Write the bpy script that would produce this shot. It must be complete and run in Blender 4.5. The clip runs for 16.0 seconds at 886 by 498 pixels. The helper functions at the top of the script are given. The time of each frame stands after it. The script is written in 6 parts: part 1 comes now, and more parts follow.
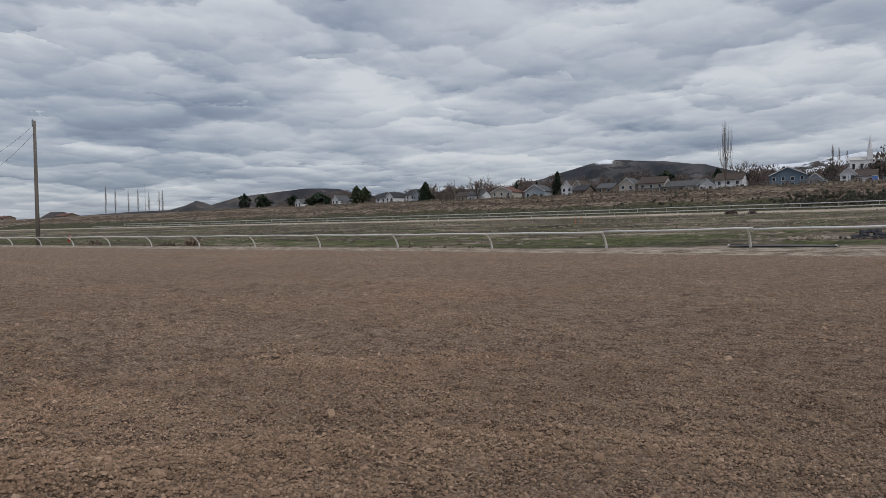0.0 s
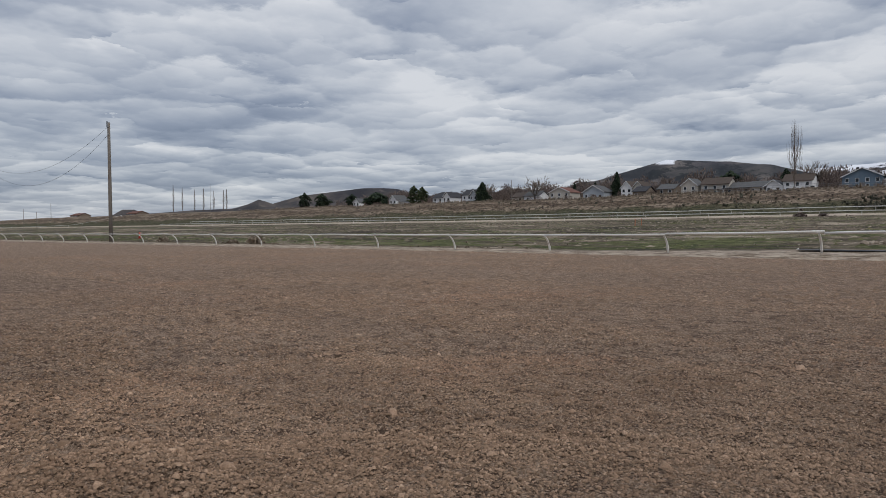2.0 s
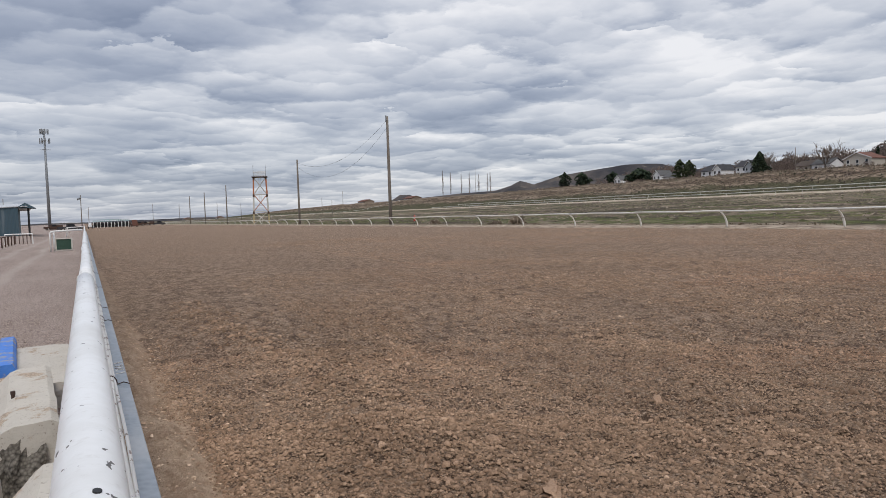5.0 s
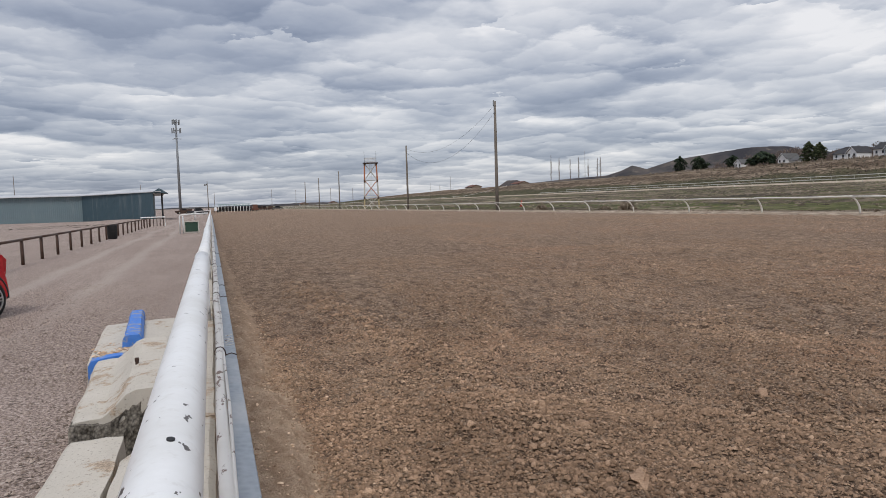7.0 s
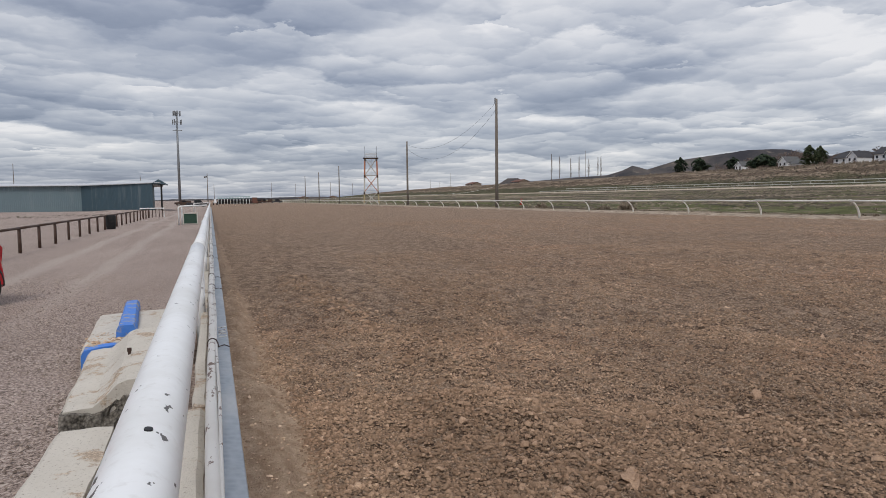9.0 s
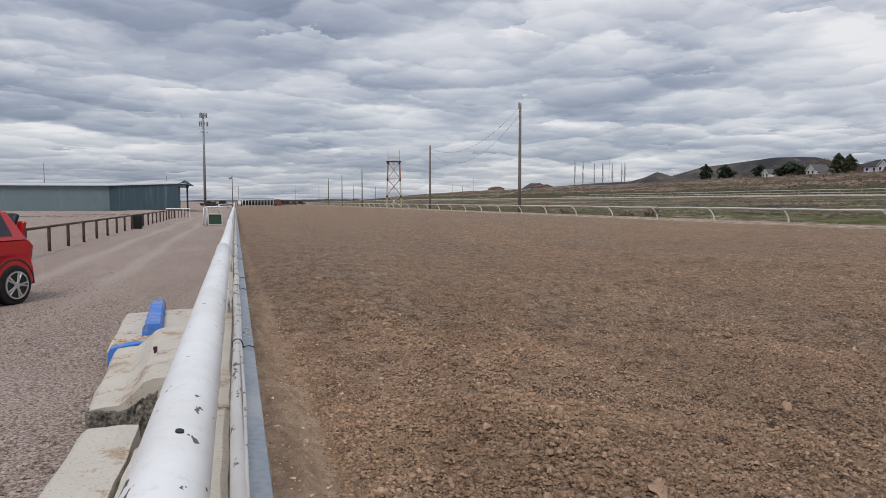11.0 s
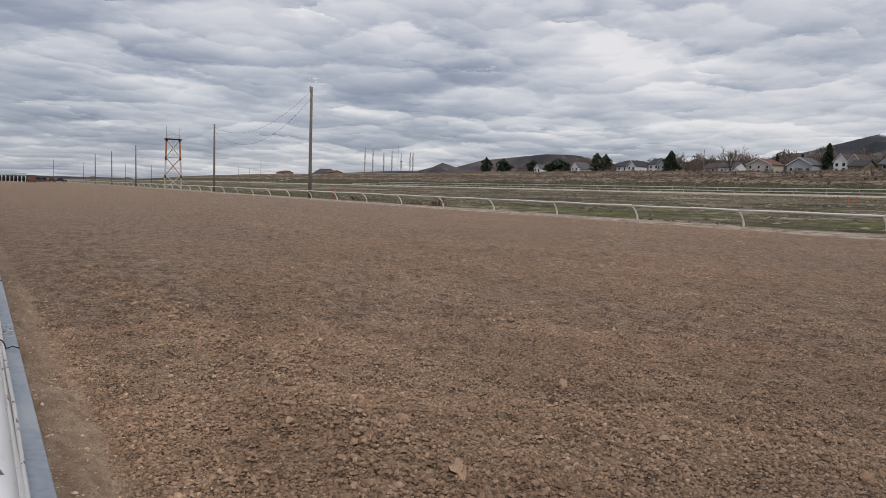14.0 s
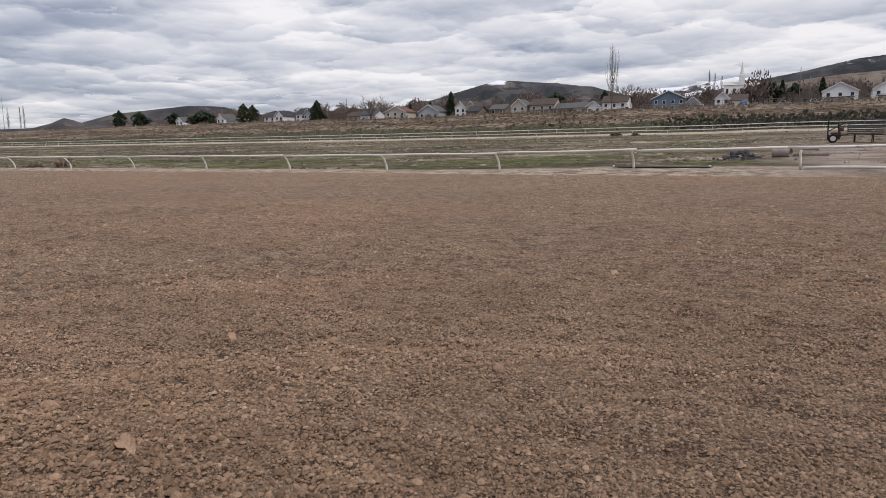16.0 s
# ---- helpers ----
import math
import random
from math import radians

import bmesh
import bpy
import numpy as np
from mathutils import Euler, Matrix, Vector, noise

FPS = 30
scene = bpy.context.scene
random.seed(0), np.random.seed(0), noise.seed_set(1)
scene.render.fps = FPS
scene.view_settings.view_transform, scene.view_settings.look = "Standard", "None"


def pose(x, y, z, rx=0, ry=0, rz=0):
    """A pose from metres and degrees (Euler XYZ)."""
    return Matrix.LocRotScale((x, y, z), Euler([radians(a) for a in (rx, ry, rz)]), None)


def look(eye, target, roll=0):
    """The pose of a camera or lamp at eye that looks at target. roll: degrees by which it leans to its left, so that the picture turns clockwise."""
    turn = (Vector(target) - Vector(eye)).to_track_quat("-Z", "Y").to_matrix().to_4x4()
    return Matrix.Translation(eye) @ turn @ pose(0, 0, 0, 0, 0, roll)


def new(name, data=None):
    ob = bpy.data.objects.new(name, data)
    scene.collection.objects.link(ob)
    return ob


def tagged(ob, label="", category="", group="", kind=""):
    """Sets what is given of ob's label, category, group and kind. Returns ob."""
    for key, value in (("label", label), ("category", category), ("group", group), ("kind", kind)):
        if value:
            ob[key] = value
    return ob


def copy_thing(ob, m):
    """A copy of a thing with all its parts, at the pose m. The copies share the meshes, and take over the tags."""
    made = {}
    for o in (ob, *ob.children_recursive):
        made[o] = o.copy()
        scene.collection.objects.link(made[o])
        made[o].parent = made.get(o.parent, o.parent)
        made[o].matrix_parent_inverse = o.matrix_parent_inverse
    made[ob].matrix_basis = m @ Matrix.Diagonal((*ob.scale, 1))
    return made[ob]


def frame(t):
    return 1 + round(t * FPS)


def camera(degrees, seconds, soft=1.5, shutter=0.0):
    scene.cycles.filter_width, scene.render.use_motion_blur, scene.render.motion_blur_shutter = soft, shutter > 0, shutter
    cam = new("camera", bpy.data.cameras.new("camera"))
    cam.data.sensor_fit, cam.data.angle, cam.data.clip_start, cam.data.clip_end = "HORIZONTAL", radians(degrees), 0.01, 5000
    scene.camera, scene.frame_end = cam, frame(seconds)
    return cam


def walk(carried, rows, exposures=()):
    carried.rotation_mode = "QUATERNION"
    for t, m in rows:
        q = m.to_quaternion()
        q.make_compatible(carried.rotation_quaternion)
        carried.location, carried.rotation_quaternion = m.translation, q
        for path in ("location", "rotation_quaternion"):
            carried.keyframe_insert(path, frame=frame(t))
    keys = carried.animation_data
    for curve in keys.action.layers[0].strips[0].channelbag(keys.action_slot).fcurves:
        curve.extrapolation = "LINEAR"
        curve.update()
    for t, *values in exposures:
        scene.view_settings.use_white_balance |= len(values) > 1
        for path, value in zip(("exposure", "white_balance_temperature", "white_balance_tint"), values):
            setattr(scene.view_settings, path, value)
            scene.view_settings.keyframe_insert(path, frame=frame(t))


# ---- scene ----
cam = camera(65.57, 16.0, soft=0.55)
PATH = [
    (0.0, -0.096, 0.001, 1.602, 88.20, 0.87, -53.65),
    (0.5, -0.110, 0.012, 1.603, 88.25, 0.56, -52.34),
    (1.0, -0.118, 0.022, 1.606, 88.46, 0.48, -51.87),
    (1.5, -0.124, 0.034, 1.609, 88.55, 0.31, -50.64),
    (2.0, -0.137, 0.047, 1.619, 88.26, 0.37, -48.96),
    (2.5, -0.155, 0.034, 1.638, 88.53, 0.37, -46.45),
    (3.0, -0.157, 0.047, 1.643, 88.60, 0.11, -43.33),
    (3.5, -0.150, 0.056, 1.656, 88.89, 0.15, -40.60),
    (4.0, -0.141, 0.056, 1.655, 88.24, 0.81, -35.70),
    (4.5, -0.122, 0.046, 1.650, 87.60, 1.13, -32.17),
    (5.0, -0.121, 0.050, 1.638, 86.95, 1.87, -27.54),
    (5.2, -0.112, 0.044, 1.635, 86.66, 2.41, -26.21),
    (7.3, -0.022, -0.014, 1.607, 85.85, 1.32, -18.10),
    (7.5, -0.017, -0.012, 1.605, 85.60, 1.03, -18.06),
    (8.0, -0.004, -0.011, 1.602, 85.81, 0.57, -18.58),
    (8.5, -0.001, -0.003, 1.598, 85.72, 0.41, -19.23),
    (9.0, 0.000, 0.000, 1.600, 85.75, 0.67, -18.64),
    (9.5, -0.003, 0.002, 1.602, 85.83, 0.47, -18.49),
    (11.8, -0.023, 0.050, 1.589, 86.28, -0.14, -16.24),
    (12.0, -0.023, 0.050, 1.587, 86.54, -0.55, -17.21),
    (12.5, -0.022, 0.051, 1.589, 86.53, -0.83, -20.17),
    (13.0, -0.033, 0.054, 1.593, 86.17, -0.53, -23.67),
    (13.5, -0.076, 0.060, 1.612, 85.99, -1.02, -30.11),
    (14.0, -0.121, 0.073, 1.633, 85.24, -1.94, -34.11),
    (14.5, -0.167, 0.072, 1.637, 84.85, -1.41, -39.98),
    (15.0, -0.181, 0.058, 1.630, 84.72, -0.65, -45.53),
    (15.5, -0.167, 0.057, 1.605, 82.88, 0.45, -53.57),
    (16.0, -0.138, 0.050, 1.593, 81.55, 0.69, -62.43),
]
walk(cam, [(r[0], pose(*r[1:])) for r in PATH], ((0.0, -0.46, 6350, 8), (2.5, -0.32, 6400, 9), (4.0, -0.13, 6500, 10), (5.0, -0.03, 6600, 10), (7.5, -0.09, 6650, 10), (9.0, -0.12, 6650, 10), (12.0, -0.10, 6650, 10), (14.0, -0.18, 6700, 11), (16.0, 0.03, 6760, 13)))

# ---------------------------------------------------------------- sky and sun
SUN_EL, SUN_AZ = radians(52), radians(-155)
world = bpy.data.worlds.new("overcast_sky")
scene.world = world
world.use_nodes = True
wn, wl = world.node_tree.nodes, world.node_tree.links
wn.clear()


def wnode(kind, **inputs):
    n = wn.new(kind)
    for k, v in inputs.items():
        n.inputs[k].default_value = v
    return n


def wmath(op, a, b=None):
    n = wn.new("ShaderNodeMath")
    n.operation = op
    for i, v in enumerate((a, b)):
        if v is None:
            continue
        if isinstance(v, (int, float)):
            n.inputs[i].default_value = v
        else:
            wl.new(v, n.inputs[i])
    return n.outputs[0]


def wramp(fac, stops):
    n = wn.new("ShaderNodeValToRGB")
    e = n.color_ramp.elements
    while len(e) < len(stops):
        e.new(0.5)
    for el, (p, c) in zip(e, stops):
        el.position, el.color = p, (*c, 1)
    wl.new(fac, n.inputs[0])
    return n.outputs[0]


def wmix(fac, a, b, blend="MIX"):
    n = wn.new("ShaderNodeMix")
    n.data_type, n.blend_type = "RGBA", blend
    for sock, v in ((n.inputs[0], fac), (n.inputs[6], a), (n.inputs[7], b)):
        if isinstance(v, (int, float)):
            sock.default_value = v
        elif isinstance(v, tuple):
            sock.default_value = (*v, 1)
        else:
            wl.new(v, sock)
    return n.outputs[2]


coord = wn.new("ShaderNodeTexCoord")
sep = wn.new("ShaderNodeSeparateXYZ")
wl.new(coord.outputs["Generated"], sep.inputs[0])
up = wmath("MAXIMUM", sep.outputs[2], 0.0)


def wnoise(vec, scale, detail, rough, at):
    m = wn.new("ShaderNodeMapping")
    m.inputs["Location"].default_value = at
    wl.new(vec, m.inputs[0])
    n = wnode("ShaderNodeTexNoise", Scale=scale, Detail=detail, Roughness=rough)
    wl.new(m.outputs[0], n.inputs["Vector"])
    return n


def wcombine(x, y, z):
    c = wn.new("ShaderNodeCombineXYZ")
    for k, v in enumerate((x, y, z)):
        if isinstance(v, (int, float)):
            c.inputs[k].default_value = v
        else:
            wl.new(v, c.inputs[k])
    return c.outputs[0]


def wvec(op, a, b):
    n = wn.new("ShaderNodeVectorMath")
    n.operation = op
    wl.new(a, n.inputs[0])
    if isinstance(b, tuple):
        n.inputs[1].default_value = b
    else:
        wl.new(b, n.inputs[1])
    return n


# the cloud deck lies on a level sheet, softened towards the horizon by the clouds' own height
reach = wmath("DIVIDE", 1.0, wmath("ADD", up, 0.135))
deck = wcombine(wmath("MULTIPLY", sep.outputs[0], reach), wmath("MULTIPLY", sep.outputs[1], reach), 0.0)
span_ = wmath("SQRT", wmath("ADD", wmath("MULTIPLY", sep.outputs[0], sep.outputs[0]), wmath("MULTIPLY", sep.outputs[1], sep.outputs[1])))
outward = wcombine(wmath("DIVIDE", sep.outputs[0], wmath("MAXIMUM", span_, 0.02)), wmath("DIVIDE", sep.outputs[1], wmath("MAXIMUM", span_, 0.02)), 0.0)


def warped(scale, amount, at, detail=6, rough=0.60):
    """The deck's plane, pushed about so that no cloud keeps a plain outline."""
    c = wnoise(deck, scale, detail, rough, at).outputs["Color"]
    off = wvec("MULTIPLY", wvec("SUBTRACT", c, (0.5, 0.5, 0.5)).outputs[0], (amount, amount, 0.0)).outputs[0]
    return wvec("ADD", deck, off).outputs[0]


def heap(scale, amount, at, smooth_):
    """Heaped cloud cells: a crisp pale crown on the upper side that dims down to a grey base."""
    v = warped(scale * 1.1, amount, at)
    m = wn.new("ShaderNodeMapping")
    m.inputs["Location"].default_value = at
    wl.new(v, m.inputs[0])
    cell = wn.new("ShaderNodeTexVoronoi")
    cell.feature, cell.voronoi_dimensions = "SMOOTH_F1", "2D"
    cell.inputs["Scale"].default_value, cell.inputs["Smoothness"].default_value = scale, smooth_
    wl.new(m.outputs[0], cell.inputs["Vector"])
    rel = wvec("SUBTRACT", cell.outputs["Position"], m.outputs[0]).outputs[0]
    return wmath("MULTIPLY", wvec("DOT_PRODUCT", rel, outward).outputs["Value"], scale)


broad = wnoise(deck, 0.75, 3, 0.5, (5.3, 1.1, 0.0)).outputs[0]
patchy = wnoise(deck, 1.3, 3, 0.5, (1.2, 7.7, 0.0)).outputs[0]
rims = wmath("MAXIMUM", wmath("SUBTRACT", wnoise(deck, 2.2, 4, 0.6, (8.8, 2.1, 0.0)).outputs[0], 0.50), 0.0)
wisps = wnoise(deck, 2.0, 6, 0.56, (2.4, 6.2, 0.4)).outputs[0]
heaps = wmath("ADD", wmath("MULTIPLY", heap(0.95, 1.0, (0.4, 0.2, 0.0), 0.34), 0.34), wmath("ADD", wmath("MULTIPLY", heap(2.3, 0.50, (7.4, 3.2, 0.0), 0.26), 0.30), wmath("MULTIPLY", heap(5.2, 0.26, (1.4, 9.2, 0.0), 0.36), 0.12)))
heaps = wmath("MULTIPLY", heaps, wmath("ADD", 0.03, wmath("MULTIPLY", patchy, 1.28)))
crisp = wmath("MULTIPLY", wmath("MULTIPLY", heap(2.0, 0.80, (3.3, 5.1, 0.0), 0.06), rims), 2.0)
tone = wmath("ADD", wmath("ADD", 0.585, wmath("ADD", heaps, crisp)), wmath("ADD", wmath("MULTIPLY", wmath("SUBTRACT", broad, 0.5), 0.65), wmath("MULTIPLY", wmath("SUBTRACT", wisps, 0.5), 0.36)))
tone = wmath("SUBTRACT", tone, wmath("MULTIPLY", wmath("MAXIMUM", wmath("SUBTRACT", 0.13, up), 0.0), 0.25))
tone = wmath("ADD", tone, wmath("MULTIPLY", wmath("SUBTRACT", sep.outputs[0], 0.48), 0.15))
cloud = wramp(tone, [(0.20, (0.235, 0.277, 0.38)), (0.38, (0.350, 0.395, 0.50)), (0.52, (0.485, 0.525, 0.615)), (0.66, (0.65, 0.680, 0.750)), (0.88, (0.90, 0.905, 0.94))])
sky = wn.new("ShaderNodeTexSky")
sky.sky_type = "NISHITA"
sky.sun_disc = False
sky.sun_elevation, sky.sun_rotation = SUN_EL, SUN_AZ
blue = wmix(1.0, sky.outputs[0], (0.10, 0.10, 0.10), "MULTIPLY")
cloud = wmix(0.12, cloud, blue)
# an overcast sky is brighter overhead than near the horizon
lift = wmath("ADD", 1.0, wmath("MULTIPLY", wmath("POWER", up, 2.2), 0.90))
bright = wn.new("ShaderNodeVectorMath")
bright.operation = "SCALE"
wl.new(cloud, bright.inputs[0])
wl.new(lift, bright.inputs["Scale"])
bg = wn.new("ShaderNodeBackground")
wl.new(bright.outputs[0], bg.inputs[0])
bg.inputs[1].default_value = 1.0
wo = wn.new("ShaderNodeOutputWorld")
wl.new(bg.outputs[0], wo.inputs[0])

sun = new("sun", bpy.data.lights.new("sun", "SUN"))
sun.data.energy, sun.data.angle, sun.data.color = 1.45, radians(18), (1.0, 0.96, 0.9)
sun.matrix_world = look((0, 0, 60), (60 * math.sin(SUN_AZ) * -1, 60 * math.cos(SUN_AZ) * -1, 60 - 60 * math.tan(SUN_EL)))



# ---------------------------------------------------------------- materials
def material(name, build):
    m = bpy.data.materials.new(name)
    m.use_nodes = True
    build(NodeKit(m))
    return m


class NodeKit:
    def __init__(self, m):
        self.nodes, self.links = m.node_tree.nodes, m.node_tree.links
        self.bsdf = self.nodes["Principled BSDF"]
        self.pos = None

    def put(self, sock, v):
        if isinstance(v, (int, float)):
            sock.default_value = v
        elif isinstance(v, tuple):
            sock.default_value = (*v, 1) if len(v) == 3 and len(sock.default_value) == 4 else v
        else:
            self.links.new(v, sock)

    def where(self):
        if self.pos is None:
            self.pos = self.nodes.new("ShaderNodeNewGeometry").outputs["Position"]
        return self.pos

    def local(self):
        return self.nodes.new("ShaderNodeTexCoord").outputs["Object"]

    def rand(self):
        return self.nodes.new("ShaderNodeObjectInfo").outputs["Random"]

    def island(self):
        return self.nodes.new("ShaderNodeNewGeometry").outputs["Random Per Island"]

    def noise(self, scale, detail=4, rough=0.55, vec=None, stretch=(1, 1, 1), distortion=0.0):
        mp = self.nodes.new("ShaderNodeMapping")
        mp.inputs["Scale"].default_value = stretch
        self.links.new(vec or self.where(), mp.inputs[0])
        n = self.nodes.new("ShaderNodeTexNoise")
        for k, v in (("Scale", scale), ("Detail", detail), ("Roughness", rough), ("Distortion", distortion)):
            n.inputs[k].default_value = v
        self.links.new(mp.outputs[0], n.inputs["Vector"])
        return n.outputs[0]

    def voronoi(self, scale, vec=None, feature="F1", stretch=(1, 1, 1)):
        mp = self.nodes.new("ShaderNodeMapping")
        mp.inputs["Scale"].default_value = stretch
        self.links.new(vec or self.where(), mp.inputs[0])
        n = self.nodes.new("ShaderNodeTexVoronoi")
        n.feature = feature
        n.inputs["Scale"].default_value = scale
        self.links.new(mp.outputs[0], n.inputs["Vector"])
        return n.outputs["Distance"]

    def math(self, op, a, b=0.0):
        n = self.nodes.new("ShaderNodeMath")
        n.operation = op
        self.put(n.inputs[0], a)
        self.put(n.inputs[1], b)
        return n.outputs[0]

    def span(self, v, a, b):
        n = self.nodes.new("ShaderNodeMapRange")
        n.clamp = True
        self.put(n.inputs[0], v)
        n.inputs[1].default_value, n.inputs[2].default_value = a, b
        return n.outputs[0]

    def axis(self, k):
        s = self.nodes.new("ShaderNodeSeparateXYZ")
        self.links.new(self.where(), s.inputs[0])
        return s.outputs[k]

    def mix(self, fac, a, b, blend="MIX"):
        n = self.nodes.new("ShaderNodeMix")
        n.data_type, n.blend_type = "RGBA", blend
        self.put(n.inputs[0], fac)
        self.put(n.inputs[6], a)
        self.put(n.inputs[7], b)
        return n.outputs[2]

    def ramp(self, fac, stops):
        n = self.nodes.new("ShaderNodeValToRGB")
        e = n.color_ramp.elements
        while len(e) < len(stops):
            e.new(0.5)
        for el, (p, c) in zip(e, stops):
            el.position, el.color = p, (*c, 1)
        self.put(n.inputs[0], fac)
        return n.outputs[0]

    def bump(self, height, dist, strength=1.0, after=None):
        n = self.nodes.new("ShaderNodeBump")
        n.inputs["Strength"].default_value, n.inputs["Distance"].default_value = strength, dist
        self.links.new(height, n.inputs["Height"])
        if after is not None:
            self.links.new(after, n.inputs["Normal"])
        return n.outputs[0]

    def out(self, color, rough=0.9, metal=0.0, normal=None, spec=None):
        self.put(self.bsdf.inputs["Base Color"], color)
        self.put(self.bsdf.inputs["Roughness"], rough)
        self.put(self.bsdf.inputs["Metallic"], metal)
        if spec is not None:
            self.bsdf.inputs["Specular IOR Level"].default_value = spec
        if normal is not None:
            self.links.new(normal, self.bsdf.inputs["Normal"])


def earth(k):
    """The track's own brown, in broad paler, darker and redder patches."""
    patch = k.noise(0.35, 4, 0.6, stretch=(1, 0.45, 1))
    base = k.ramp(patch, [(0.32, (0.172, 0.111, 0.073)), (0.5, (0.213, 0.141, 0.094)), (0.68, (0.258, 0.174, 0.118))])
    base = k.mix(k.math("MULTIPLY", k.span(k.noise(1.7, 5, 0.65, stretch=(1, 0.5, 1)), 0.42, 0.62), 0.35), base, (0.36, 0.250, 0.170))
    red = k.math("MULTIPLY", k.span(k.noise(0.16, 3, 0.5), 0.52, 0.66), 0.16)
    base = k.mix(red, base, (0.360, 0.175, 0.104))
    # up to a fifth lighter ahead along the rail, fading out by y = 15
    dry = k.span(k.math("SUBTRACT", k.axis(1), k.math("MULTIPLY", k.axis(0), 0.6)), -3.0, 5.0)
    return k.mix(k.math("MULTIPLY", dry, k.span(k.axis(1), 15.0, 6.0)), base, (1.20, 1.18, 1.15), "MULTIPLY")


def soil(k):
    # ground toned down so the gaps between clods look shaded
    base = k.mix(1.0, earth(k), (0.84, 0.83, 0.82), "MULTIPLY")
    # the dark flecks of grit and crumb put shade between crumbs into the colour
    grit = k.noise(95, 4, 0.7)
    base = k.mix(k.math("MULTIPLY", k.span(grit, 0.50, 0.60), 0.5), base, (0.46, 0.325, 0.225))
    base = k.mix(k.math("MULTIPLY", k.span(grit, 0.48, 0.40), 0.6), base, (0.075, 0.045, 0.030))
    crumb = k.noise(34, 6, 0.70)
    base = k.mix(k.math("MULTIPLY", k.span(crumb, 0.52, 0.58), 0.85), base, (0.530, 0.385, 0.275))
    base = k.mix(k.math("MULTIPLY", k.span(crumb, 0.485, 0.41), 0.95), base, (0.070, 0.042, 0.028))
    # rows of coarser crumbs left by the harrow, shade of their hollows coloured in
    rows_ = k.noise(4.5, 8, 0.78, stretch=(1.0, 0.55, 1))
    base = k.mix(k.math("MULTIPLY", k.span(rows_, 0.52, 0.59), 0.50), base, (0.440, 0.315, 0.222))
    base = k.mix(k.math("MULTIPLY", k.span(rows_, 0.48, 0.41), 0.65), base, (0.085, 0.052, 0.036))
    # drier sandy dirt heaped along the foot of the rail
    edge = k.span(k.math("ADD", k.axis(0), k.math("ADD", k.math("MULTIPLY", k.math("SUBTRACT", k.noise(1.6, 5, 0.7), 0.5), 0.50), k.math("MULTIPLY", k.axis(1), 0.012))), 0.64, 0.57)
    edge = k.math("MULTIPLY", edge, k.math("ADD", 0.42, k.math("MULTIPLY", k.span(k.axis(1), 12.0, 5.0), 0.55)))
    sand = k.mix(k.span(k.noise(7, 7, 0.72, stretch=(1, 0.6, 1)), 0.38, 0.62), (0.40, 0.262, 0.168), (0.66, 0.480, 0.335))
    base = k.mix(edge, base, sand)
    n1 = k.bump(k.noise(11, 7, 0.75), 0.05, 1.0)
    n2 = k.bump(k.noise(42, 5, 0.72), 0.028, 1.0, n1)
    k.out(base, 0.96, normal=n2, spec=0.2)


def clod_dirt(k):
    base = k.mix(1.0, earth(k), k.ramp(k.island(), [(0.0, (0.85, 0.84, 0.83)), (0.5, (1.30, 1.29, 1.28)), (0.93, (1.72, 1.72, 1.72)), (1.0, (2.2, 2.28, 2.36))]), "MULTIPLY")
    base = k.mix(k.math("MULTIPLY", k.span(k.noise(90, 4, 0.6), 0.46, 0.6), 0.35), base, (0.17, 0.110, 0.074))
    k.out(base, 0.97, normal=k.bump(k.noise(110, 4, 0.65), 0.010, 1.0), spec=0.15)


def gravel(k):
    patch = k.noise(0.5, 4, 0.6, stretch=(1, 0.3, 1))
    base = k.ramp(patch, [(0.3, (0.255, 0.190, 0.160)), (0.5, (0.315, 0.242, 0.206)), (0.7, (0.385, 0.302, 0.255))])
    stone = k.noise(38, 5, 0.7)
    base = k.mix(k.span(stone, 0.52, 0.60), base, (0.50, 0.415, 0.36))
    base = k.mix(k.span(stone, 0.48, 0.40), base, (0.115, 0.088, 0.073))
    # two worn wheel lanes along the apron
    wob = k.math("MULTIPLY", k.noise(0.12, 2, 0.5), 0.8)
    xx = k.math("ADD", k.axis(0), wob)
    lane = k.math("ADD", k.span(k.math("ABSOLUTE", k.math("ADD", xx, 2.2)), 0.34, 0.10), k.span(k.math("ABSOLUTE", k.math("ADD", xx, 3.8)), 0.34, 0.10))
    lane = k.math("MULTIPLY", lane, k.span(k.axis(1), 8.0, 16.0))
    base = k.mix(k.math("MULTIPLY", lane, 0.42), base, (0.44, 0.375, 0.325))
    n1 = k.bump(k.voronoi(48), 0.012, 0.8)
    n2 = k.bump(stone, 0.012, 0.7, n1)
    k.out(base, 0.95, normal=n2, spec=0.25)


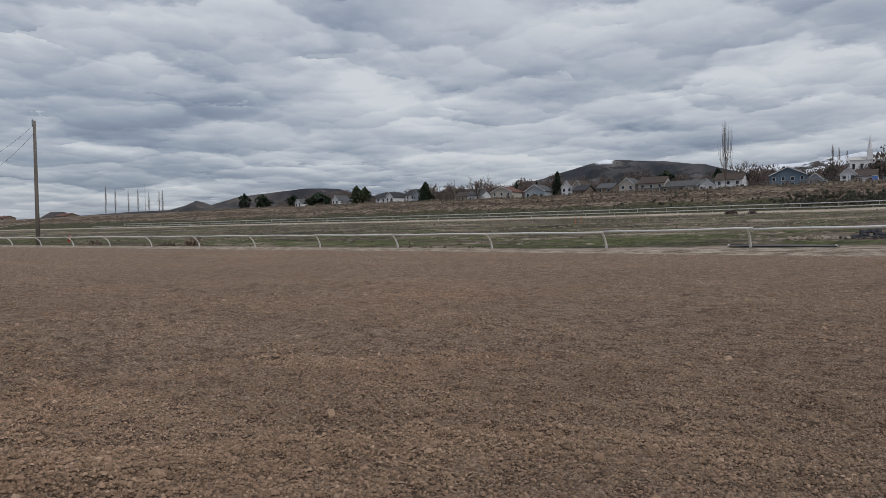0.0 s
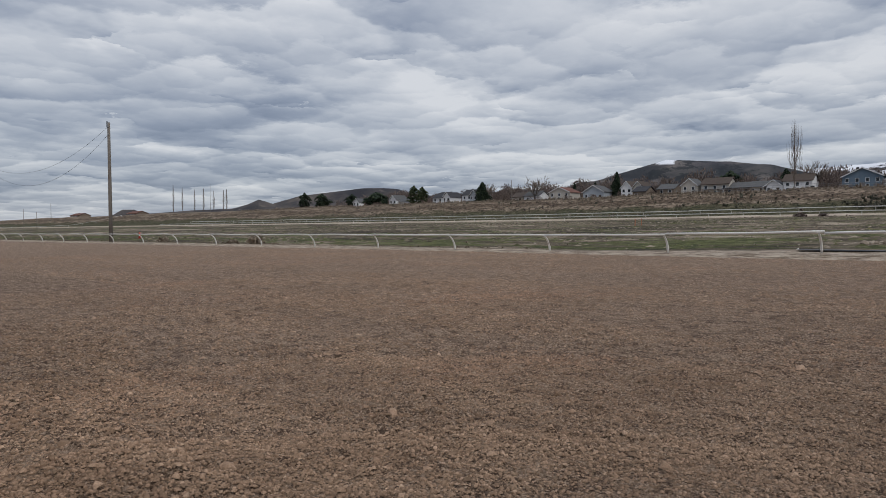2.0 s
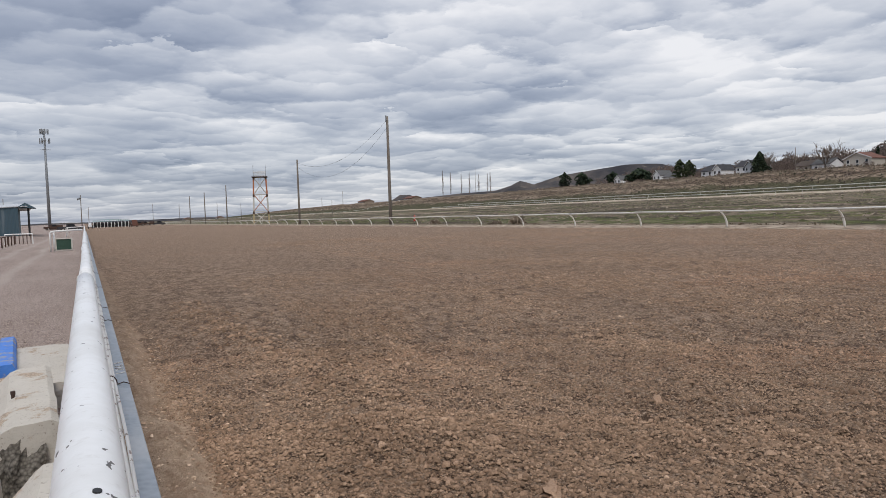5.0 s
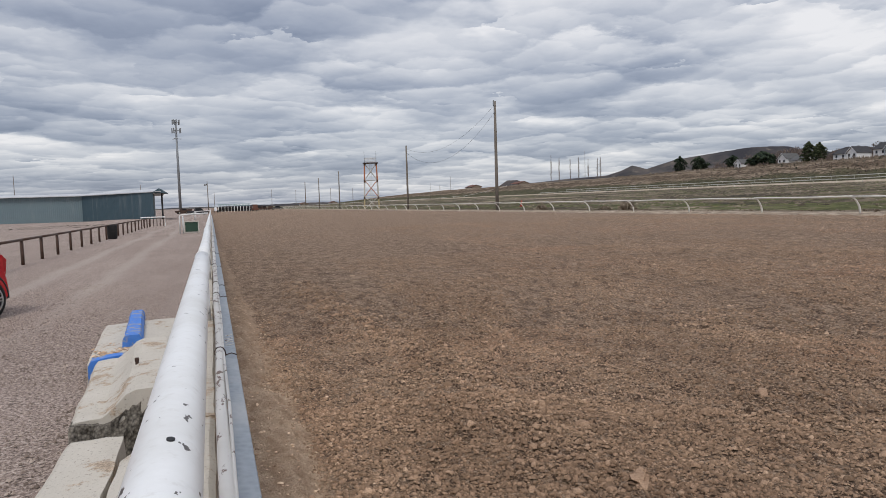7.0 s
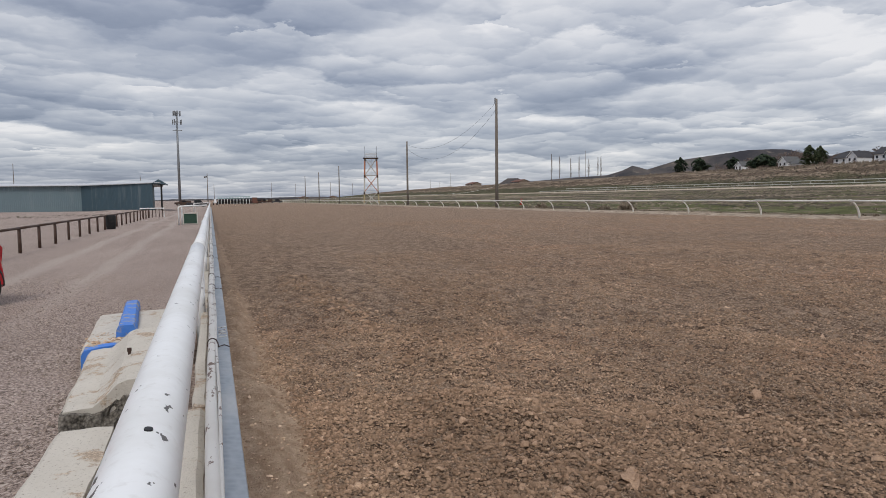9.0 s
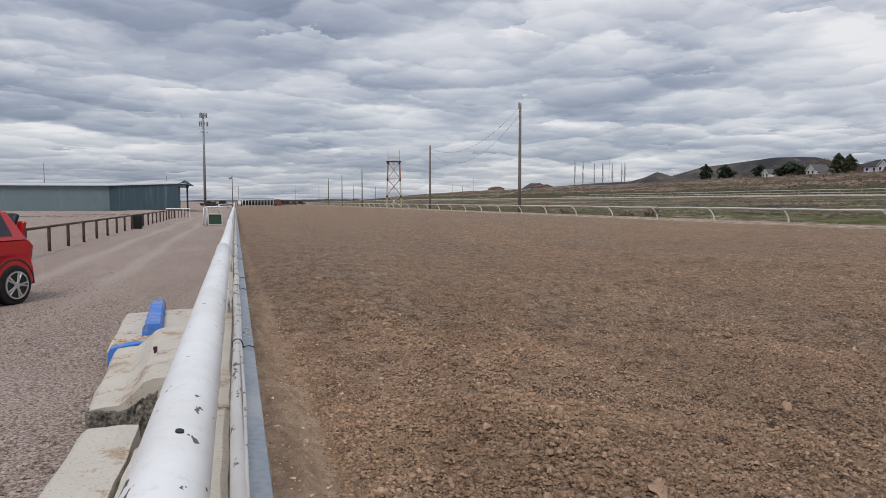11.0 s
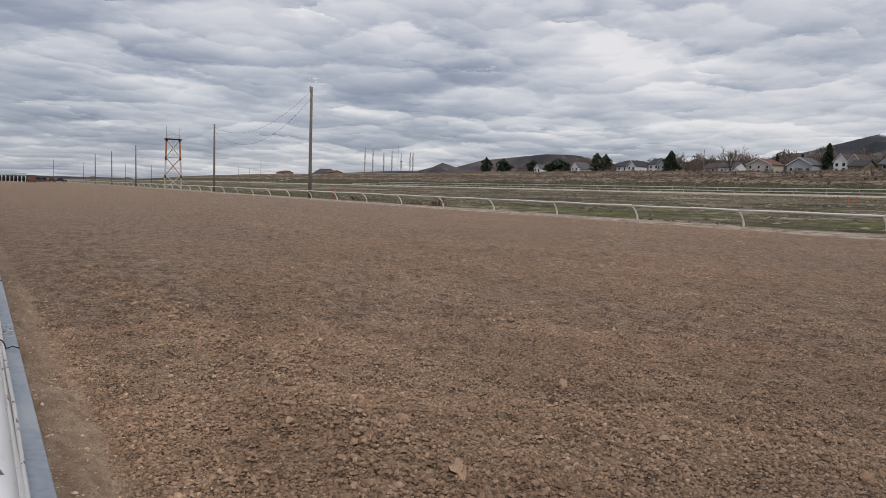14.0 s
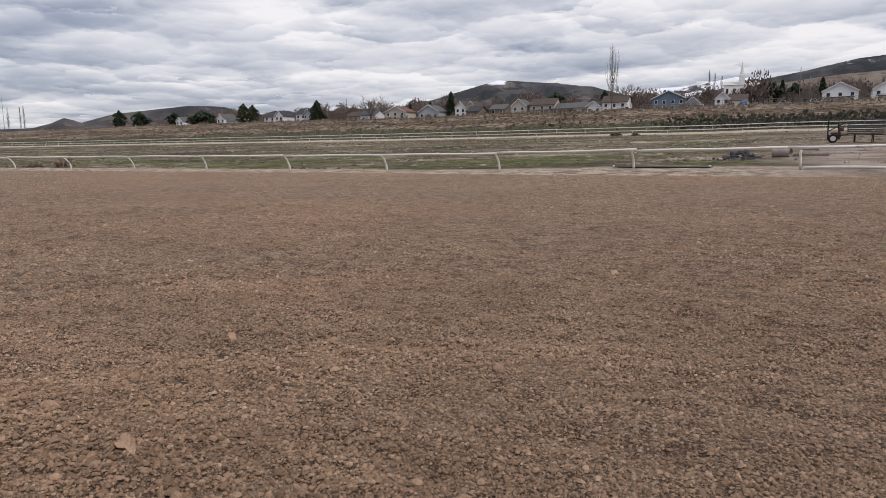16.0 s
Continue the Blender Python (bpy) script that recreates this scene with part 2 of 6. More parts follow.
def infield_grass(k):
    broad = k.noise(0.055, 5, 0.62, stretch=(1, 0.55, 1))
    streak = k.noise(0.26, 6, 0.70, stretch=(1, 0.8, 1))
    small = k.noise(1.1, 6, 0.75, stretch=(0.4, 1, 1))
    mixed = k.math("ADD", k.math("MULTIPLY", broad, 0.40), k.math("ADD", k.math("MULTIPLY", streak, 0.38), k.math("MULTIPLY", small, 0.22)))
    green = k.mix(k.span(small, 0.40, 0.60), (0.040, 0.050, 0.014), (0.135, 0.138, 0.050))
    dirt = k.mix(k.span(small, 0.35, 0.65), (0.125, 0.090, 0.066), (0.255, 0.196, 0.150))
    base = k.ramp(mixed, [(0.44, (0.040, 0.033, 0.021)), (0.48, (0.090, 0.071, 0.046)), (0.515, (0.138, 0.108, 0.075)), (0.545, (0.25, 0.198, 0.143)), (0.59, (0.44, 0.36, 0.275))])
    # greenest in a strip just inside the rail, drier and barer beyond
    strip = k.math("MULTIPLY", k.span(k.axis(0), 39.0, 42.0), k.span(k.axis(0), 62.0, 48.0))
    lush = k.math("MULTIPLY", strip, k.span(k.axis(1), 4.0, 26.0))
    g = k.math("ADD", k.noise(0.20, 6, 0.70, stretch=(1, 0.42, 1)), k.math("MULTIPLY", lush, 0.075))
    base = k.mix(k.math("MULTIPLY", k.span(g, 0.53, 0.565), 0.9), base, green)
    bare = k.span(k.math("ADD", k.noise(0.16, 5, 0.65, stretch=(1, 0.45, 1)), k.math("MULTIPLY", k.span(k.axis(1), 12.0, -4.0), 0.22)), 0.60, 0.66)
    base = k.mix(k.math("MULTIPLY", bare, 0.85), base, dirt)
    verge = k.span(k.math("ADD", k.axis(0), k.math("ADD", k.math("MULTIPLY", k.noise(0.8, 5, 0.65, stretch=(1, 0.5, 1)), 3.4), k.math("MULTIPLY", k.span(k.axis(1), 2.0, 20.0), 0.9))), 41.9, 40.4)
    base = k.mix(k.math("MULTIPLY", verge, 0.9), base, k.mix(k.span(k.noise(2.2, 7, 0.78, stretch=(1.5, 0.45, 1)), 0.42, 0.58), (0.17, 0.125, 0.088), (0.56, 0.46, 0.36)))
    # packed bare yard round the parked gear
    yard = k.math("MULTIPLY", k.span(k.math("ADD", k.axis(1), k.math("MULTIPLY", k.noise(0.3, 3, 0.6), 6.0)), 6.0, 1.0), k.span(k.axis(0), 74.0, 68.0))
    base = k.mix(k.math("MULTIPLY", yard, 0.85), base, k.mix(k.span(streak, 0.42, 0.58), (0.20, 0.152, 0.122), (0.40, 0.325, 0.27)))
    n1 = k.bump(k.noise(1.6, 6, 0.75), 0.15, 0.8)
    n2 = k.bump(k.noise(12, 4, 0.7), 0.06, 0.8, n1)
    k.out(base, 0.95, normal=n2, spec=0.15)


def back_track(k):
    base = k.mix(k.span(k.noise(0.8, 7, 0.75, stretch=(1, 0.22, 1)), 0.40, 0.60), (0.22, 0.17, 0.125), (0.58, 0.48, 0.38))
    k.out(base, 0.95, normal=k.bump(k.noise(3, 4, 0.6), 0.1, 0.6), spec=0.15)


def bank_grass(k):
    streak = k.noise(0.16, 6, 0.68, stretch=(1, 0.4, 1))
    clump = k.noise(0.7, 7, 0.75)
    z = k.math("ADD", k.axis(2), k.math("MULTIPLY", k.math("SUBTRACT", streak, 0.5), 7.0))
    dry = k.mix(k.span(clump, 0.42, 0.58), (0.058, 0.041, 0.029), (0.200, 0.148, 0.104))
    green = k.mix(k.span(clump, 0.42, 0.58), (0.040, 0.041, 0.021), (0.125, 0.113, 0.066))
    base = k.mix(k.span(z, 8.2, 6.6), dry, green)
    # a worn, straw-littered terrace line half way up and another below the crest
    line = k.math("ADD", k.span(k.math("ABSOLUTE", k.math("SUBTRACT", z, 7.9)), 0.75, 0.25), k.span(k.math("ABSOLUTE", k.math("SUBTRACT", z, 10.6)), 0.55, 0.2))
    base = k.mix(k.math("MULTIPLY", k.math("MULTIPLY", line, k.span(clump, 0.44, 0.56)), 0.75), base, (0.40, 0.31, 0.23))
    pale = k.span(k.math("ADD", k.axis(2), k.math("MULTIPLY", k.noise(0.4, 4, 0.6), 1.6)), 11.9, 12.7)
    base = k.mix(k.math("MULTIPLY", pale, 0.6), base, (0.36, 0.285, 0.215))
    n1 = k.bump(k.noise(0.9, 6, 0.7), 0.9, 0.8)
    n2 = k.bump(k.noise(4, 4, 0.7), 0.25, 0.8, n1)
    k.out(base, 0.95, normal=n2, spec=0.1)


def far_land(k):
    base = k.mix(k.noise(0.006, 5, 0.6), (0.17, 0.13, 0.095), (0.30, 0.245, 0.18))
    base = k.mix(k.math("MULTIPLY", k.span(k.noise(0.02, 5, 0.7), 0.52, 0.62), 0.6), base, (0.10, 0.092, 0.07))
    k.out(base, 0.95, spec=0.1)


def foothill(k):
    base = k.ramp(k.noise(0.008, 6, 0.65), [(0.36, (0.105, 0.082, 0.066)), (0.5, (0.165, 0.132, 0.106)), (0.64, (0.245, 0.205, 0.168))])
    base = k.mix(k.math("MULTIPLY", k.span(k.noise(0.03, 6, 0.75), 0.53, 0.60), 0.7), base, (0.060, 0.054, 0.046))
    k.out(base, 0.97, normal=k.bump(k.noise(0.02, 6, 0.65), 8, 0.5), spec=0.05)


def hazy_hill_brush(k):
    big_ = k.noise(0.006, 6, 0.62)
    # brush browns tinted blue-grey: distance haze put into the colour
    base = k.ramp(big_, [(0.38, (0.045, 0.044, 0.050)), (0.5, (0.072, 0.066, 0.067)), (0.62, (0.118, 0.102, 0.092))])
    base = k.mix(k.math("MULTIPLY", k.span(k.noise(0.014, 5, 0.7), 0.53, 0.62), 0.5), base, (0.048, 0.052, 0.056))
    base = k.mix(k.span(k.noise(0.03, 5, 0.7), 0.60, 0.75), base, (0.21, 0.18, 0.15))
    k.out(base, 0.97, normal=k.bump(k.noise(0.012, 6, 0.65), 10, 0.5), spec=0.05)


def hazy_snowy_brush(k):
    # bluish greys again carry the haze of distance in the base colour
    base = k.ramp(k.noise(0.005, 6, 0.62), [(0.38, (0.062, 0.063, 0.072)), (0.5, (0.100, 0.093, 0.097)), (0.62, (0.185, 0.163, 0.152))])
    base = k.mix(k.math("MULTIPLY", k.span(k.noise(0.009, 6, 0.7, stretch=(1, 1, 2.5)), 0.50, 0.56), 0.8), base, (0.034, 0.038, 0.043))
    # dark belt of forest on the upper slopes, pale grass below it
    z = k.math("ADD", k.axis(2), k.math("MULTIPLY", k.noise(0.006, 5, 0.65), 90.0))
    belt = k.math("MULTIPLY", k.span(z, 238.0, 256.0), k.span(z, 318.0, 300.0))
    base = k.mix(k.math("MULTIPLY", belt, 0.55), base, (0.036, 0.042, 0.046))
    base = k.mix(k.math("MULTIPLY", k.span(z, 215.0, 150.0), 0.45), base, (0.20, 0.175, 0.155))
    high = k.span(k.axis(2), 250.0, 268.0)
    patch = k.span(k.noise(0.012, 6, 0.6, stretch=(1, 1, 2.5)), 0.60, 0.625)
    base = k.mix(k.math("MULTIPLY", k.math("MULTIPLY", patch, high), k.span(k.axis(1), 420.0, 250.0)), base, (0.80, 0.81, 0.84))
    # snowdrift lying across the western brow
    across = k.math("SUBTRACT", k.math("MULTIPLY", k.axis(0), 0.3923), k.math("MULTIPLY", k.axis(1), 0.9198))
    drift = k.span(k.math("ABSOLUTE", k.math("ADD", across, k.math("MULTIPLY", k.math("SUBTRACT", k.noise(0.02, 4, 0.6), 0.5), 90.0))), 42.0, 26.0)
    base = k.mix(k.math("MULTIPLY", drift, k.span(k.axis(2), 268.0, 276.0)), base, (0.80, 0.81, 0.84))
    k.out(base, 0.95, normal=k.bump(k.noise(0.012, 6, 0.65), 10, 0.5), spec=0.05)


def snow_ridge(k):
    patch = k.span(k.noise(0.005, 6, 0.6, stretch=(1, 1, 3.5)), 0.43, 0.47)
    base = k.mix(patch, (0.09, 0.085, 0.085), (0.82, 0.83, 0.86))
    k.out(base, 0.9, spec=0.1)


def white_paint(k):
    chip = k.span(k.noise(24, 3, 0.6, stretch=(1, 0.6, 1)), 0.668, 0.685)
    soil_ = k.noise(2.2, 5, 0.65)
    base = k.mix(k.span(soil_, 0.45, 0.75), (0.80, 0.80, 0.79), (0.66, 0.65, 0.62))
    base = k.mix(k.math("MULTIPLY", k.span(k.noise(28, 4, 0.6), 0.58, 0.75), 0.35), base, (0.52, 0.49, 0.45))
    tick = k.span(k.noise(30, 3, 0.6, stretch=(0.5, 1.6, 0.5)), 0.735, 0.75)
    base = k.mix(k.math("MAXIMUM", chip, tick), base, (0.07, 0.06, 0.055))
    k.out(base, 0.42, normal=k.bump(k.noise(40, 3, 0.5), 0.002, 0.4), spec=0.45)


def worn_white(k):
    base = k.mix(k.noise(1.5, 5, 0.65), (0.78, 0.76, 0.72), (0.55, 0.51, 0.46))
    rust = k.span(k.noise(16, 5, 0.7, stretch=(1, 0.45, 1)), 0.575, 0.60)
    base = k.mix(k.math("MULTIPLY", rust, 0.9), base, (0.13, 0.062, 0.035))
    k.out(base, 0.55, spec=0.4)


def old_rail_white(k):
    base = k.mix(k.noise(0.8, 5, 0.7), (0.82, 0.80, 0.75), (0.60, 0.56, 0.50))
    gap = k.span(k.noise(0.55, 4, 0.8, stretch=(1, 1, 3)), 0.62, 0.66)
    base = k.mix(k.math("MULTIPLY", gap, 0.8), base, (0.20, 0.15, 0.11))
    k.out(base, 0.7, spec=0.3)


def galvanized(k):
    base = k.mix(k.voronoi(26), (0.27, 0.30, 0.33), (0.38, 0.41, 0.44))
    base = k.mix(k.span(k.noise(4, 5, 0.65, stretch=(1, 0.3, 1)), 0.5, 0.75), base, (0.47, 0.48, 0.48))
    base = k.mix(k.math("MULTIPLY", k.span(k.noise(11, 4, 0.7), 0.62, 0.7), 0.7), base, (0.30, 0.25, 0.21))
    k.out(base, 0.5, metal=0.35, spec=0.5)


def concrete(k):
    base = k.mix(k.noise(1.8, 5, 0.65), (0.45, 0.41, 0.35), (0.66, 0.61, 0.535))
    base = k.mix(k.math("MULTIPLY", k.span(k.noise(2.4, 7, 0.75), 0.55, 0.60), 0.8), base, k.mix(k.span(k.noise(60, 4, 0.7), 0.42, 0.58), (0.24, 0.165, 0.11), (0.55, 0.42, 0.30)))
    base = k.mix(k.span(k.noise(45, 4, 0.7), 0.58, 0.68), base, (0.33, 0.29, 0.245))
    n1 = k.bump(k.noise(9, 5, 0.7), 0.015, 0.8)
    k.out(base, 0.93, normal=k.bump(k.noise(90, 3, 0.7), 0.004, 0.8, n1), spec=0.2)


def broken_concrete(k):
    v = k.voronoi(48)
    base = k.ramp(k.math("ADD", k.math("MULTIPLY", v, 0.6), k.math("MULTIPLY", k.noise(12, 5, 0.7), 0.5)), [(0.2, (0.44, 0.40, 0.34)), (0.5, (0.27, 0.24, 0.20)), (0.8, (0.08, 0.07, 0.06))])
    k.out(base, 0.95, normal=k.bump(k.noise(14, 6, 0.75), 0.08, 1.0), spec=0.2)


def blue_paint(k):
    worn = k.span(k.noise(5, 6, 0.7), 0.53, 0.60)
    base = k.mix(k.noise(12, 4, 0.6), (0.045, 0.17, 0.56), (0.085, 0.25, 0.68))
    base = k.mix(worn, base, (0.36, 0.33, 0.29))
    k.out(base, 0.6, normal=k.bump(k.noise(30, 4, 0.6), 0.004, 0.7), spec=0.35)


def plain(color, other, scale=3.0, rough=0.7, metal=0.0, stretch=(1, 1, 1), bump=0.0):
    def build(k):
        base = k.mix(k.span(k.noise(scale, 5, 0.65, stretch=stretch), 0.3, 0.7), color, other)
        k.out(base, rough, metal, k.bump(k.noise(scale * 4, 4, 0.6, stretch=stretch), bump, 0.7) if bump else None, 0.3)
    return build


def varied(stops, rough=0.85):
    def build(k):
        base = k.ramp(k.island(), stops)
        k.out(base, rough, spec=0.15)
    return build


def glassy(k):
    k.out((0.02, 0.024, 0.028), 0.06, spec=0.6)


def car_red(k):
    k.out(k.mix(k.noise(1.2, 3, 0.5), (0.46, 0.008, 0.014), (0.50, 0.012, 0.018)), 0.22, spec=0.5)
    k.bsdf.inputs["Coat Weight"].default_value = 0.8
    k.bsdf.inputs["Coat Roughness"].default_value = 0.06


def corrugated(a, b):
    def build(k):
        base = k.mix(k.noise(0.35, 4, 0.6), a, b)
        base = k.mix(k.math("MULTIPLY", k.span(k.noise(0.8, 4, 0.7, stretch=(1, 1, 0.15)), 0.55, 0.7), 0.35), base, (0.30, 0.33, 0.34))
        k.out(base, 0.5, 0.1, spec=0.4)
    return build


STONE = material("apron_stones", varied([(0, (0.13, 0.098, 0.080)), (0.5, (0.27, 0.208, 0.172)), (1, (0.46, 0.375, 0.315))]))
SOIL, CLOD, GRAVEL = material("track_soil", soil), material("soil_clods", clod_dirt), material("apron_gravel", gravel)
INFIELD, BACKDIRT, BANK, LAND = material("infield_turf", infield_grass), material("pale_dirt", back_track), material("bank_grass", bank_grass), material("open_land", far_land)
FOOTHILL = material("foothill_grass", foothill)
BRUSH, SNOWBRUSH, SNOWRIDGE = material("hazy_hill_brush", hazy_hill_brush), material("hazy_snowy_brush", hazy_snowy_brush), material("snow_ridge", snow_ridge)
WHITE, WORN, OLDRAIL = material("chipped_white_paint", white_paint), material("worn_white_paint", worn_white), material("old_rail_paint", old_rail_white)
GALV, CONC, BROKEN, BLUE = material("galvanized_steel", galvanized), material("concrete", concrete), material("broken_concrete", broken_concrete), material("blue_paint", blue_paint)
WOODPOLE = material("weathered_pole_wood", plain((0.15, 0.128, 0.108), (0.25, 0.22, 0.19), 3, 0.9, stretch=(4, 4, 0.3), bump=0.01))
DARKMETAL = material("rusty_dark_pipe", plain((0.055, 0.034, 0.026), (0.10, 0.06, 0.045), 6, 0.75))
BLACK = material("black_rubber", plain((0.012, 0.012, 0.013), (0.028, 0.027, 0.026), 9, 0.85))
TRIM = material("black_plastic", plain((0.018, 0.018, 0.019), (0.028, 0.028, 0.029), 9, 0.6))
ALLOY = material("alloy_wheel", plain((0.55, 0.56, 0.57), (0.65, 0.66, 0.67), 8, 0.3, 0.8))
RED = material("red_car_paint", car_red)
REDLAMP = material("red_lamp_lens", plain((0.30, 0.008, 0.008), (0.36, 0.012, 0.010), 6, 0.15))
GLASS = material("dark_glass", glassy)
STEEL = material("grey_steel", plain((0.20, 0.215, 0.225), (0.30, 0.31, 0.32), 2, 0.55, 0.4))
DARKSTEEL = material("dark_steel", plain((0.05, 0.052, 0.055), (0.085, 0.085, 0.085), 3, 0.6, 0.3))
ORANGE = material("faded_orange_paint", plain((0.40, 0.13, 0.06), (0.50, 0.22, 0.12), 2, 0.8))
PALEPAINT = material("faded_white_paint", plain((0.50, 0.47, 0.42), (0.64, 0.61, 0.56), 2, 0.8))
YELLOWED = material("yellowed_paint", plain((0.42, 0.33, 0.17), (0.50, 0.42, 0.26), 2, 0.8))
# same siding twice; the dark copy has the shed's shaded side in its colour
SHEDLIGHT, SHEDDARK = material("blue_grey_siding", corrugated((0.145, 0.205, 0.230), (0.175, 0.235, 0.258))), material("dark_shaded_siding", corrugated((0.048, 0.088, 0.112), (0.064, 0.106, 0.13)))
SHEDROOF = material("pale_metal_roof", plain((0.52, 0.53, 0.54), (0.62, 0.63, 0.64), 0.6, 0.45, 0.2))
GREENBOARD = material("dark_green_board", plain((0.022, 0.055, 0.038), (0.035, 0.075, 0.052), 3, 0.6))
SIDEWHITE, SIDECREAM, SIDEGREY, SIDEBLUE, SIDETAN = (material(n, plain(a, b, 0.7, 0.7)) for n, a, b in (
    ("white_siding", (0.80, 0.80, 0.80), (0.68, 0.68, 0.68)), ("cream_siding", (0.52, 0.48, 0.42), (0.42, 0.385, 0.335)),
    ("grey_siding", (0.40, 0.43, 0.46), (0.32, 0.35, 0.38)), ("blue_siding", (0.115, 0.165, 0.215), (0.15, 0.20, 0.25)),
    ("tan_siding", (0.24, 0.19, 0.145), (0.19, 0.15, 0.115))))
ROOFDARK, ROOFBROWN, ROOFGREY, ROOFRED = (material(n, plain(a, b, 1.2, 0.9)) for n, a, b in (
    ("dark_shingle", (0.040, 0.040, 0.045), (0.065, 0.063, 0.066)), ("brown_shingle", (0.070, 0.053, 0.042), (0.10, 0.077, 0.062)),
    ("grey_shingle", (0.085, 0.085, 0.085), (0.125, 0.122, 0.12)), ("red_brown_roof", (0.14, 0.065, 0.048), (0.18, 0.09, 0.068))))
DRUM = material("dusty_concrete_pipe", plain((0.27, 0.225, 0.195), (0.42, 0.36, 0.31), 2.5, 0.9, bump=0.01))
BARK = material("grey_bark", plain((0.095, 0.078, 0.066), (0.16, 0.135, 0.115), 4, 0.95))
TWIG = material("bare_twigs", plain((0.13, 0.10, 0.082), (0.20, 0.155, 0.125), 2, 0.95))
NEEDLE = material("dark_conifer_needles", varied([(0, (0.012, 0.020, 0.013)), (0.6, (0.026, 0.038, 0.022)), (1, (0.045, 0.058, 0.032))]))
PINE = material("olive_pine_needles", varied([(0, (0.028, 0.038, 0.020)), (0.6, (0.050, 0.062, 0.030)), (1, (0.085, 0.095, 0.048))]))
SCRUB = material("sage_scrub", varied([(0, (0.085, 0.084, 0.062)), (0.5, (0.135, 0.130, 0.096)), (1, (0.21, 0.195, 0.15))]))
STRAW = material("dry_straw", varied([(0, (0.155, 0.120, 0.086)), (0.5, (0.25, 0.20, 0.15)), (1, (0.40, 0.335, 0.26))]))
TUSSOCK = material("olive_tussocks", varied([(0, (0.042, 0.046, 0.015)), (0.5, (0.088, 0.088, 0.032)), (1, (0.175, 0.155, 0.070))]))
PALESTRAW = material("pale_straw", varied([(0, (0.12, 0.095, 0.064)), (0.5, (0.205, 0.163, 0.118)), (1, (0.34, 0.275, 0.21))]))
DEADGRASS = material("dead_grass", varied([(0, (0.045, 0.036, 0.024)), (0.5, (0.105, 0.082, 0.056)), (1, (0.19, 0.15, 0.108))]))
SANDY = material("sandy_crumbs", varied([(0, (0.30, 0.195, 0.125)), (0.5, (0.52, 0.355, 0.235)), (1, (0.76, 0.56, 0.40))]))
BROWNWOOD = material("bare_brown_brush", varied([(0, (0.090, 0.070, 0.062)), (0.5, (0.165, 0.128, 0.112)), (1, (0.26, 0.205, 0.175))]))


# ---------------------------------------------------------------- building kit
def part(name, bm, mat, parent=None, label="", smooth=False):
    me = bpy.data.meshes.new(name)
    bm.normal_update()
    bm.to_mesh(me)
    bm.free()
    me.materials.append(mat)
    if smooth:
        me.polygons.foreach_set("use_smooth", [True] * len(me.polygons))
    ob = new(name, me)
    if parent is not None:
        ob.parent = parent
    if label:
        ob["label"] = label
    return ob


def raw(name, verts, faces, mat, parent=None, label="", smooth=False):
    me = bpy.data.meshes.new(name)
    verts, faces = np.asarray(verts, dtype=np.float32), np.asarray(faces, dtype=np.int32)
    me.vertices.add(len(verts))
    me.vertices.foreach_set("co", verts.ravel())
    n = faces.shape[1]
    me.loops.add(faces.size)
    me.loops.foreach_set("vertex_index", faces.ravel())
    me.polygons.add(len(faces))
    me.polygons.foreach_set("loop_start", np.arange(len(faces), dtype=np.int32) * n)
    me.polygons.foreach_set("loop_total", np.full(len(faces), n, dtype=np.int32))
    if smooth:
        me.polygons.foreach_set("use_smooth", np.ones(len(faces), dtype=bool))
    me.update(calc_edges=True)
    me.validate()
    me.materials.append(mat)
    ob = new(name, me)
    if parent is not None:
        ob.parent = parent
    if label:
        ob["label"] = label
    return ob


def thing(name, label, category, at=(0, 0, 0), turn=0.0, group=""):
    ob = new(name)
    ob.empty_display_size = 0.2
    ob.matrix_basis = pose(*at, 0, 0, turn)
    return tagged(ob, label, category, group)


def setting(ob, label="", category=""):
    return tagged(ob, label, category, kind="structure")


def box(bm, size, at=(0, 0, 0), turn=(0, 0, 0), bevel=0.0):
    g = bmesh.ops.create_cube(bm, size=1)["verts"]
    bmesh.ops.scale(bm, vec=size, verts=g)
    if bevel:
        es = list({e for v in g for e in v.link_edges})
        g = list({v for f_ in bmesh.ops.bevel(bm, geom=es, offset=bevel, segments=2, affect="EDGES", profile=0.5)["faces"] for v in f_.verts} | {v for v in g if v.is_valid})
    bmesh.ops.transform(bm, matrix=pose(*at, *turn), verts=g)
    return g


def rod(bm, a, b, r, r2=None, seg=8, cap=True):
    a, b = Vector(a), Vector(b)
    d = b - a
    m = Matrix.Translation((a + b) / 2) @ d.to_track_quat("Z", "Y").to_matrix().to_4x4()
    return bmesh.ops.create_cone(bm, cap_ends=cap, cap_tris=False, segments=seg, radius1=r, radius2=r if r2 is None else r2, depth=d.length, matrix=m)["verts"]


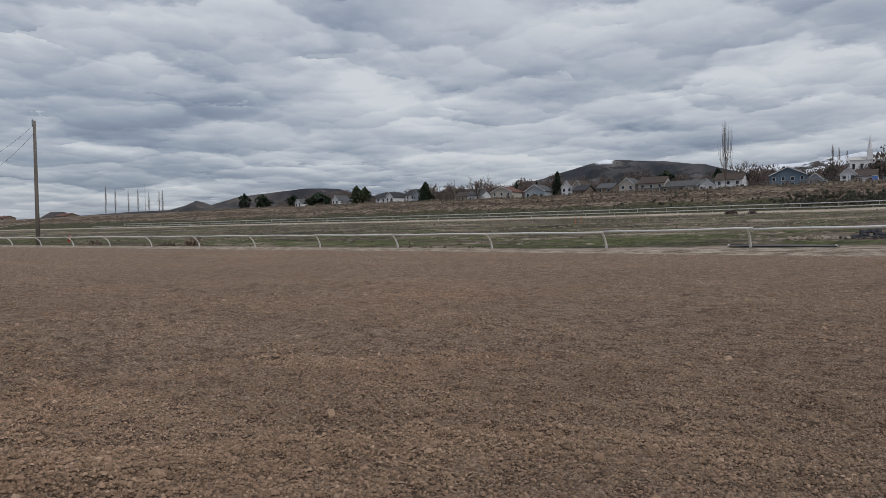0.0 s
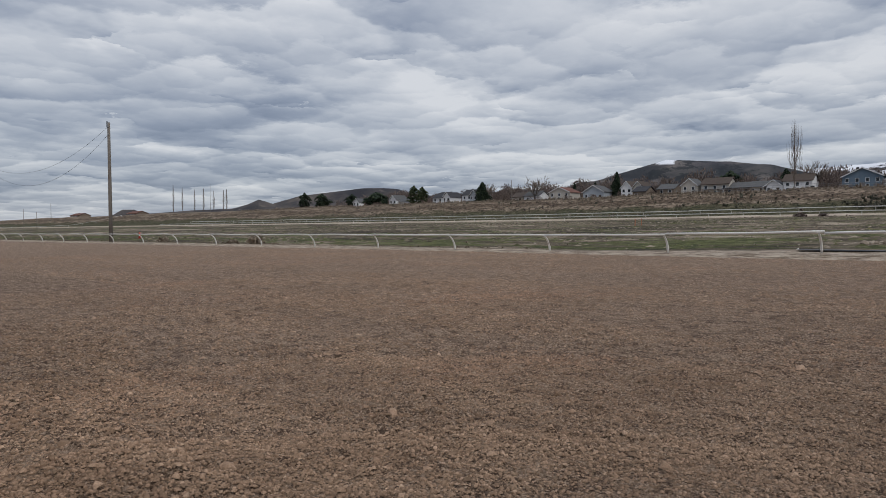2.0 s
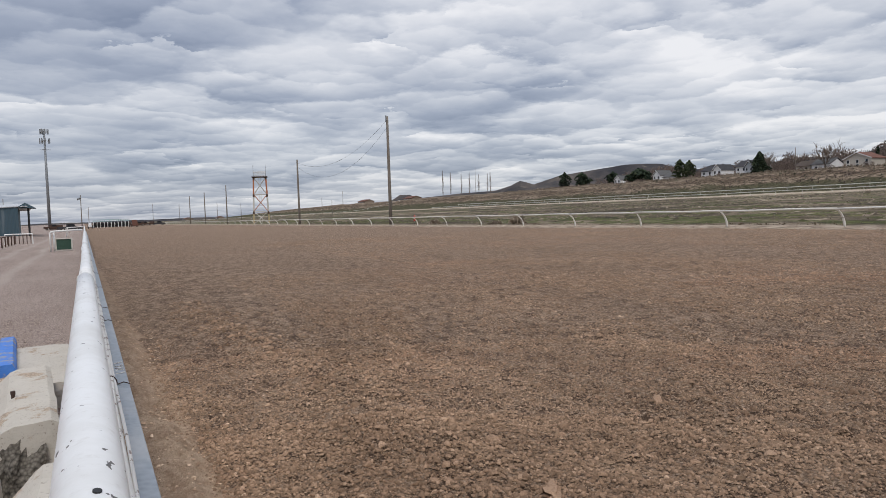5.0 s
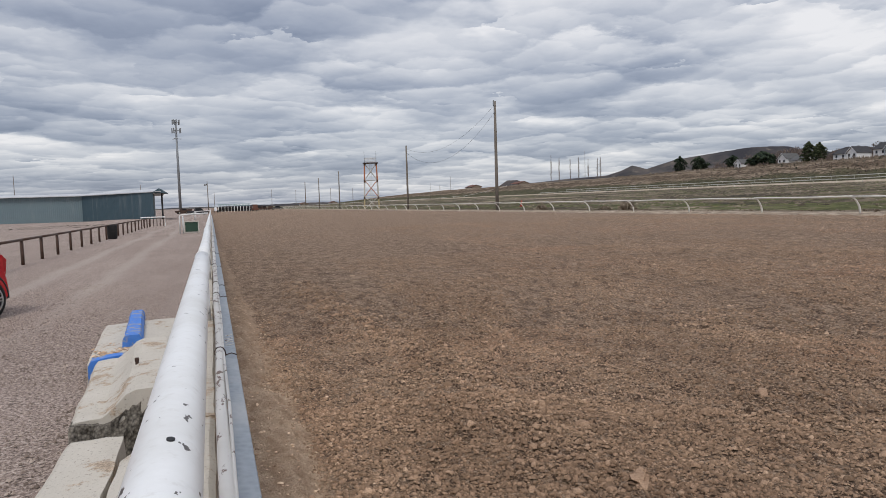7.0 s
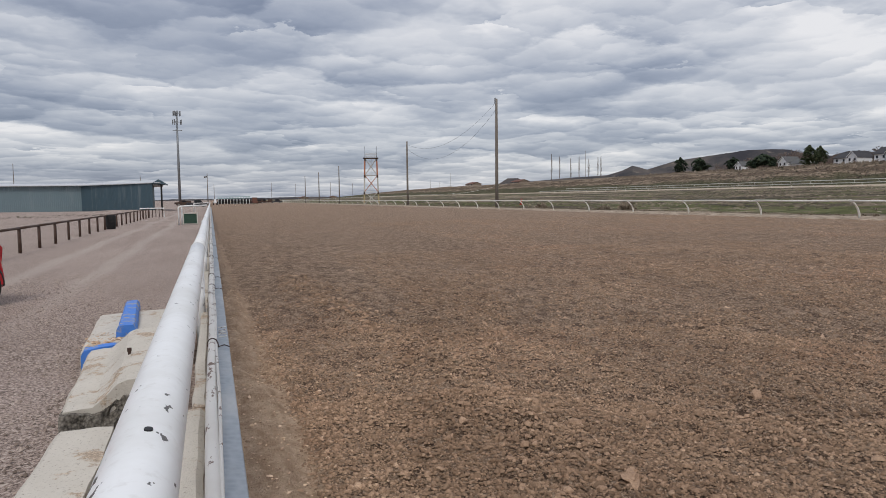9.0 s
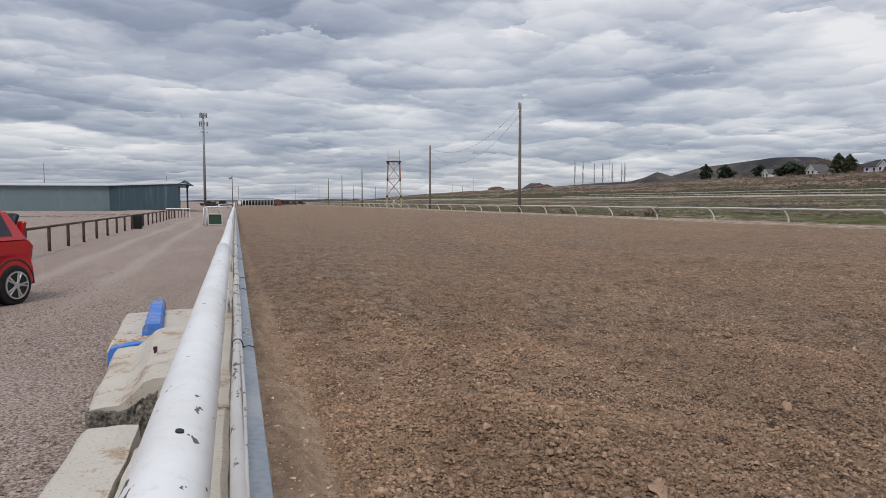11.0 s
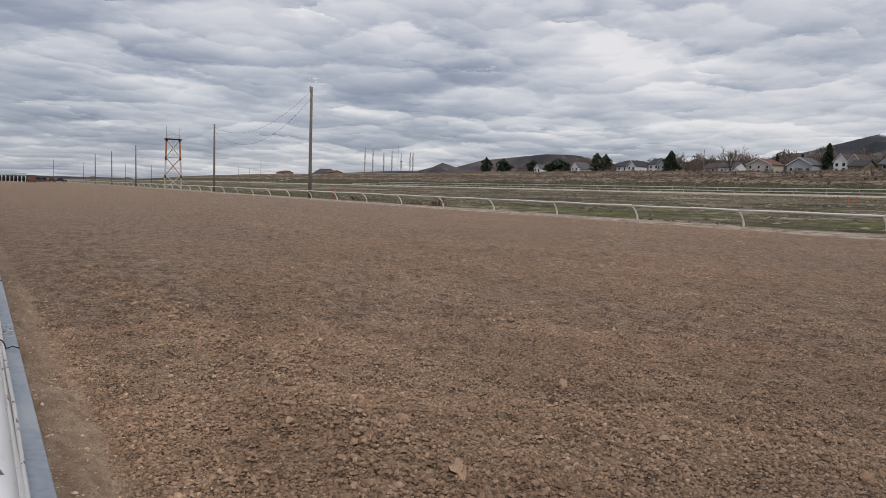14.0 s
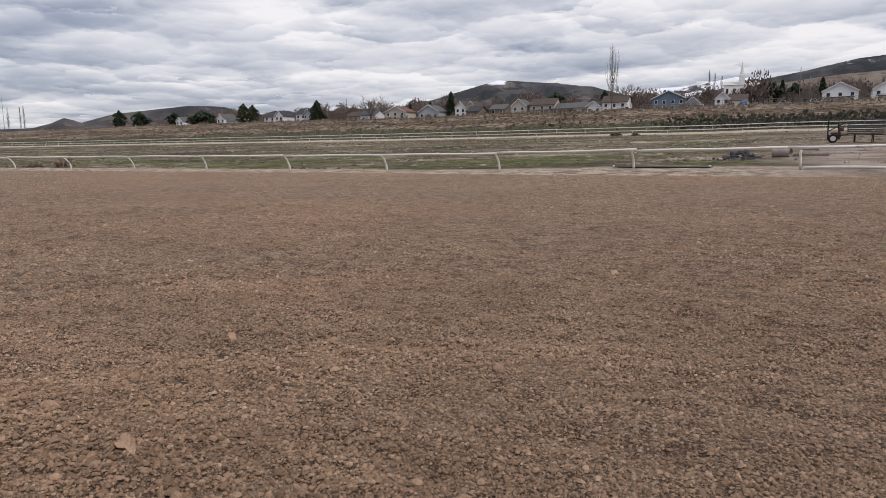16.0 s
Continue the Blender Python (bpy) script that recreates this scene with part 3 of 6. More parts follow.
def bent(bm, pts, r, seg=8):
    """A pipe of one radius through the points."""
    pts = [Vector([float(c) for c in p]) for p in pts]
    rings = []
    for i, p in enumerate(pts):
        d = (pts[min(i + 1, len(pts) - 1)] - pts[max(i - 1, 0)]).normalized()
        side = d.cross(Vector((0, 0, 1)))
        side = side.normalized() if side.length > 1e-3 else Vector((1, 0, 0))
        top = side.cross(d)
        rr = float(r[i] if isinstance(r, (list, tuple)) else r)
        rings.append([bm.verts.new(p + rr * (math.cos(t) * side + math.sin(t) * top)) for t in (2 * math.pi * k / seg for k in range(seg))])
    for a, b in zip(rings, rings[1:]):
        for k in range(seg):
            bm.faces.new((a[k], a[(k + 1) % seg], b[(k + 1) % seg], b[k]))
    bm.faces.new(rings[0][::-1])
    bm.faces.new(rings[-1])


def prism(bm, outline, depth, axis="y"):
    """A closed outline (two coordinates each) pushed through a depth (from, to) along an axis."""
    def at(u, v, w):
        return {"x": (w, u, v), "y": (u, w, v), "z": (u, v, w)}[axis]
    a = [bm.verts.new(at(u, v, depth[0])) for u, v in outline]
    b = [bm.verts.new(at(u, v, depth[1])) for u, v in outline]
    n = len(outline)
    faces = [bm.faces.new(a), bm.faces.new(b[::-1])]
    faces += [bm.faces.new((a[i], b[i], b[(i + 1) % n], a[(i + 1) % n])) for i in range(n)]
    bmesh.ops.recalc_face_normals(bm, faces=faces)
    return a + b


def hash01(i, j, seed):
    h = (i.astype(np.int64) * 374761393 + j.astype(np.int64) * 668265263 + seed * 974711) & 0x7FFFFFFF
    h = ((h ^ (h >> 13)) * 1274126177) & 0x7FFFFFFF
    return ((h ^ (h >> 16)) & 0xFFFFF) / 0xFFFFF


def value_noise(x, y, seed):
    i, j = np.floor(x), np.floor(y)
    u, v = x - i, y - j
    u, v = u * u * (3 - 2 * u), v * v * (3 - 2 * v)
    a, b, c, d = (hash01(i + p, j + q, seed) for p, q in ((0, 0), (1, 0), (0, 1), (1, 1)))
    return (a * (1 - u) + b * u) * (1 - v) + (c * (1 - u) + d * u) * v - 0.5


def fbm(x, y, scale, octaves=4, seed=0):
    x, y = np.asarray(x, float) * scale, np.asarray(y, float) * scale
    out, amp = 0.0, 1.0
    for o in range(octaves):
        out = out + amp * value_noise(x * 0.8 - y * 0.6 + 17.3 * o, x * 0.6 + y * 0.8 - 9.1 * o, seed + o)
        x, y, amp = x * 2.03, y * 2.03, amp * 0.5
    return out


# ---------------------------------------------------------------- the lie of the land
RAIL_X = 37.0      # inner rail's posts
CREST_X = 213.0    # top of the bank below the houses


def smooth01(v, a, b):
    t = np.clip((v - a) / (b - a), 0, 1)
    return t * t * (3 - 2 * t)


def land(x, y):
    x, y = np.broadcast_arrays(np.asarray(x, float), np.asarray(y, float))
    z = np.zeros(x.shape)
    # the infield climbs gently from the inner rail to the back straight
    z += 0.03 * smooth01(x, 10, 35) + 0.09 * smooth01(x, 35.2, 37) + 0.22 * smooth01(x, 35.3, 37.2) * smooth01(y, 22, 4)
    z += np.interp(x, [37, 75, 164, 176, 190, 205, 214, 230, 340, 900, 2500], [0, 1.0, 3.28, 3.95, 6.2, 10.6, 11.7, 12.0, 16, 40, 60])
    z += 0.35 * smooth01(x, 60, 120) * smooth01(y, 120, 0)
    # the apron falls a little away from the rail
    z += np.interp(x, [-400, -8, -1.2, -0.5], [0.6, -0.08, -0.08, 0.0])
    z += np.where(x < -7, 0.35 * np.exp(-(((x + 13) / 6) ** 2 + ((y - 121) / 9) ** 2)), 0)
    # ahead the land levels out far away
    fade = smooth01(y, 620, 1500)
    z = z * (1 - fade) + fade * 2.0
    # unevenness
    z += 0.10 * fbm(x, y, 0.11, 3, 3) * smooth01(x, 38, 44)
    z += 0.9 * fbm(x, y, 0.06, 5, 9) * smooth01(x, 178, 190) * (1 - smooth01(x, 215, 230) * 0.6)
    return z


def lumps(x, y, cell, seed, share=0.75):
    """Rounded lumps of soil, one at most in each cell, as a height from 0 to about half a cell."""
    x, y = np.broadcast_arrays(np.asarray(x, float), np.asarray(y, float))
    u, v = x / cell, y / cell
    i, j = np.floor(u), np.floor(v)
    best = np.zeros(x.shape)
    for p in (-1, 0, 1):
        for q in (-1, 0, 1):
            a, b = i + p, j + q
            r = 0.25 + 0.45 * hash01(a, b, seed + 2)
            d2 = (u - a - hash01(a, b, seed)) ** 2 + ((v - b - hash01(a, b, seed + 1)) * (0.8 + 0.5 * hash01(b, a, seed))) ** 2
            best = np.maximum(best, np.sqrt(np.clip(1 - d2 / r ** 2, 0, 1)) * r * (hash01(a, b, seed + 3) < share))
    return best * cell


def berm_edge(y):
    return 0.50 - 0.012 * np.clip(y, 0, 20) + 0.22 * fbm(y * 1.0, y * 0.0 + 3.3, 0.9, 4, 52)


def near_soil(x, y):
    """Height of the harrowed soil of the track."""
    z = land(x, y)
    f_ = smooth01(x, 0.35, 0.9) * smooth01(np.abs(x - 17.6), 17.6, 16.0)
    coarse_ = np.clip(0.45 + 1.5 * fbm(x, y * 0.45, 0.8, 4, 61), 0.10, 1.2)
    z = z + f_ * (0.050 * fbm(x, y * 0.6, 0.9, 4, 21) + 0.030 * fbm(x, y, 6.0, 4, 31))
    z = z + f_ * coarse_ * (0.38 * lumps(x, y, 0.085, 5) + 0.25 * lumps(x, y, 0.19, 15, 0.35))
    ridge = np.exp(-((x - 1.75 - 0.25 * np.sin(y * 0.35)) / 0.5) ** 2)
    z = z + ridge * (0.05 * (1 + 0.8 * fbm(x, y, 1.4, 3, 5)) + 0.3 * lumps(x, y, 0.12, 25))
    heap_ = smooth01(x, berm_edge(y) + 0.07, berm_edge(y) - 0.09)
    z = z + heap_ * (0.085 + 0.05 * fbm(x, y, 2.3, 4, 44) + 0.030 * fbm(x, y * 0.6, 9.0, 3, 45))
    return z


def grid(name, xs, ys, height, mat, label, category):
    xs, ys = np.asarray(xs, float), np.asarray(ys, float)
    gx, gy = np.meshgrid(xs, ys)
    verts = np.stack([gx, gy, height(gx, gy)], -1).reshape(-1, 3)
    nx, ny = len(xs), len(ys)
    i = (np.arange(ny - 1)[:, None] * nx + np.arange(nx - 1)[None, :]).ravel()
    ob = raw(name, verts, np.stack([i, i + 1, i + nx + 1, i + nx], 1), mat, smooth=True)
    return setting(ob, label, category)


def steps(*spans):
    out = []
    for a, b, d in spans:
        out += list(np.arange(a, b - 1e-6, d))
    return np.array(out + [spans[-1][1]])


YS = steps((-4800, -1000, 950), (-1000, -200, 100), (-200, -60, 20), (-60, -20, 4), (-20, -3, 1), (-3, -1.5, 0.06), (-1.5, 9.0, 0.036), (9.0, 14, 0.05), (14, 24, 0.15), (24, 60, 1.0), (60, 200, 5), (200, 620, 15), (620, 1600, 70), (1600, 4800, 400))
YW = steps((-4800, -1000, 950), (-1000, -200, 100), (-200, -60, 20), (-60, -20, 4), (-20, 130, 1.5), (130, 300, 4), (300, 620, 15), (620, 1600, 70), (1600, 4800, 400))
grid("ground_apron", steps((-4800, -800, 400), (-800, -200, 60), (-200, -40, 10), (-40, -8, 2), (-8, -0.1, 0.2)), YW, lambda x, y: land(x, y) + 0.03 * fbm(x, y, 0.5, 4, 77) * smooth01(y, 200, 60), GRAVEL, "grey-brown gravel apron with worn wheel lanes", "ground")
grid("dirt_track", steps((-0.1, 7.2, 0.036), (7.2, 10.0, 0.05), (10.0, 16, 0.15), (16, 34.6, 0.8), (34.6, 35.4, 0.4)), YS, near_soil, SOIL, "harrowed brown dirt of the horse track", "track")
grid("ground_infield", steps((35.4, 48, 0.6), (48, 80, 1.6), (80, 163, 4.0), (163, 164, 1.0)), YW, land, INFIELD, "patchy green and dry grass of the infield", "ground")
grid("back_straight", steps((164, 176, 3.0)), YW, land, BACKDIRT, "pale dirt of the back straight", "track")
grid("ground_bank", steps((176, 216, 0.9), (216, 260, 4), (260, 420, 20)), YW, land, BANK, "bank of dry grass and low scrub", "ground")
grid("ground_far", steps((420, 1000, 60), (1000, 4800, 380)), YW, land, LAND, "distant open land", "ground")


# ---------------------------------------------------------------- hills on the skyline
def polar(az, r):
    a = radians(az)
    return r * math.sin(a), r * math.cos(a)


def hill(name, dist, high, span, mat, label, seed, deep=700.0, rough=0.07, tilt=0.0, sharp=0.85):
    """A hill across the line of sight, from bearing span[0] to span[3], level between span[1] and span[2]; tilt slopes its top."""
    a0, a1, a2, a3 = span
    us, vs = np.linspace(0, 1, 120), np.linspace(-1, 1, 26)
    u, v = np.meshgrid(us, vs)
    az = a0 + (a3 - a0) * u
    flank = np.minimum(np.clip((az - a0) / (a1 - a0), 0, 1), np.clip((a3 - az) / (a3 - a2), 0, 1))
    shape = flank * (1.22 - 0.22 * flank) if sharp < 1 else flank ** sharp
    shape = shape * (1 + tilt * (az - (a1 + a2) / 2) / (a3 - a0))
    shape = shape * np.where(v < 0, 1 - smooth01(-v, 0.0, 1.0) ** 0.8, 1 - smooth01(v, 0.1, 1.0))
    r = dist + v * deep / 2
    wx, wy = r * np.sin(np.radians(az)), r * np.cos(np.radians(az))
    z = high * shape * (1 + rough * 2.2 * fbm(wx, wy, 0.004, 5, seed)) + rough * high * 0.35 * fbm(wx, wy, 0.014, 4, seed + 7) * np.minimum(shape * 4, 1) - 4
    verts = np.stack([wx, wy, z], -1).reshape(-1, 3)
    n = len(us)
    i = (np.arange(len(vs) - 1)[:, None] * n + np.arange(n - 1)[None, :]).ravel()
    return setting(raw(name, verts, np.stack([i, i + 1, i + n + 1, i + n], 1), mat, smooth=True), label, "hill")


def ridge(name, dist, line, mat, label, seed, deep=800.0, rough=0.02):
    """A long ridge seen broadside: bearings and the heights of its crest above the eye, in degrees."""
    azs, els = np.array(line).T
    us, vs = np.linspace(azs[0], azs[-1], 260), np.linspace(-1, 1, 30)
    az, v = np.meshgrid(us, vs)
    crest = dist * np.tan(np.radians(np.interp(az, azs, els))) + 1.6
    fall = np.where(v < 0, 1 - smooth01(-v, 0.0, 1.0) ** 0.8, 1 - smooth01(v, 0.05, 1.0))
    r = dist + v * deep / 2
    wx, wy = r * np.sin(np.radians(az)), r * np.cos(np.radians(az))
    gully = fbm(wx, wy, 0.006, 5, seed) * smooth01(-v, 0.02, 0.4)
    z = crest * fall * (1 + 0.35 * gully) + rough * crest * (fbm(wx, wy, 0.010, 4, seed + 7) * 0.5 + fbm(wx, wy, 0.05, 3, seed + 9) * 0.3) * np.minimum(fall * 4, 1) - 4
    n = len(us)
    i = (np.arange(len(vs) - 1)[:, None] * n + np.arange(n - 1)[None, :]).ravel()
    return setting(raw(name, np.stack([wx, wy, z], -1).reshape(-1, 3), np.stack([i, i + 1, i + n + 1, i + n], 1), mat, smooth=True), label, "hill")


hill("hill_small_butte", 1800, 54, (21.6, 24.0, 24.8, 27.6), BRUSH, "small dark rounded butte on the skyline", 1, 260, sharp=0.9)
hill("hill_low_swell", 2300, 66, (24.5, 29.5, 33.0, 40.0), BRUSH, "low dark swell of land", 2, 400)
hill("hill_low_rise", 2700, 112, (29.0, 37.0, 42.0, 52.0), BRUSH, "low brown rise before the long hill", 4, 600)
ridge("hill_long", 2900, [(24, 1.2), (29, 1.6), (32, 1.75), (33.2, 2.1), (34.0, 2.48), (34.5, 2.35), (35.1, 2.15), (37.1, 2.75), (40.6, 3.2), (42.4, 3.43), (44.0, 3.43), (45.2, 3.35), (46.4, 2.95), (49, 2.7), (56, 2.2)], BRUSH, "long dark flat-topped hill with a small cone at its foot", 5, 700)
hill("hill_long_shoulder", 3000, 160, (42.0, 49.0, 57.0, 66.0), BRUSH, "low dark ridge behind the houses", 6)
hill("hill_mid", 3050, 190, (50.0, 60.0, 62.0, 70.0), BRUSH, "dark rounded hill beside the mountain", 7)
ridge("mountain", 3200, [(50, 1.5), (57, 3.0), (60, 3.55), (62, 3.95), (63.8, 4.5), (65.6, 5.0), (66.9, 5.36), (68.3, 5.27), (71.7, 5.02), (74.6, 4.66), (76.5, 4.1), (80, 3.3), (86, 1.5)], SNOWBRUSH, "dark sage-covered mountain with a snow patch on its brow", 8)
ridge("hill_snow_ridge", 4300, [(70, 3.0), (75.5, 4.1), (77.4, 4.23), (79.7, 4.36), (82, 4.45), (83.4, 4.7), (85, 4.95), (86.2, 4.8), (90, 4.4), (96, 3.0)], SNOWRIDGE, "far ridge streaked with snow", 9, 500)
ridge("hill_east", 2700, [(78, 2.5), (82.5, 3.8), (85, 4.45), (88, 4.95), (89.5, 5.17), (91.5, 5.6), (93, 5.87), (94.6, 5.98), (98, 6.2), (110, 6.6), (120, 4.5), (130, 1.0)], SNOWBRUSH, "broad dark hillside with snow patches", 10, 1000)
ridge("hill_east_foot", 2000, [(74, 2.0), (80, 3.4), (83.5, 4.0), (86, 4.3), (89, 4.55), (92, 4.85), (96, 5.0), (110, 5.0), (120, 3.5), (130, 1.0)], FOOTHILL, "pale brown foothill with scattered brush behind the houses", 11)
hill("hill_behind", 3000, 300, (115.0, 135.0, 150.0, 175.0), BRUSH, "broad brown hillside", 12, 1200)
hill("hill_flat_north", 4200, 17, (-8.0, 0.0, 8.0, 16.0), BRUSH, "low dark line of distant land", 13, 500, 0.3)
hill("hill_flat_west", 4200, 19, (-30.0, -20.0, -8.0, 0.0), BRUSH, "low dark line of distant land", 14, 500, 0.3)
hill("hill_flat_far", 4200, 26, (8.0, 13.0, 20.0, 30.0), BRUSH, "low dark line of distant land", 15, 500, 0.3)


# ---------------------------------------------------------------- the outer rail beside the camera
def outer_rail():
    t = thing("outer_rail", "white-painted pipe rail with a lower pipe and a galvanized strip", "rail", (-0.14, 0, 0))
    ends = [-14.0, -6.6, 7.6, 20.0, 33.0, 46.0, 60.0, 75.0, 92.0, 112.0, 140.0, 180.0, 225.0, 262.0]
    rnd = random.Random(5)
    for i, (a, b) in enumerate(zip(ends, ends[1:])):
        bm = bmesh.new()
        r = 0.071 if i < 2 else 0.064
        n = 8
        wob = [0.0 if i < 2 else rnd.uniform(-0.012, 0.012) for _ in range(n + 1)]
        bent(bm, [(wob[j] * (0 < j < n), a + (b - a) * j / n, 1.10 + wob[n - j] * 0.6 * (0 < j < n)) for j in range(n + 1)], r, 28)
        part("top_pipe", bm, WHITE, t, smooth=True)
        bm = bmesh.new()
        rod(bm, (0, b - 0.09, 1.10), (0, b + 0.01, 1.10), r + 0.005, r + 0.004, 28)
        part("sleeve", bm, WHITE, t, smooth=False)
    for y in [-9.0, -3.2, 1.2, 7.8, 12.4, 15.5, 20.1, 24.7, 29.3, 34.0, 39.0, 44.0, 49.0, 54.0, 60.0, 66.0, 74.0, 84.0, 96.0, 110.0, 126.0, 144.0, 164.0, 186.0, 210.0, 236.0, 260.0]:
        bm = bmesh.new()
        rod(bm, (0, y, -0.05), (0, y, 1.06), 0.05, None, 12)
        part("post", bm, WHITE, t, smooth=True)
    bm = bmesh.new()
    ys = np.linspace(-14, 120, 160)
    bent(bm, [(0.115 + 0.006 * math.sin(y * 1.3), y, 0.56 + 0.006 * math.sin(y * 0.9)) for y in ys], 0.030, 12)
    part("lower_pipe", bm, WORN, t, "rust-chipped white lower pipe", smooth=True)
    bm = bmesh.new()
    bent(bm, [(0.146 + 0.004 * math.sin(y * 2.1), y, 0.575 + 0.005 * math.sin(y * 1.7)) for y in ys], 0.009, 8)
    part("cable", bm, WORN, t, "thin white cable", smooth=True)
    bm = bmesh.new()
    prism(bm, [(0.150, 0.545), (0.232, 0.535), (0.236, 0.525), (0.236, 0.36), (0.230, 0.36), (0.228, 0.527), (0.150, 0.537)], (-14, 120), "y")
    part("steel_strip", bm, GALV, t, "weathered galvanized steel strip")
    for y in [-5.0, -1.4, 2.3, 5.15, 8.6, 9.9, 13.2, 17.0, 22.0, 27.0]:
        bm = bmesh.new()
        bent(bm, [(0.10 + 0.038 * math.cos(a) + 0.02, y + 0.05 * math.sin(a * 0.5), 0.565 + 0.042 * math.sin(a)) for a in np.linspace(-0.6, 5.9, 14)] + [(0.20, y + 0.05, 0.552), (0.236, y + 0.03, 0.54)], 0.004, 5)
        part("wire_tie", bm, DARKMETAL, t, "rusty tie wire")
    # a rusted drain hole in the top pipe
    bm = bmesh.new()
    g = rod(bm, (0, 0, -0.002), (0, 0, 0.002), 0.008, None, 12)
    bmesh.ops.scale(bm, vec=(1.0, 1.5, 1.0), verts=g)
    bmesh.ops.transform(bm, matrix=pose(0.014, 1.385, 1.1700, 0, 11, 0), verts=g)
    part("drain_hole", bm, TRIM, t, "dark rusted hole in the pipe")
    # scraped white marks on the strip
    rr = random.Random(11)
    for k in range(5):
        bm = bmesh.new()
        y0 = 5.55 + 0.10 * k
        bent(bm, [(0.165, y0, 0.545), (0.19, y0 + rr.uniform(-0.05, 0.08), 0.5425), (0.222, y0 + rr.uniform(0.0, 0.10), 0.539)], 0.0045, 5)
        part("paint_scrape", bm, WORN, t, "smear of white paint")
    return t


outer_rail()


def soft_block(name, profile, y0, y1, mat, parent, seed, label="", n=26, broken=False):
    """A long block: a cross-section (x, z) carried from y0 to y1 with worn, uneven edges."""
    prof = []
    for (a, b), (c, d) in zip(profile, profile[1:] + profile[:1]):
        m = max(1, int(math.hypot(c - a, d - b) / 0.07))
        prof += [(a + (c - a) * k / m, b + (d - b) * k / m) for k in range(m)]
    px, pz = np.array(prof).T
    ys = np.linspace(y0, y1, n)
    bm = bmesh.new()
    rings = []
    for y in ys:
        yy = y + (0.05 * fbm(px * 3, pz * 3, 1.0, 3, seed + 3) if broken and y in (y0, y1) else 0) * np.ones(len(px))
        dx = 0.014 * fbm(px + y * 0.9, pz + y * 1.7, 1.6, 4, seed)
        dz = 0.012 * fbm(px * 1.3 - y, pz + y * 1.1, 2.1, 4, seed + 50) * (pz > 0.02)
        rings.append([bm.verts.new(p) for p in zip(px + dx, yy, pz + dz)])
    m = len(px)
    for a, b in zip(rings, rings[1:]):
        for k in range(m):
            bm.faces.new((a[k], a[(k + 1) % m], b[(k + 1) % m], b[k]))
    for ring in (rings[0], rings[-1]):
        c = bm.verts.new(sum((v.co for v in ring), Vector()) / m)
        for k in range(m):
            bm.faces.new((ring[k], ring[(k + 1) % m], c))
    bmesh.ops.recalc_face_normals(bm, faces=bm.faces)
    return part(name, bm, mat, parent, label)


BARRIERS = "concrete barriers under the rail"
b1 = thing("concrete_barrier", "worn concrete barrier block with a stained broad foot", "barrier", (0, 0, -0.08), group=BARRIERS)
soft_block("foot", [(-0.97, -0.06), (-0.95, 0.25), (-0.92, 0.275), (-0.72, 0.285), (-0.62, 0.275), (-0.60, -0.06)], 0.2, 4.66, CONC, b1, 3, n=44, broken=True)
soft_block("rib", [(-0.596, -0.06), (-0.594, 0.28), (-0.53, 0.32), (-0.42, 0.44), (-0.38, 0.47), (-0.10, 0.48), (-0.07, 0.46), (-0.05, -0.06)], 0.2, 4.16, CONC, b1, 7, n=44, broken=True)
# the next block stands a little askew, its near end broken off
b2 = thing("concrete_barrier", "broken-ended concrete barrier block with a steel pin", "barrier", (-0.965, 4.62, -0.08), 3.6, group=BARRIERS)
soft_block("block", [(0.0, -0.06), (0.01, 0.30), (0.04, 0.335), (0.14, 0.35), (0.21, 0.35), (0.28, 0.40), (0.36, 0.48), (0.42, 0.505), (0.62, 0.515), (0.66, 0.49), (0.67, -0.06)], 0.25, 2.22, CONC, b2, 9, n=40, broken=True)
bm = bmesh.new()
rough_ = np.linspace(0, 1, 22)
rings_ = []
for k in range(8):
    lift_ = k / 7
    row_ = []
    for q in rough_:
        top_ = 0.33 + 0.10 * smooth01(q, 0.40, 0.75)
        w_ = float(fbm(q * 5.0, lift_ * 3.0, 1.6, 4, 91))
        row_.append(bm.verts.new((0.02 + 0.56 * q, 0.0 + 0.18 * lift_ + 0.12 * w_ + 0.10 * q, -0.05 + (top_ + 0.05) * lift_ + 0.03 * w_)))
    rings_.append(row_)
back_ = [bm.verts.new((v.co.x, 0.36, v.co.z - 0.01)) for v in rings_[-1]]
low_ = [bm.verts.new((v.co.x, 0.36, -0.05)) for v in rings_[-1]]
for a, b in zip(rings_ + [back_, low_], rings_[1:] + [back_, low_] + rings_[:1]):
    if a is b:
        continue
    for k in range(len(a) - 1):
        bm.faces.new((a[k], a[k + 1], b[k + 1], b[k]))
bmesh.ops.recalc_face_normals(bm, faces=bm.faces)
part("broken_face", bm, BROKEN, b2, "rough broken concrete face")
bm = bmesh.new()
rod(bm, (0.40, 1.14, 0.40), (0.40, 1.14, 0.535), 0.013, None, 10)
rod(bm, (0.40, 1.14, 0.52), (0.40, 1.14, 0.545), 0.018, None, 6)
part("steel_pin", bm, DARKMETAL, b2, "short rusty steel pin")
soft_block("painted_end", [(-0.06, 0.10), (-0.055, 0.29), (-0.03, 0.335), (0.10, 0.36), (0.28, 0.375), (0.52, 0.385), (0.66, 0.38), (0.67, 0.10)], 2.25, 2.40, BLUE, b2, 41, "chipped blue-painted end strip", n=7)
pad = thing("concrete_pad", "sandy concrete pad beside the rail", "slab", (-1.22, 7.05, -0.08), 3.6)
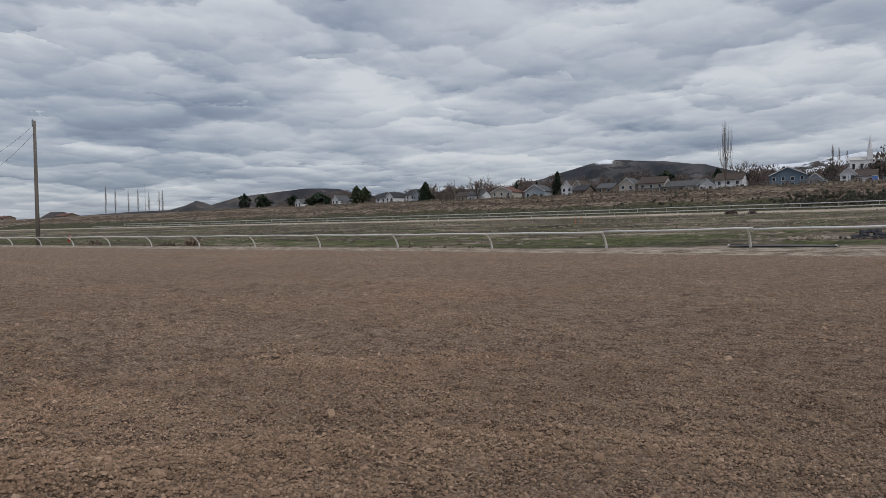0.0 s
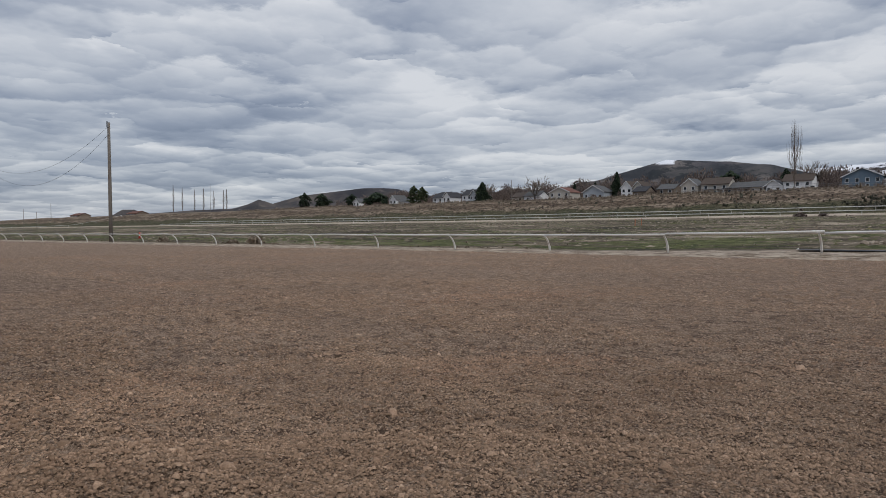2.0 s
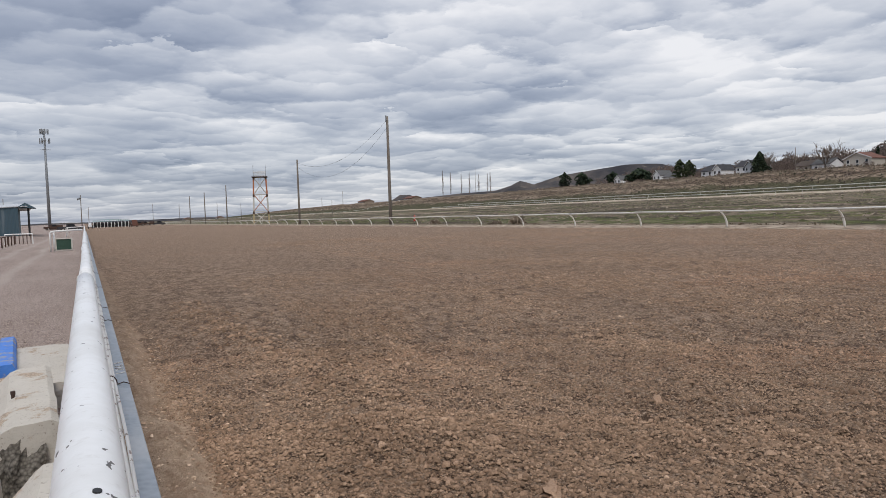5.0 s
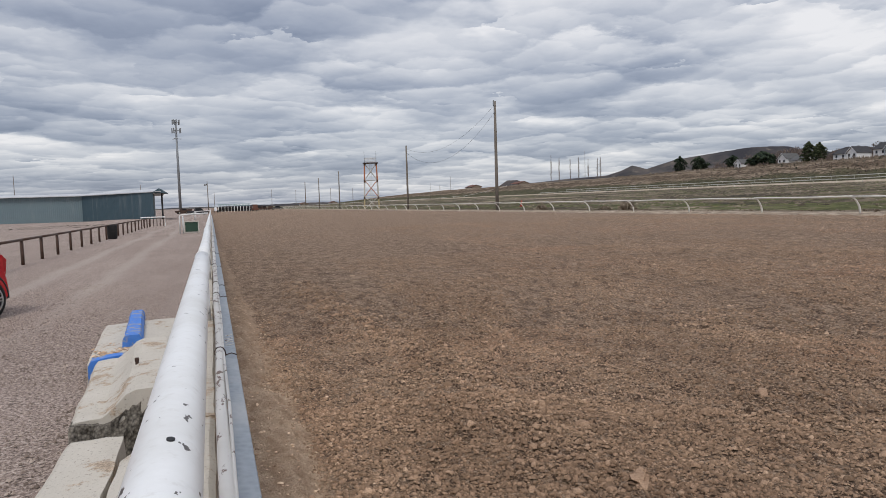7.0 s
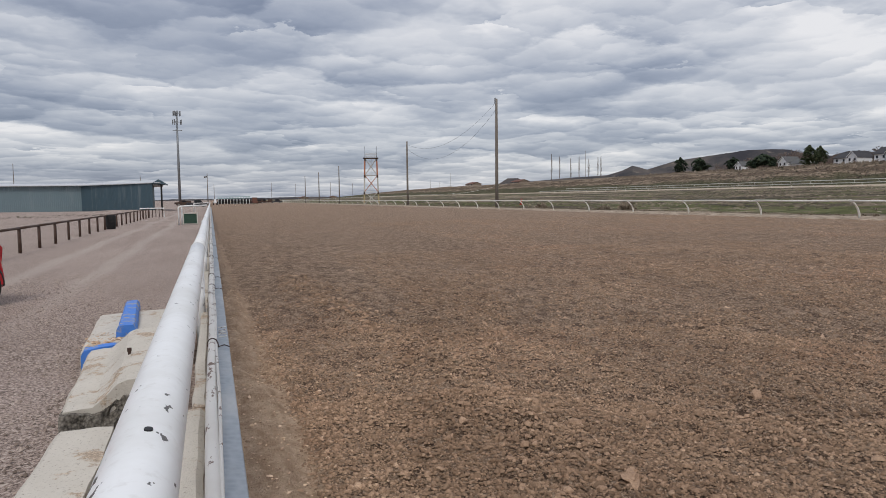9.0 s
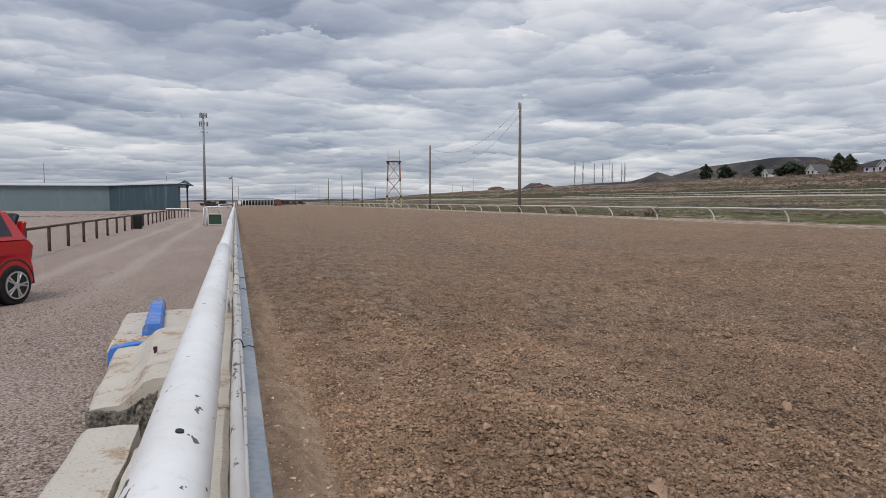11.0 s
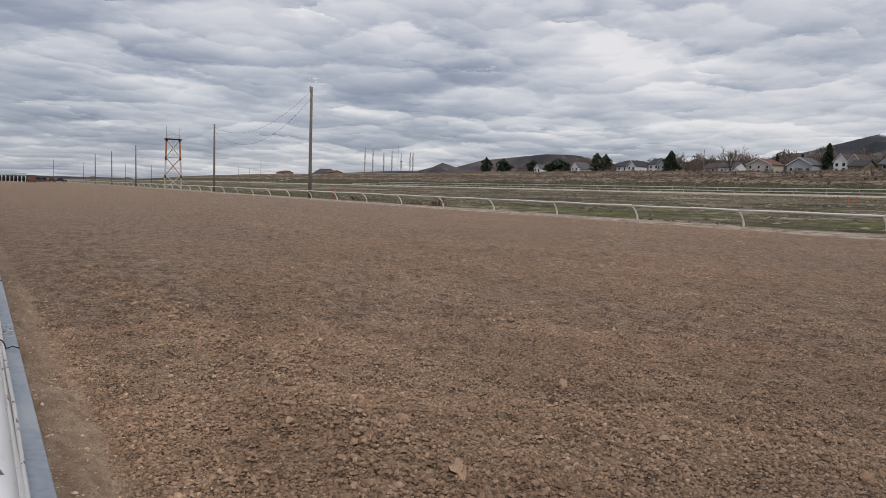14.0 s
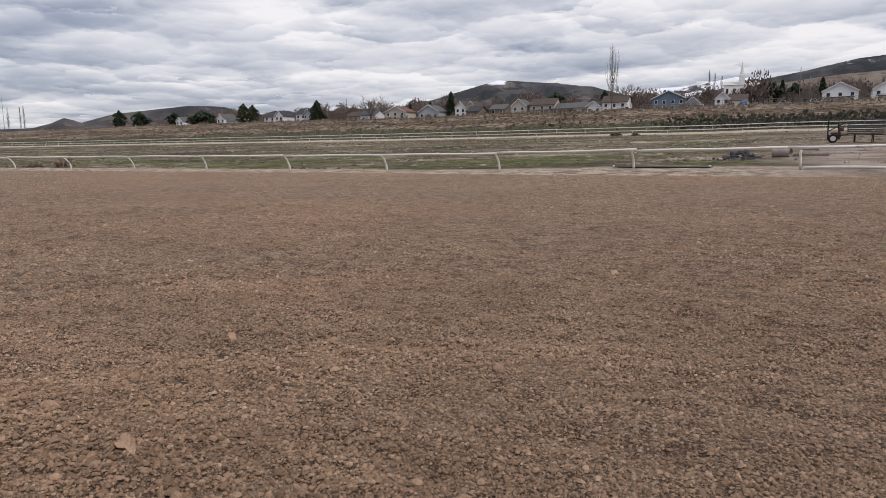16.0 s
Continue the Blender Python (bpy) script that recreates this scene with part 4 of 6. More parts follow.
soft_block("slab", [(0.0, -0.05), (0.02, 0.27), (0.05, 0.285), (0.45, 0.30), (0.90, 0.30), (1.0, 0.29), (1.02, -0.05)], 0.0, 2.30, CONC, pad, 17, n=34, broken=True)
stop = thing("wheel_stop", "chipped blue-painted wheel stop on the pad", "kerb", (-0.86, 7.66, 0.215), 4.2)
soft_block("beam", [(-0.095, 0.0), (-0.090, 0.07), (-0.065, 0.115), (0.065, 0.115), (0.090, 0.07), (0.095, 0.0)], 0.0, 0.98, BLUE, stop, 27, n=14, broken=True)
soft_block("far_beam", [(-0.09, 0.0), (-0.085, 0.07), (-0.06, 0.11), (0.06, 0.11), (0.085, 0.07), (0.09, 0.0)], 1.0, 2.0, BLUE, stop, 28, n=12, broken=True)
for k, (ya, yb) in enumerate(((4.22, 9.45), (9.55, 12.4), (12.5, 15.6), (15.7, 19.0), (19.1, 24.0), (24.1, 31.0), (-3.6, 0.0))):
    t_ = thing("concrete_block", "low weathered concrete block under the rail", "barrier", (0, 0, -0.08), group="low concrete blocks under the rail")
    soft_block("block", [(-0.150, -0.06), (-0.145, 0.46), (-0.135, 0.48), (-0.075, 0.48), (-0.06, 0.46), (-0.055, -0.06)], ya, yb, CONC, t_, 60 + k, broken=True)


# ---------------------------------------------------------------- loose soil on the track
def clods(name, count, x0, x1, y0, y1, size, spread, seed, label, keep=None, mat=None, ground=None, squash=0.80, coarse=False):
    rs = np.random.RandomState(seed)
    t = (1 + 5 ** 0.5) / 2
    ico = np.array([(-1, t, 0), (1, t, 0), (-1, -t, 0), (1, -t, 0), (0, -1, t), (0, 1, t), (0, -1, -t), (0, 1, -t), (t, 0, -1), (t, 0, 1), (-t, 0, -1), (-t, 0, 1)]) / 1.9
    tri = np.array([(0, 11, 5), (0, 5, 1), (0, 1, 7), (0, 7, 10), (0, 10, 11), (1, 5, 9), (5, 11, 4), (11, 10, 2), (10, 7, 6), (7, 1, 8), (3, 9, 4), (3, 4, 2), (3, 2, 6), (3, 6, 8), (3, 8, 9), (4, 9, 5), (2, 4, 11), (6, 2, 10), (8, 6, 7), (9, 8, 1)])
    tri = tri[ico[tri][:, :, 2].mean(1) > -0.15]
    if coarse:
        n_ = 5 if coarse == 1 else 4
        ico = np.array([(math.cos(q), math.sin(q), -0.3) for q in np.arange(n_) * 2 * math.pi / n_] + [(0.0, 0.0, 1.0)]) * 1.05
        tri = np.array([(q, (q + 1) % n_, n_) for q in range(n_)])
    m = len(ico)
    x, y = rs.uniform(x0, x1, count), rs.uniform(y0, y1, count)
    if keep is not None:
        ok = rs.uniform(0, 1, count) < keep(x, y)
        x, y = x[ok], y[ok]
    n = len(x)
    r = size * np.exp(rs.normal(0, spread, n))
    r = np.minimum(r, size * (2.2 if coarse else 2.8))
    a = rs.uniform(0, 2 * np.pi, n)
    sh = rs.uniform(0.6, 1.4, (n, m, 3))
    v = ico[None] * sh * r[:, None, None]
    v[..., 0] *= rs.uniform(0.75, 1.5, n)[:, None]
    v[..., 2] *= (squash * rs.uniform(0.7, 1.3, n))[:, None]
    ca, sa = np.cos(a)[:, None], np.sin(a)[:, None]
    vx, vy = v[..., 0] * ca - v[..., 1] * sa, v[..., 0] * sa + v[..., 1] * ca
    g = (ground or near_soil)(x, y)
    verts = np.stack([vx + x[:, None], vy + y[:, None], v[..., 2] + (g + r * squash * 0.38)[:, None]], -1).reshape(-1, 3)
    faces = (tri[None] + m * np.arange(n)[:, None, None]).reshape(-1, 3)
    return tagged(raw(name, verts, faces, mat or CLOD), label, "soil", kind="stuff")


def clumpy(x, y):
    base = np.clip(0.42 + 1.7 * fbm(x, y * 0.45, 0.8, 4, 61), 0.10, 1)
    row = np.exp(-((x - 1.8 - 0.25 * np.sin(y * 0.35)) / 0.55) ** 2)
    return np.clip(base + 0.5 * row, 0, 1) * smooth01(x - berm_edge(y), 0.0, 0.22)


def ring(d0, d1):
    return lambda x, y: np.clip(clumpy(x, y) + 0.35 * smooth01(x - berm_edge(y), 0.0, 0.22), 0, 1) * (np.hypot(x, y) > d0) * (np.hypot(x, y) < d1) * (y > -0.30 * x)


clods("fine_clods", 190000, 0.2, 5.4, -1.7, 5.4, 0.0058, 0.50, 1, "fine crumbs of harrowed soil", ring(2.3, 5.4))
clods("fine_crumbs", 200000, 0.2, 8.6, -2.6, 8.6, 0.0062, 0.42, 11, "fine crumbs of harrowed soil farther out", ring(5.2, 8.6), squash=0.85, coarse=1)
clods("soil_clods", 42000, 0.4, 11.0, -3.0, 13.0, 0.0085, 0.52, 2, "crumbly brown clods on the track", clumpy)
clods("windrow_clods", 6500, 0.9, 2.7, -1.5, 14.0, 0.0120, 0.50, 23, "ridge of coarse clods thrown up beside the rail", lambda x, y: np.exp(-((x - 1.8 - 0.25 * np.sin(y * 0.35)) / 0.34) ** 2))
clods("sandy_crumbs", 2500, 0.10, 0.85, 0.3, 12.0, 0.0060, 0.5, 24, "pale sandy crumbs heaped along the rail", lambda x, y: smooth01(x, 0.9, 0.4), SANDY, squash=0.6)
clods("large_clods", 1000, 0.7, 13.0, -2.0, 15.0, 0.020, 0.40, 3, "larger dry clods of soil", clumpy, squash=0.65)
clods("mid_clods", 110000, 3.0, 17.0, -4.0, 20.0, 0.0115, 0.45, 14, "crumbs on the middle of the track", lambda x, y: np.clip(clumpy(x, y) + 0.2, 0, 1) * (np.hypot(x, y) > 8.0) * (y > -0.35 * x), squash=0.75, coarse=2)
clods("far_clods", 75000, 9.0, 36.0, -6.0, 46.0, 0.0200, 0.42, 4, "clods on the far part of the track", lambda x, y: np.clip(0.5 + 1.3 * fbm(x, y * 0.5, 0.3, 4, 61), 0.15, 1) * (np.hypot(x, y) > 15), squash=0.7, coarse=2)
for at, sz, ang in (((4.0, 4.24), 0.10, 40), ((8.27, 2.07), 0.085, 10), ((2.08, 3.07), 0.11, 70)):
    c = thing("dirt_clod", "large pale flat clod lying on the harrowed soil", "clod", (*at, float(near_soil(np.array(at[0]), np.array(at[1])))), ang)
    bm = bmesh.new()
    g_ = bmesh.ops.create_icosphere(bm, subdivisions=2, radius=sz * 0.8)["verts"]
    for v in g_:
        q = noise.noise(v.co * 14 + Vector((at[0], 0, 0)))
        v.co = Vector((v.co.x * 1.0, v.co.y * 0.55, v.co.z * 0.34)) * (1 + 0.9 * q)
        v.co.z += sz * 0.12 + 0.1 * v.co.x
    part("lump", bm, CLOD, c)
clods("pad_sand", 900, -1.25, -0.55, 7.15, 8.1, 0.008, 0.5, 63, "sand and crumbs drifted on the concrete pad", lambda x, y: np.exp(-((x + 0.95) / 0.25) ** 2 - ((y - 7.45) / 0.35) ** 2), SANDY, lambda x, y: x * 0 + 0.21, 0.5)
clods("apron_stones", 30000, -4.5, -0.3, 2.0, 18.0, 0.0075, 0.45, 6, "loose gravel on the apron", lambda x, y: np.clip(1.4 - y / 16, 0.05, 1) * (x < -0.9 - 0.0 * y), STONE, land, coarse=2)


# ---------------------------------------------------------------- the inner rail
def goose_post():
    t = thing("inner_rail_post", "curved white gooseneck post of the inner rail", "post", group="inner rail posts")
    bm = bmesh.new()
    pts = [(0, 0, -0.1), (0, 0, 0.14), (-0.03, 0, 0.30), (-0.10, 0, 0.46), (-0.20, 0, 0.62), (-0.33, 0, 0.77), (-0.48, 0, 0.89), (-0.64, 0, 0.985)]
    bent(bm, pts, [0.068] * 2 + list(np.linspace(0.066, 0.05, 6)), 10)
    part("stem", bm, OLDRAIL, t, smooth=True)
    bm = bmesh.new()
    box(bm, (0.14, 0.16, 0.05), (pts[-1][0], 0, pts[-1][2] + 0.01), (0, 0, 0), 0.01)
    part("bracket", bm, OLDRAIL, t)
    return t


SPACING = 7.82
first = goose_post()


def rail_line(s):
    """Place and heading of the inner rail s metres along: straight, then a right-hand bend."""
    if s <= 372:
        return Vector((RAIL_X, s, 0)), 0.0
    a = min((s - 372) / 105.0, 3.0)
    return Vector((RAIL_X + 105 * (1 - math.cos(a)), 372 + 105 * math.sin(a), 0)), a


def base_z(p):
    return float(land(p.x, p.y))


for n in range(1, 78):
    p, a = rail_line(n * SPACING + {1: 0.26, 2: 0.12}.get(n, 0.0))
    m = pose(p.x, p.y, base_z(p), 0, 0, -math.degrees(a))
    if n == 1:
        first.matrix_basis = m
        continue
    if n == 5:
        m = m @ pose(0, 0, 0, 0, 0, 12)
    copy_thing(first, m)

rail = thing("inner_rail", "old white inner rail, weathered and patched", "rail")
for n in range(1, 77):
    pts = []
    for k in range(7):
        p, a = rail_line((n + k / 6) * SPACING)
        q = p + Vector((-0.65 * math.cos(a), 0.65 * math.sin(a), 0))
        pts.append((q.x, q.y, base_z(p) + 1.02 + 0.02 * math.sin(n * 2.1 + k)))
    bm = bmesh.new()
    bent(bm, pts, 0.058, 8)
    part("rail_length", bm, OLDRAIL, rail, smooth=True)
stub = thing("broken_post", "straight weathered white post without its rail", "post", (RAIL_X, 0.24, base_z(Vector((RAIL_X, 0, 0)))))
bm = bmesh.new()
bent(bm, [(0, 0, -0.1), (0.02, 0.0, 0.45), (0.0, 0.03, 0.72), (-0.02, 0.0, 0.90)], [0.075, 0.07, 0.06, 0.045], 9)
part("stem", bm, OLDRAIL, stub, smooth=True)
fallen = thing("fallen_rail", "white rail length lying on the ground by the post", "rail")
bm = bmesh.new()
bent(bm, [(36.9, 0.1 - k * 1.2, base_z(Vector((36.9, 0.1 - k * 1.2, 0))) + 0.09 + 0.03 * math.sin(k)) for k in range(12)], 0.07, 8)
part("rail_length", bm, OLDRAIL, fallen, smooth=True)

for n in range(3):
    bm = bmesh.new()
    ys = [SPACING - (n + k / 6) * 7.0 for k in range(7)]
    bent(bm, [(36.37, y, 1.27 + 0.018 * (SPACING - y) ** 0.85 + 0.015 * math.sin(y * 1.3)) for y in ys], 0.062, 8)
    part("rail_length", bm, OLDRAIL, rail, smooth=True)
# rails of the back straight
def back_rail(x, name, label, h, y0, y1, step, r):
    t = thing(name, label, "rail")
    ys = np.arange(y0, y1, step)
    for y in ys:
        bm = bmesh.new()
        z = float(land(x, y))
        bent(bm, [(x, y, z - 0.2), (x, y, z + h * 0.5), (x - 0.12, y, z + h * 0.8), (x - 0.4, y, z + h)], 0.06, 5)
        part("post", bm, OLDRAIL, t)
    for a, b in zip(ys, ys[1:]):
        bm = bmesh.new()
        bent(bm, [(x - 0.4, a, float(land(x, a)) + h), (x - 0.4, b, float(land(x, b)) + h)], r, 5)
        part("rail_length", bm, OLDRAIL, t)
    return t


back_rail(178.5, "far_outer_rail", "white rail along the far side of the back straight", 1.1, -50, 330, 7.8, 0.10)
back_rail(163.0, "far_inner_rail", "white rail along the near side of the back straight", 1.0, -50, 330, 7.8, 0.09)


# ---------------------------------------------------------------- poles, wires and towers
def utility_pole(x, y, high, label, lean=0.0, r=0.17, cap=False):
    t = thing("utility_pole", label, "pole", (x, y, base_z(Vector((x, y, 0))) - 0.1), group="wooden poles along the infield")
    bm = bmesh.new()
    bent(bm, [(lean * high * k, 0, high * k) for k in (0, 0.35, 0.7, 1.0)], [r, r * 0.9, r * 0.78, r * 0.68], 10)
    part("shaft", bm, WOODPOLE, t, smooth=True)
    if cap:
        bm = bmesh.new()
        box(bm, (0.16, 0.16, 0.75), (lean * high - 0.2, -0.02, high - 0.25), (0, 0, 0), 0.02)
        part("transformer_box", bm, STEEL, t)
        for z in (0.55, 1.5):
            bm = bmesh.new()
            rod(bm, (-0.1, -0.16, high - z), (-0.32, -0.42, high - z - 0.12), 0.035)
            part("insulator", bm, STEEL, t)
    return t


utility_pole(38.4, 90.0, 15.3, "tall weathered wooden utility pole with two wires", r=0.25, cap=True)
utility_pole(38.4, 136.5, 13.1, "weathered wooden utility pole behind the rail", r=0.23)
utility_pole(38.4, 215.5, 11.9, "weathered wooden utility pole behind the rail", r=0.2)
utility_pole(38.4, 258.0, 11.5, "weathered wooden utility pole behind the rail", r=0.2)
utility_pole(38.4, 297.0, 11.6, "weathered wooden utility pole behind the rail", r=0.2)
for i, (z0, z1, sag) in enumerate(((14.8, 12.6, 3.0), (13.8, 11.8, 4.2))):
    w = thing("overhead_wire", "thin dark sagging overhead wire", "wire", group="wires between the poles")
    bm = bmesh.new()
    bent(bm, [(38.3, 90 + 46.5 * k, z0 + (z1 - z0) * k - sag * 4 * k * (1 - k)) for k in np.linspace(0, 1, 24)], 0.015, 5)
    part("strand", bm, TRIM, w)
for az, r, high in ((-13.2, 320, 17), (-5.0, 300, 12), (0.3, 420, 11), (4.7, 520, 14), (6.6, 540, 13), (9.4, 480, 12), (17.6, 560, 13), (19.3, 600, 14), (-7.0, 560, 12), (18.4, 420, 9), (30.3, 700, 30), (11.2, 430, 10)):
    x, y = polar(az, r)
    utility_pole(x, y, high, "slim distant pole on the skyline", r=0.16)


def lattice_tower():
    x, y = polar(12.72, 186)
    t = thing("judges_tower", "rusting orange and white lattice tower with a railed platform", "tower", (x, y, base_z(Vector((x, y, 0))) - 0.1), -12.7)
    H_, wb, wt = 12.2, 1.95, 1.55
    def corner(i, z):
        w = wb + (wt - wb) * z / H_
        return Vector(((-w, w, w, -w)[i], (-w, -w, w, w)[i], z))
    levels = [0, 3.3, 7.7, H_]
    cols = [ORANGE, PALEPAINT, ORANGE, PALEPAINT]
    for i in range(4):
        for k, (a, b) in enumerate(zip(levels, levels[1:])):
            bm = bmesh.new()
            rod(bm, corner(i, a), corner(i, b), 0.19, None, 6)
            part("leg", bm, (YELLOWED, PALEPAINT, ORANGE)[k], t)
            bm = bmesh.new()
            j = (i + 1) % 4
            rod(bm, corner(i, a), corner(j, b), 0.075, None, 5)
            rod(bm, corner(j, a), corner(i, b), 0.075, None, 5)
            part("cross_brace", bm, cols[(k + 1) % 4], t)
            bm = bmesh.new()
            rod(bm, corner(i, b), corner(j, b), 0.07, None, 5)
            part("girt", bm, PALEPAINT, t)
            bm = bmesh.new()
            box(bm, (0.42, 0.42, 0.75), corner(i, b) - Vector((0, 0, 0.3)), (0, 0, 0), 0.04)
            part("gusset", bm, DARKMETAL, t, "dark rusted joint plate")
    bm = bmesh.new()
    box(bm, (4.0, 4.0, 0.16), (0, 0, H_ + 0.05), (0, 0, 0), 0.02)
    part("platform", bm, DARKMETAL, t)
    for i in range(4):
        c, d = corner(i, H_) * 1.0, corner((i + 1) % 4, H_)
        bm = bmesh.new()
        for z in (0.5, 1.0, 1.35):
            rod(bm, c + Vector((0, 0, z)), d + Vector((0, 0, z)), 0.045, None, 5)
        part("platform_rail", bm, PALEPAINT, t)
        bm = bmesh.new()
        rod(bm, c, c + Vector((0, 0, 3.1 if i in (0, 1) else 1.5)), 0.06, 0.04, 6)
        part("mast", bm, STEEL, t)
    bm = bmesh.new()
    for s_ in (-0.25, 0.25):
        rod(bm, (s_, 0.0, 0.0), (s_, 0.0, H_), 0.03, None, 5)
    for k in range(34):
        rod(bm, (-0.25, 0, 0.3 + k * 0.35), (0.25, 0, 0.3 + k * 0.35), 0.02, None, 5)
    part("ladder", bm, PALEPAINT, t)


lattice_tower()


def cell_tower():
    x, y = polar(-2.24, 290)
    t = thing("cell_tower", "tall grey steel monopole with antenna arrays", "tower", (x, y, -0.1))
    bm = bmesh.new()
    bent(bm, [(0, 0, 0), (0, 0, 18), (0, 0, 36.6)], [0.55, 0.45, 0.30], 16)
    part("pole", bm, STEEL, t, smooth=True)
    for k, z in enumerate((29.2, 32.4, 35.7)):
        bm = bmesh.new()
        for i in range(3):
            a = i * 2.094 + 0.35
            reach_ = (1.7, 1.45, 1.1)[k]
            rod(bm, (0, 0, z), (reach_ * math.cos(a), reach_ * math.sin(a), z), 0.10, None, 6)
            p = Vector((reach_ * math.cos(a), reach_ * math.sin(a), z))
            q = Vector((-math.sin(a), math.cos(a), 0)) * (0.5, 0.8, 0.5)[k]
            rod(bm, p - q, p + q, 0.08, None, 6)
        part("antenna_frame", bm, STEEL, t)
        if k == 0:
            continue
        for i in range(3):
            a = i * 2.094 + 0.35
            for s_ in (-0.5, 0.5):
                bm = bmesh.new()
                o_ = (1.7, 1.55, 1.2)[k]
                p = Vector((o_ * math.cos(a) - math.sin(a) * s_ * 1.1, o_ * math.sin(a) + math.cos(a) * s_ * 1.1, z))
                box(bm, (0.22, 0.42, 1.9), p, (0, 0, math.degrees(a)), 0.03)
                part("antenna_panel", bm, STEEL, t)
    bm = bmesh.new()
    box(bm, (4.4, 2.2, 1.6), (2.0, -2.0, 0.9), (0, 0, 0), 0.05)
    part("equipment_cabinet", bm, DARKMETAL, t)


cell_tower()
fx, fy = -0.75, 240.0
fl = thing("floodlight_pole", "slim dark pole with a pair of floodlights", "lamp", (fx, fy, -0.05))
bm = bmesh.new()
rod(bm, (0, 0, 0), (0, 0, 10.6), 0.16, 0.10, 8)
part("pole", bm, WOODPOLE, fl, smooth=True)
for s_ in (-0.75, -0.2):
    bm = bmesh.new()
    box(bm, (0.5, 0.4, 0.55), (s_, -0.1, 9.6 + s_ * 0.3), (20, 0, 0), 0.05)
    part("floodlight", bm, STEEL, fl)


# ---------------------------------------------------------------- starting gate and things on the track's far end
def wheel(parent, at, r, w, axis="x"):
    h = new("wheel")
    h.parent = parent
    h.matrix_basis = pose(*at, 0, 0, 0 if axis == "x" else 90)
    bm = bmesh.new()
    bent(bm, [(-w / 2, 0, 0), (-w * 0.42, 0, 0), (w * 0.42, 0, 0), (w / 2, 0, 0)], [r * 0.86, r, r, r * 0.86], 24)
    part("tyre", bm, BLACK, h, smooth=False)
    bm = bmesh.new()
    rod(bm, (-w / 2 - 0.012, 0, 0), (w / 2 + 0.012, 0, 0), r * 0.58, None, 20)
    part("rim", bm, PALEPAINT, h)
    return h


def starting_gate():
    t = thing("starting_gate", "white and green starting gate with padded stalls on the track", "starting gate", (2.75, 273, 0.0))
    n, pitch = 10, 1.13
    for i in range(n + 1):
        bm = bmesh.new()
        box(bm, (0.13, 2.6, 1.9), (i * pitch, 0, 1.15), (0, 0, 0), 0.04)
        part("stall_divider", bm, SIDEWHITE, t)
        bm = bmesh.new()
        box(bm, (0.2, 0.25, 0.75), (i * pitch, -1.35, 1.75), (0, 0, 0), 0.05)
        part("head_pad", bm, SIDEWHITE, t)
    for i in range(n):
        bm = bmesh.new()
        box(bm, (0.95, 0.06, 1.6), ((i + 0.5) * pitch, 1.2, 1.1), (0, 0, 0), 0.02)
        part("stall_door", bm, TRIM, t, "dark closed stall door")
    bm = bmesh.new()
    for z in (2.35, 2.95):
        for yy in (-1.1, 1.1):
            rod(bm, (-0.3, yy, z), (n * pitch + 0.2, yy, z), 0.08, None, 6)
    for i in range(2 * n + 1):
        for yy in (-1.1, 1.1):
            rod(bm, (i * pitch / 2, yy, 2.35), ((i + 0.5) * pitch / 2, yy, 2.95), 0.045, None, 5)
    part("overhead_truss", bm, material("sea_green_paint", plain((0.20, 0.32, 0.33), (0.30, 0.42, 0.42), 2, 0.6)), t, "pale sea-green overhead truss")
    for x in (-0.2, n * pitch + 0.2):
        wheel(t, (x, 0.2, 0.55), 0.55, 0.3)
    tr = thing("gate_tractor", "small white tractor parked at the starting gate", "tractor", (1.6, 268, 0.0))
    bm = bmesh.new()
    box(bm, (1.1, 2.2, 0.8), (0, 0, 0.95), (0, 0, 0), 0.12)
    box(bm, (0.9, 0.9, 0.9), (0, 0.5, 1.6), (0, 0, 0), 0.10)
    part("body", bm, SIDEWHITE, tr)
    for x, y, r in ((-0.6, 0.7, 0.6), (0.6, 0.7, 0.6), (-0.55, -0.8, 0.38), (0.55, -0.8, 0.38)):
        wheel(tr, (x, y, r), r, 0.28)


def truck(at, turn, mat, label, length=5.4, high=1.9):
    t = thing("pickup_truck", label, "truck", at, turn)
    bm = bmesh.new()
    prism(bm, [(-length / 2, 0.45), (length / 2, 0.45), (length / 2, 1.0), (length * 0.28, 1.12), (length * 0.16, high), (-length * 0.12, high), (-length * 0.14, 1.15), (-length / 2, 1.15)], (-0.92, 0.92), "y")
    bmesh.ops.bevel(bm, geom=bm.edges[:], offset=0.06, segments=2, affect="EDGES")
    part("body", bm, mat, t)
    for s_ in (-1, 1):
        bm = bmesh.new()
        prism(bm, [(-length * 0.10, 1.2), (length * 0.22, 1.2), (length * 0.14, high - 0.1), (-length * 0.09, high - 0.1)], (s_ * 0.925, s_ * 0.935), "y")
        part("side_window", bm, GLASS, t)
        for x in (-length * 0.3, length * 0.31):
            wheel(t, (x, s_ * 0.82, 0.38), 0.38, 0.24, "y")
    return t


starting_gate()
truck((15.9, 272.0, 0.0), 95, ROOFRED, "dark red pickup beside the starting gate", 5.6, 2.6)
for x, y, tn in ((21, 330, 10), (27, 338, 80), (24.5, 352, 30), (31, 350, 5), (18.5, 345, 60)):
    truck((x, y, 0.05), tn, (DARKMETAL, ROOFDARK, ROOFRED)[int(x) % 3], "dark parked truck beyond the starting gate")
truck((-3.6, 205.0, -0.05), 8, ROOFDARK, "dark flatbed truck parked by the rail")
truck((-9.5, 262.0, 0.0), 20, DARKMETAL, "dark vehicle parked near the tall mast", 5, 1.8)


